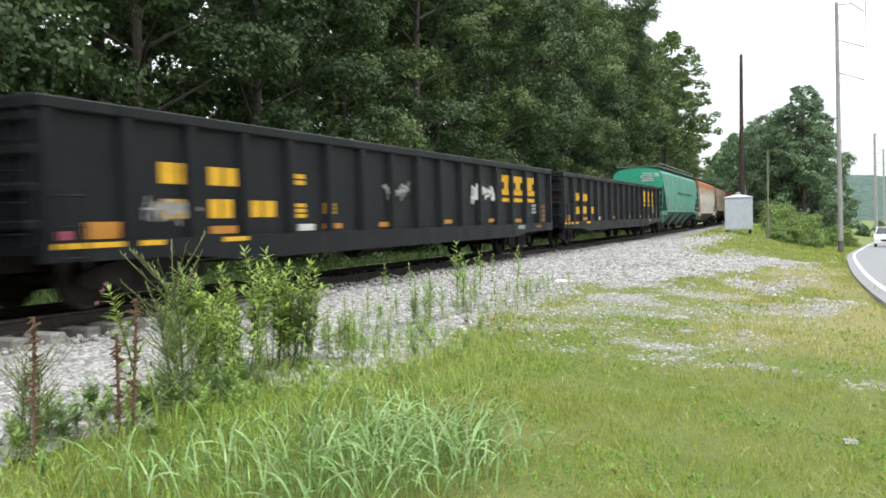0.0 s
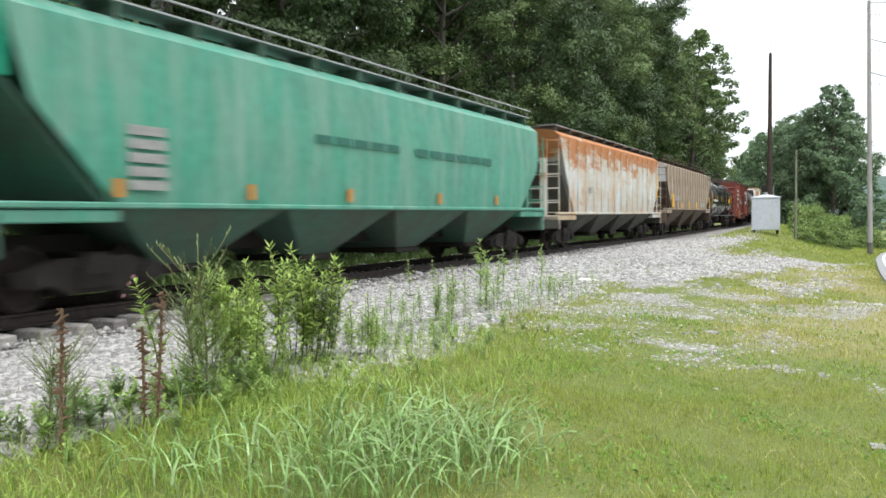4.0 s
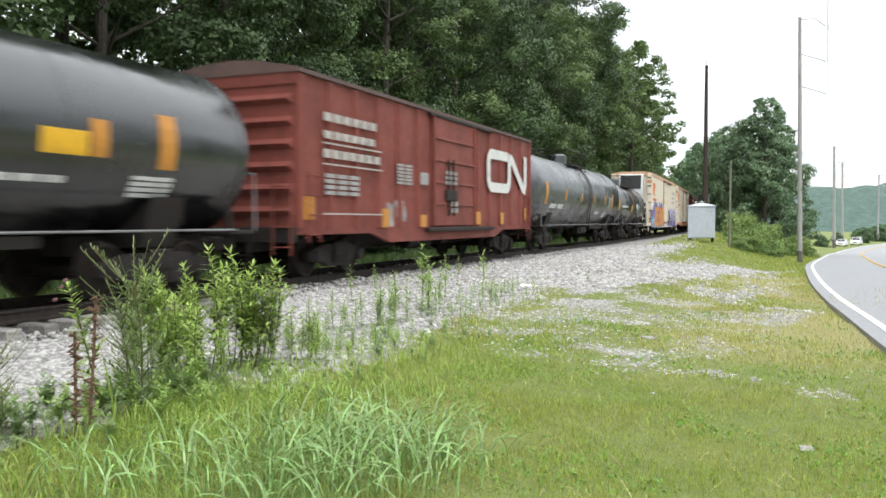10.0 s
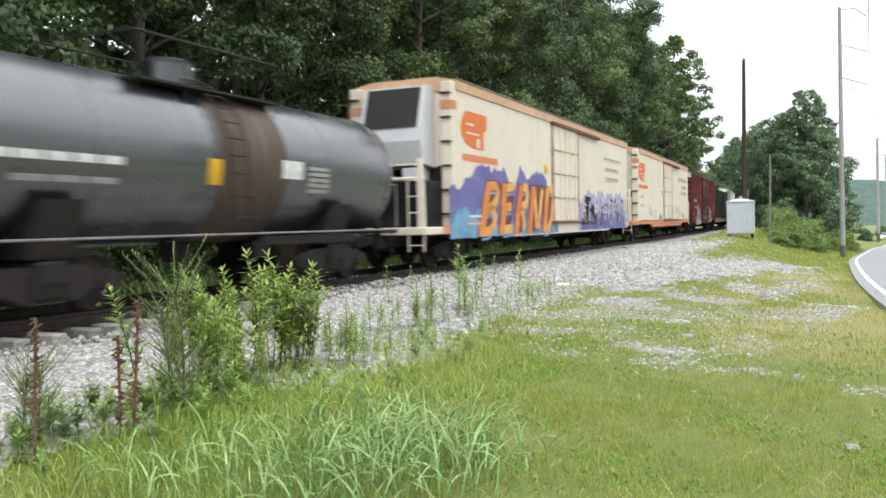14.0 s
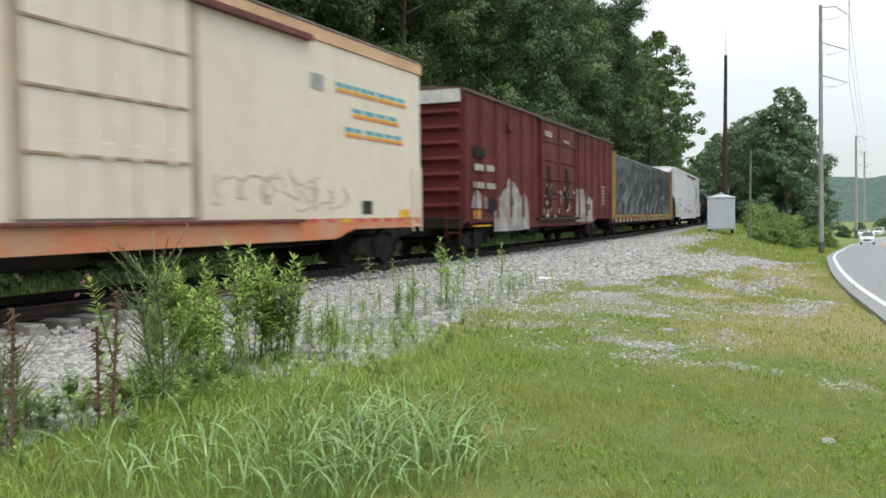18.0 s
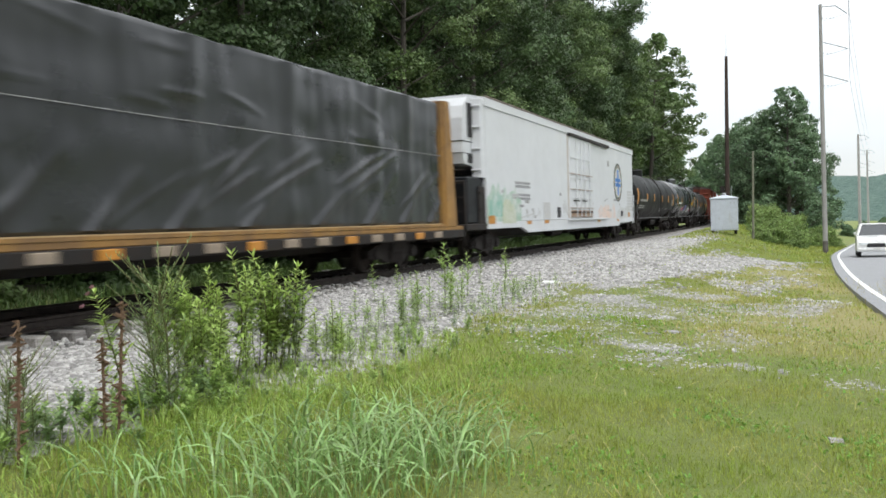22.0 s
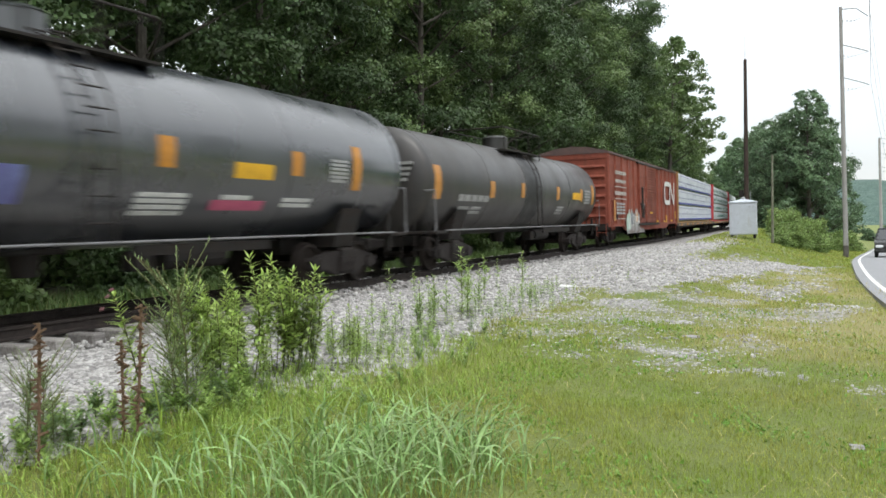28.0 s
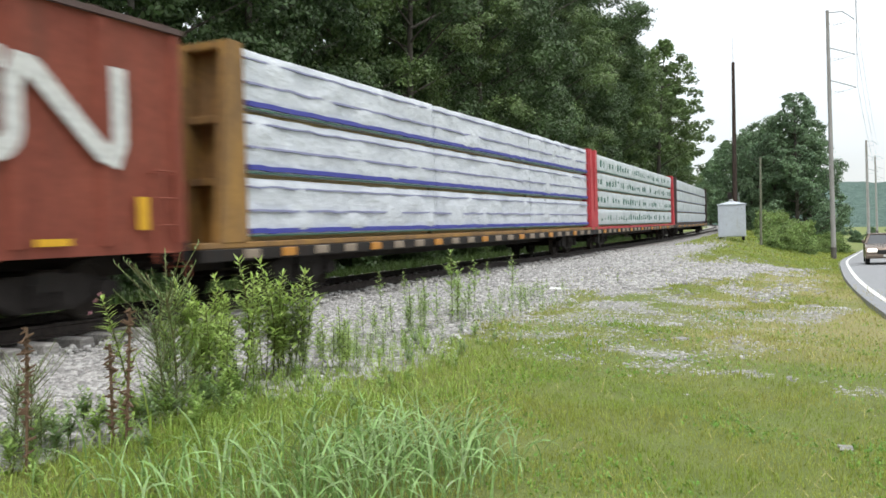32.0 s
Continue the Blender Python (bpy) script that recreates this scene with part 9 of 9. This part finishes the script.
for i in range(120):
    y = wr_.uniform(5.8, 15)
    x = track_x(y) + wr_.gauss(5.3, 0.35)
    weed(THIN[i % 4], "low_weed", "low green weed between stones and grass", x, y, wr_.uniform(0.12, 0.4), "low weeds between stones and grass")


def flower_head(seed):
    """A tuft of narrow pink florets over a green cup."""
    r = np.random.default_rng(seed)
    rows = [((0, 0, 0), r.random() * 6.3, 0.2 + 1.6 * r.random(), 0.028 * r.uniform(0.7, 1.1), 0.006, 0.1) for _ in range(60)]
    q = leaf_strips(rows)
    return fast_mesh("flower_head", q, [4] * (len(q) // 4), mat("dusty pink florets", (0.5, 0.27, 0.33), (0.42, 0.22, 0.26), 9, 0.6, 0.8, bump=0, trans=0.3, island=0.3))


thistle = weed(ROD[1], "thistle", "leafy weed with small dusty pink flower heads", -4.66, 4.6, 1.0, "leafy weeds beside the ballast", (-0.2, -0.12))
for dx, dz in ((0.03, 0.98), (0.12, 0.9), (-0.03, 1.02)):
    part("flower_head", flower_head(int(90 + 100 * dz)), None, thistle, "dusty pink flower head", at=pose(dx, 0.03, dz, 0, 20, 0) @ Matrix.Scale(1.2, 4))


def dead_stalk(x, y, h, seed):
    r = random.Random(seed)
    ob = thing("dead_stalk", "dry brown dead weed stalk", "weed", pose(x, y, ground_z(x, y) - 0.02, r.uniform(-3, 3), r.uniform(-3, 3), 0), "dead stalks beside the ballast")
    part("stem", Shape().tube([(0, 0, 0), (0.01, 0, h * 0.5), (0.0, 0.01, h)], 0.009, 6), DRY_STEM, ob)
    s = Shape()
    for k in range(70):
        z = h * r.uniform(0.15, 1.0)
        a = r.uniform(0, 6.28)
        ln_ = r.uniform(0.02, 0.06)
        p = Vector((0.005, 0, z))
        e = p + Vector((math.cos(a), math.sin(a), r.uniform(-0.6, 0.6))) * ln_
        s.cyl(p, e, 0.011, 0.005, 4)
    part("seed_husk", s, DRY_STEM, ob)["kind"] = "stuff"


dead_stalk(-4.29, 4.12, 0.98, 1)
dead_stalk(-4.47, 4.18, 0.73, 2)
dead_stalk(-4.46, 3.5, 0.92, 3)
corn = thing("broad_grass", "single bright green broad-bladed grass shoot", "grass", pose(-4.1, 4.15, ground_z(-4.1, 4.15), 0, 0, 0))
bl = blades(31, [(0, 0, 0), (0.01, 0.01, 0), (0, 0.02, 0)], 0.62, 0.03, 0.35, 6)
part("blade", fast_mesh("blade", bl, [4] * (len(bl) // 4), GRASS_LUSH), None, corn)


# ---- loose stones ----
def stone_quads(seed, pts, size):
    """Broken stones: cubes knocked out of true."""
    r = np.random.default_rng(seed)
    n = len(pts)
    c = np.array([(-1, -1, -1), (1, -1, -1), (1, 1, -1), (-1, 1, -1), (-1, -1, 1), (1, -1, 1), (1, 1, 1), (-1, 1, 1)], dtype=float)
    v = c[None] * (0.75 + 0.5 * r.random((n, 8, 3))) * np.stack([r.uniform(0.6, 1.25, n), r.uniform(0.6, 1.25, n), r.uniform(0.4, 0.8, n)], 1)[:, None, :]
    a = r.random(n) * 2 * np.pi
    ca, sa = np.cos(a)[:, None], np.sin(a)[:, None]
    tilt = r.normal(size=(n, 1)) * 0.5
    x, y, z = v[..., 0], v[..., 1], v[..., 2]
    y, z = y * np.cos(tilt) - z * np.sin(tilt), y * np.sin(tilt) + z * np.cos(tilt)
    v = np.stack([x * ca - y * sa, x * sa + y * ca, z], 2) * (size * (0.5 + 0.75 * r.random(n)))[:, None, None] + np.asarray(pts)[:, None, :]
    f = np.array([(0, 3, 2, 1), (4, 5, 6, 7), (0, 1, 5, 4), (1, 2, 6, 5), (2, 3, 7, 6), (3, 0, 4, 7)])
    return v, f


def shoulder(x, y):
    u = x - track_x(y)
    return gravel_amount(x, y) if in_view(x, y, 1.0) and u > 0.9 else 0.0


def stone_stuff(name, seed, pts, size):
    v, f = stone_quads(seed, pts, size)
    n = len(v)
    faces = (np.arange(n)[:, None, None] * 8 + f[None]).reshape(-1, 4)
    me = bpy.data.meshes.new(name)
    me.vertices.add(n * 8)
    me.vertices.foreach_set("co", v.astype(np.float32).ravel())
    me.loops.add(n * 24)
    me.loops.foreach_set("vertex_index", faces.astype(np.int32).ravel())
    me.polygons.add(n * 6)
    me.polygons.foreach_set("loop_start", (np.arange(n * 6) * 4).astype(np.int32))
    me.update(calc_edges=True)
    me.materials.append(STONE_MAT)
    return tagged(new(name, me), "pale grey crushed stone lying loose on the ground", "gravel", kind="stuff")


stray = scatter(48, 16000, -4.8, 0.9, 7.5, 26, lambda x, y: 0.35 * max(0.0, noise.noise((x * 1.1, y * 0.7, 41)) + 0.15) if x < road_edge(y) - 0.4 else 0.0)
stone_stuff("stray_stones", 49, stray, 0.017)
stone_stuff("ballast_stones", 41, scatter(42, 50000, -9.6, -4.1, 2.5, 17, shoulder), 0.028)
stone_stuff("strewn_stones", 40, scatter(39, 52000, -4.1, 0.8, 8.3, 17, shoulder), 0.0175)
stone_stuff("gravel_far", 43, scatter(44, 60000, -9.6, 0.8, 17, 44, shoulder), 0.04)
inner = []
ir = np.random.default_rng(46)
for _ in range(9000):
    s = ir.uniform(2, 40)
    o = ir.uniform(-2.2, 1.6)
    x, y, h_ = track_at(s)
    inner.append((x + o, y, rail_z(y) - 0.31 + 0.13 * smooth_step((y - 9.0) / 6.0) + ir.uniform(-0.02, 0.04)))
stone_stuff("track_ballast", 45, inner, 0.034)
# the nearest stones, one by one
near_stones = scatter(47, 900, -5.6, -3.9, 3.0, 7.5, shoulder)[:300]
heap = thing("ballast_shoulder", "loose pale stones at the foot of the ballast", "gravel", kind="structure")
protos = []
for k in range(8):
    v, f = stone_quads(60 + k, [(0, 0, 0)], 0.04)
    protos.append(raw_mesh("stone", v[0], f, STONE_PIECE))
for i, (x, y, z) in enumerate(near_stones):
    part("stone", protos[i % 8], None, heap, at=pose(x, y, z + 0.015, 0, 0, (i * 67) % 360))
lit = new("litter_scrap", Shape().prism([(-0.2, -0.09), (0.12, -0.12), (0.22, 0.02), (0.05, 0.12), (-0.16, 0.08)], 0.0, 0.03, "z").mesh("litter_scrap", WHITE))
lit.matrix_basis = pose(-4.96, 16.08, ground_z(-4.96, 16.08) + 0.03, 8, 4, 20)
tagged(lit, "pale flat scrap lying on the gravel", "litter")
for k, (x, y) in enumerate(((0.06, 6.36), (-2.03, 10.8), (-1.8, 11.1))):
    v, f = stone_quads(80 + k, [(0, 0, 0)], 0.1)
    ob = new("half_buried_stone", raw_mesh("half_buried_stone", v[0], f, STONE_PIECE))
    ob.matrix_basis = pose(x, y, ground_z(x, y) + 0.01, 0, 0, 40 * k) @ Matrix.Diagonal((1, 0.8, 0.28, 1))
    tagged(ob, "flat grey stone half buried in the grass", "stone")

# ---- road traffic ----
GLASS = mat("dark car glass", (0.02, 0.025, 0.03), (0.03, 0.035, 0.04), 3, 0.4, 0.08, spec=0.8, bump=0)
TYRE = mat("black tyre rubber", (0.02, 0.02, 0.02), (0.03, 0.03, 0.03), 5, 0.5, 0.9)
LAMP = mat("headlamp lens", (0.75, 0.77, 0.8), (0.6, 0.62, 0.65), 5, 0.3, 0.15, bump=0)
LAMP_ON = bpy.data.materials.new("lit headlamp")
LAMP_ON.use_nodes = True
LAMP_ON.node_tree.nodes["Principled BSDF"].inputs["Emission Color"].default_value = (1.0, 0.95, 0.85, 1)
LAMP_ON.node_tree.nodes["Principled BSDF"].inputs["Emission Strength"].default_value = 2.5
DRIVEN = []


def vehicle(name, label, paint, length, width, height, hood, cabin0, cabin1, lamps, path):
    """A car that faces -x: hood, cabin with glass, bumpers, lamps and wheels."""
    ob = thing(name, label, "car", group="cars on the road")
    h, w = length / 2, width / 2
    prof = [(-h, 0.32), (-h, 0.62), (-h + 0.12, hood - 0.08), (-h + 0.3, hood), (cabin0, hood + 0.1), (h - 0.5, hood + 0.1), (h - 0.08, hood), (h, 0.7), (h, 0.32)]
    body = Shape().prism(prof, -w, w, "y")
    part("body", body, paint, ob)
    t0, t1 = cabin0 + 0.65, cabin1 - 0.35
    cab = Shape()
    a, b = w - 0.06, w - 0.24
    cab.add([(cabin0, -a, hood + 0.09), (cabin1, -a, hood + 0.09), (cabin1, a, hood + 0.09), (cabin0, a, hood + 0.09), (t0, -b, height), (t1, -b, height), (t1, b, height), (t0, b, height)],
            [(0, 1, 5, 4), (1, 2, 6, 5), (2, 3, 7, 6), (3, 0, 4, 7), (4, 5, 6, 7), (3, 2, 1, 0)])
    part("cabin_glass", cab, GLASS, ob, "dark tinted windows")
    part("roof", Shape().box(t0 - 0.03, t1 + 0.03, -b - 0.02, b + 0.02, height - 0.02, height + 0.05, 0.02), paint, ob)
    for sy in (-1, 1):
        pil = Shape()
        for x0, x1 in ((cabin0, t0), (cabin1, t1), ((cabin0 + cabin1) / 2, (t0 + t1) / 2)):
            pil.cyl((x0, sy * (a + 0.01), hood + 0.09), (x1, sy * (b + 0.01), height), 0.05, 0.05, 6)
        part("pillar", pil, paint, ob)
        part("mirror", Shape().box(cabin0 + 0.35, cabin0 + 0.5, min(sy * w, sy * (w + 0.12)), max(sy * w, sy * (w + 0.12)), hood + 0.12, hood + 0.28, 0.03), paint, ob)
        part("headlight", Shape().box(-h - 0.02, -h + 0.15, sy * (w - 0.28) - 0.2, sy * (w - 0.28) + 0.2, 0.62, 0.78, 0.03), lamps, ob, "headlight")
        part("tail_light", Shape().box(h - 0.1, h + 0.02, sy * (w - 0.2) - 0.14, sy * (w - 0.2) + 0.14, 0.7, 0.9, 0.03), CB_RED, ob)
    part("grille", Shape().box(-h - 0.015, -h + 0.05, -0.42, 0.42, 0.52, 0.72, 0.02), DARK_HOLE, ob)
    part("bumper", Shape().box(-h - 0.05, -h + 0.1, -w + 0.03, w - 0.03, 0.34, 0.5, 0.03), paint, ob)
    part("number_plate", Shape().box(-h - 0.062, -h - 0.05, -0.16, 0.16, 0.4, 0.5), WHITE, ob)
    me = Shape()
    n = 20
    pr = [(-0.1, 0.22), (-0.1, 0.31), (-0.07, 0.33), (0.07, 0.33), (0.1, 0.31), (0.1, 0.22), (0.08, 0.02), (-0.08, 0.02), (-0.1, 0.22)]
    v, f = [], []
    for o, r in pr:
        v += [(r * math.cos(2 * math.pi * i / n), o, r * math.sin(2 * math.pi * i / n)) for i in range(n)]
    for k in range(len(pr) - 1):
        f += [(k * n + i, k * n + (i + 1) % n, (k + 1) * n + (i + 1) % n, (k + 1) * n + i) for i in range(n)]
    tyre = me.add(v, f).mesh("wheel", TYRE)
    hub = Shape().cyl((0, -0.105, 0), (0, 0.105, 0), 0.2, 0.2, 8).mesh("hub", GALV)
    wheels = []
    for sx in (-0.62, 0.6):
        for sy in (-1, 1):
            wl_ = part("wheel", tyre, None, ob)
            wl_.matrix_parent_inverse = Matrix.Translation((sx * h, sy * (w - 0.1), 0.33))
            part("hub", hub, None, wl_)
            wheels.append(wl_)
    DRIVEN.append((ob, wheels, path))
    return ob


CAR_WHITE = mat("white car paint", (0.72, 0.72, 0.72), (0.66, 0.66, 0.66), 1, 0.4, 0.25, spec=0.6, bump=0)
CAR_SILVER = mat("dark silver car paint", (0.16, 0.17, 0.18), (0.13, 0.135, 0.14), 1, 0.4, 0.25, 0.5, bump=0)
CAR_DARK = mat("dark green-black car paint", (0.02, 0.022, 0.02), (0.03, 0.03, 0.03), 1, 0.4, 0.25, bump=0)
CAR_BRONZE = mat("bronze car paint", (0.19, 0.15, 0.12), (0.15, 0.12, 0.1), 1, 0.4, 0.3, 0.5, bump=0)
# each path: (seconds, metres ahead) along the road, rank in the queue, offset from the asphalt's edge
vehicle("pickup_truck", "white pickup truck driving on the road", CAR_WHITE, 5.2, 1.9, 1.75, 1.05, -0.9, 1.0, LAMP, (((0, 86), (1, 71)), 0, 2.0))
vehicle("suv", "white sport utility vehicle driving on the road", CAR_WHITE, 4.6, 1.68, 1.62, 0.98, -0.9, 2.2, LAMP, (((17.6, 132), (19, 101), (20, 81), (21, 65), (22, 48), (22.9, 25)), 1, 2.0))
vehicle("sedan", "dark silver sedan with lit headlights on the road", CAR_SILVER, 4.7, 1.82, 1.42, 0.88, -0.8, 1.7, LAMP_ON, (((23, 88.5), (24, 69), (25, 54)), 2, 2.0))
vehicle("suv", "dark sport utility vehicle driving on the road", CAR_DARK, 4.7, 1.85, 1.75, 1.02, -0.9, 2.2, LAMP, (((27.5, 74), (28, 60), (29.5, 49), (30.3, 24)), 3, 2.0))
vehicle("sedan", "bronze sedan with lit headlights on the road", CAR_BRONZE, 4.7, 1.8, 1.42, 0.88, -0.8, 1.7, LAMP_ON, (((30, 67.5), (32, 46)), 4, 2.0))
vehicle("sedan", "white car waiting far down the road", CAR_WHITE, 4.5, 1.8, 1.42, 0.88, -0.8, 1.7, LAMP, (((0, 185), (32, 185)), 5, -3.0))
vehicle("suv", "white car waiting far down the road", CAR_WHITE, 4.7, 1.85, 1.7, 1.0, -0.9, 2.2, LAMP, (((0, 200), (32, 200)), 6, -2.2))



def gone(t):
    """Metres that the train has rolled by t seconds."""
    return 11.1173 * t - 0.02401 * t * t + 0.000502679 * t ** 3


def car_pose(s0, s1, t):
    """The pose of a car from the places of its two bogies on the line."""
    half = (s1 - s0) / 2 - 2.8
    mid = (s0 + s1) / 2 - gone(t)
    xa, ya, _ = track_at(mid - half)
    xb, yb, _ = track_at(mid + half)
    za, zb = rail_z(ya), rail_z(yb)
    heading = math.degrees(math.atan2(yb - ya, xb - xa))
    climb = math.degrees(math.atan2(zb - za, math.hypot(xb - xa, yb - ya)))
    return pose((xa + xb) / 2, (ya + yb) / 2, (za + zb) / 2, 0, -climb, heading)


def road_y(path, t):
    """How far off a car on the road is at t seconds: through its known places, at even speed before and after."""
    knots, rank = path[0], path[1]
    k = 0
    while k < len(knots) - 2 and t > knots[k + 1][0]:
        k += 1
    (ta, ya), (tb, yb) = knots[k], knots[k + 1]
    return max(-330.0 + 9 * rank, min(470.0 - 9 * rank, ya + (yb - ya) * (t - ta) / (tb - ta)))


def road_pose(path, t):
    """The pose of a car on the road, facing the tripod."""
    y, off = road_y(path, t), path[2]
    sl = (road_edge(y + 1) - road_edge(y - 1)) / 2
    n = math.hypot(1, sl)
    return pose(road_edge(y) + off / n, y - off * sl / n, road_z(y) + 0.056, 0, 0, 90 - math.degrees(math.atan(sl)))


def share_keys(first, others):
    for w in others:
        w.rotation_mode = "QUATERNION"
        w.animation_data_create()
        w.animation_data.action = first.animation_data.action
        w.animation_data.action_slot = first.animation_data.action_slot


def motions():
    """All that moves: the cars along the line and the road, and their wheels."""
    for car, s0, s1 in TRAIN:
        walk(car, [(t, car_pose(s0, s1, t)) for t in range(33)])
    walk(WHEELSETS[0], [(k / FPS, pose(0, 0, 0, 0, -math.degrees(gone(k / FPS) / WHEEL_R), 0)) for k in range(32 * FPS + 1)])
    share_keys(WHEELSETS[0], WHEELSETS[1:])
    for ob, wheels, path in DRIVEN:
        walk(ob, [(t, road_pose(path, t)) for t in range(33)])
        walk(wheels[0], [(k / FPS, pose(0, 0, 0, 0, -math.degrees((road_y(path, 0) - road_y(path, k / FPS)) / 0.5), 0)) for k in range(32 * FPS + 1)])
        share_keys(wheels[0], wheels[1:])


motions()
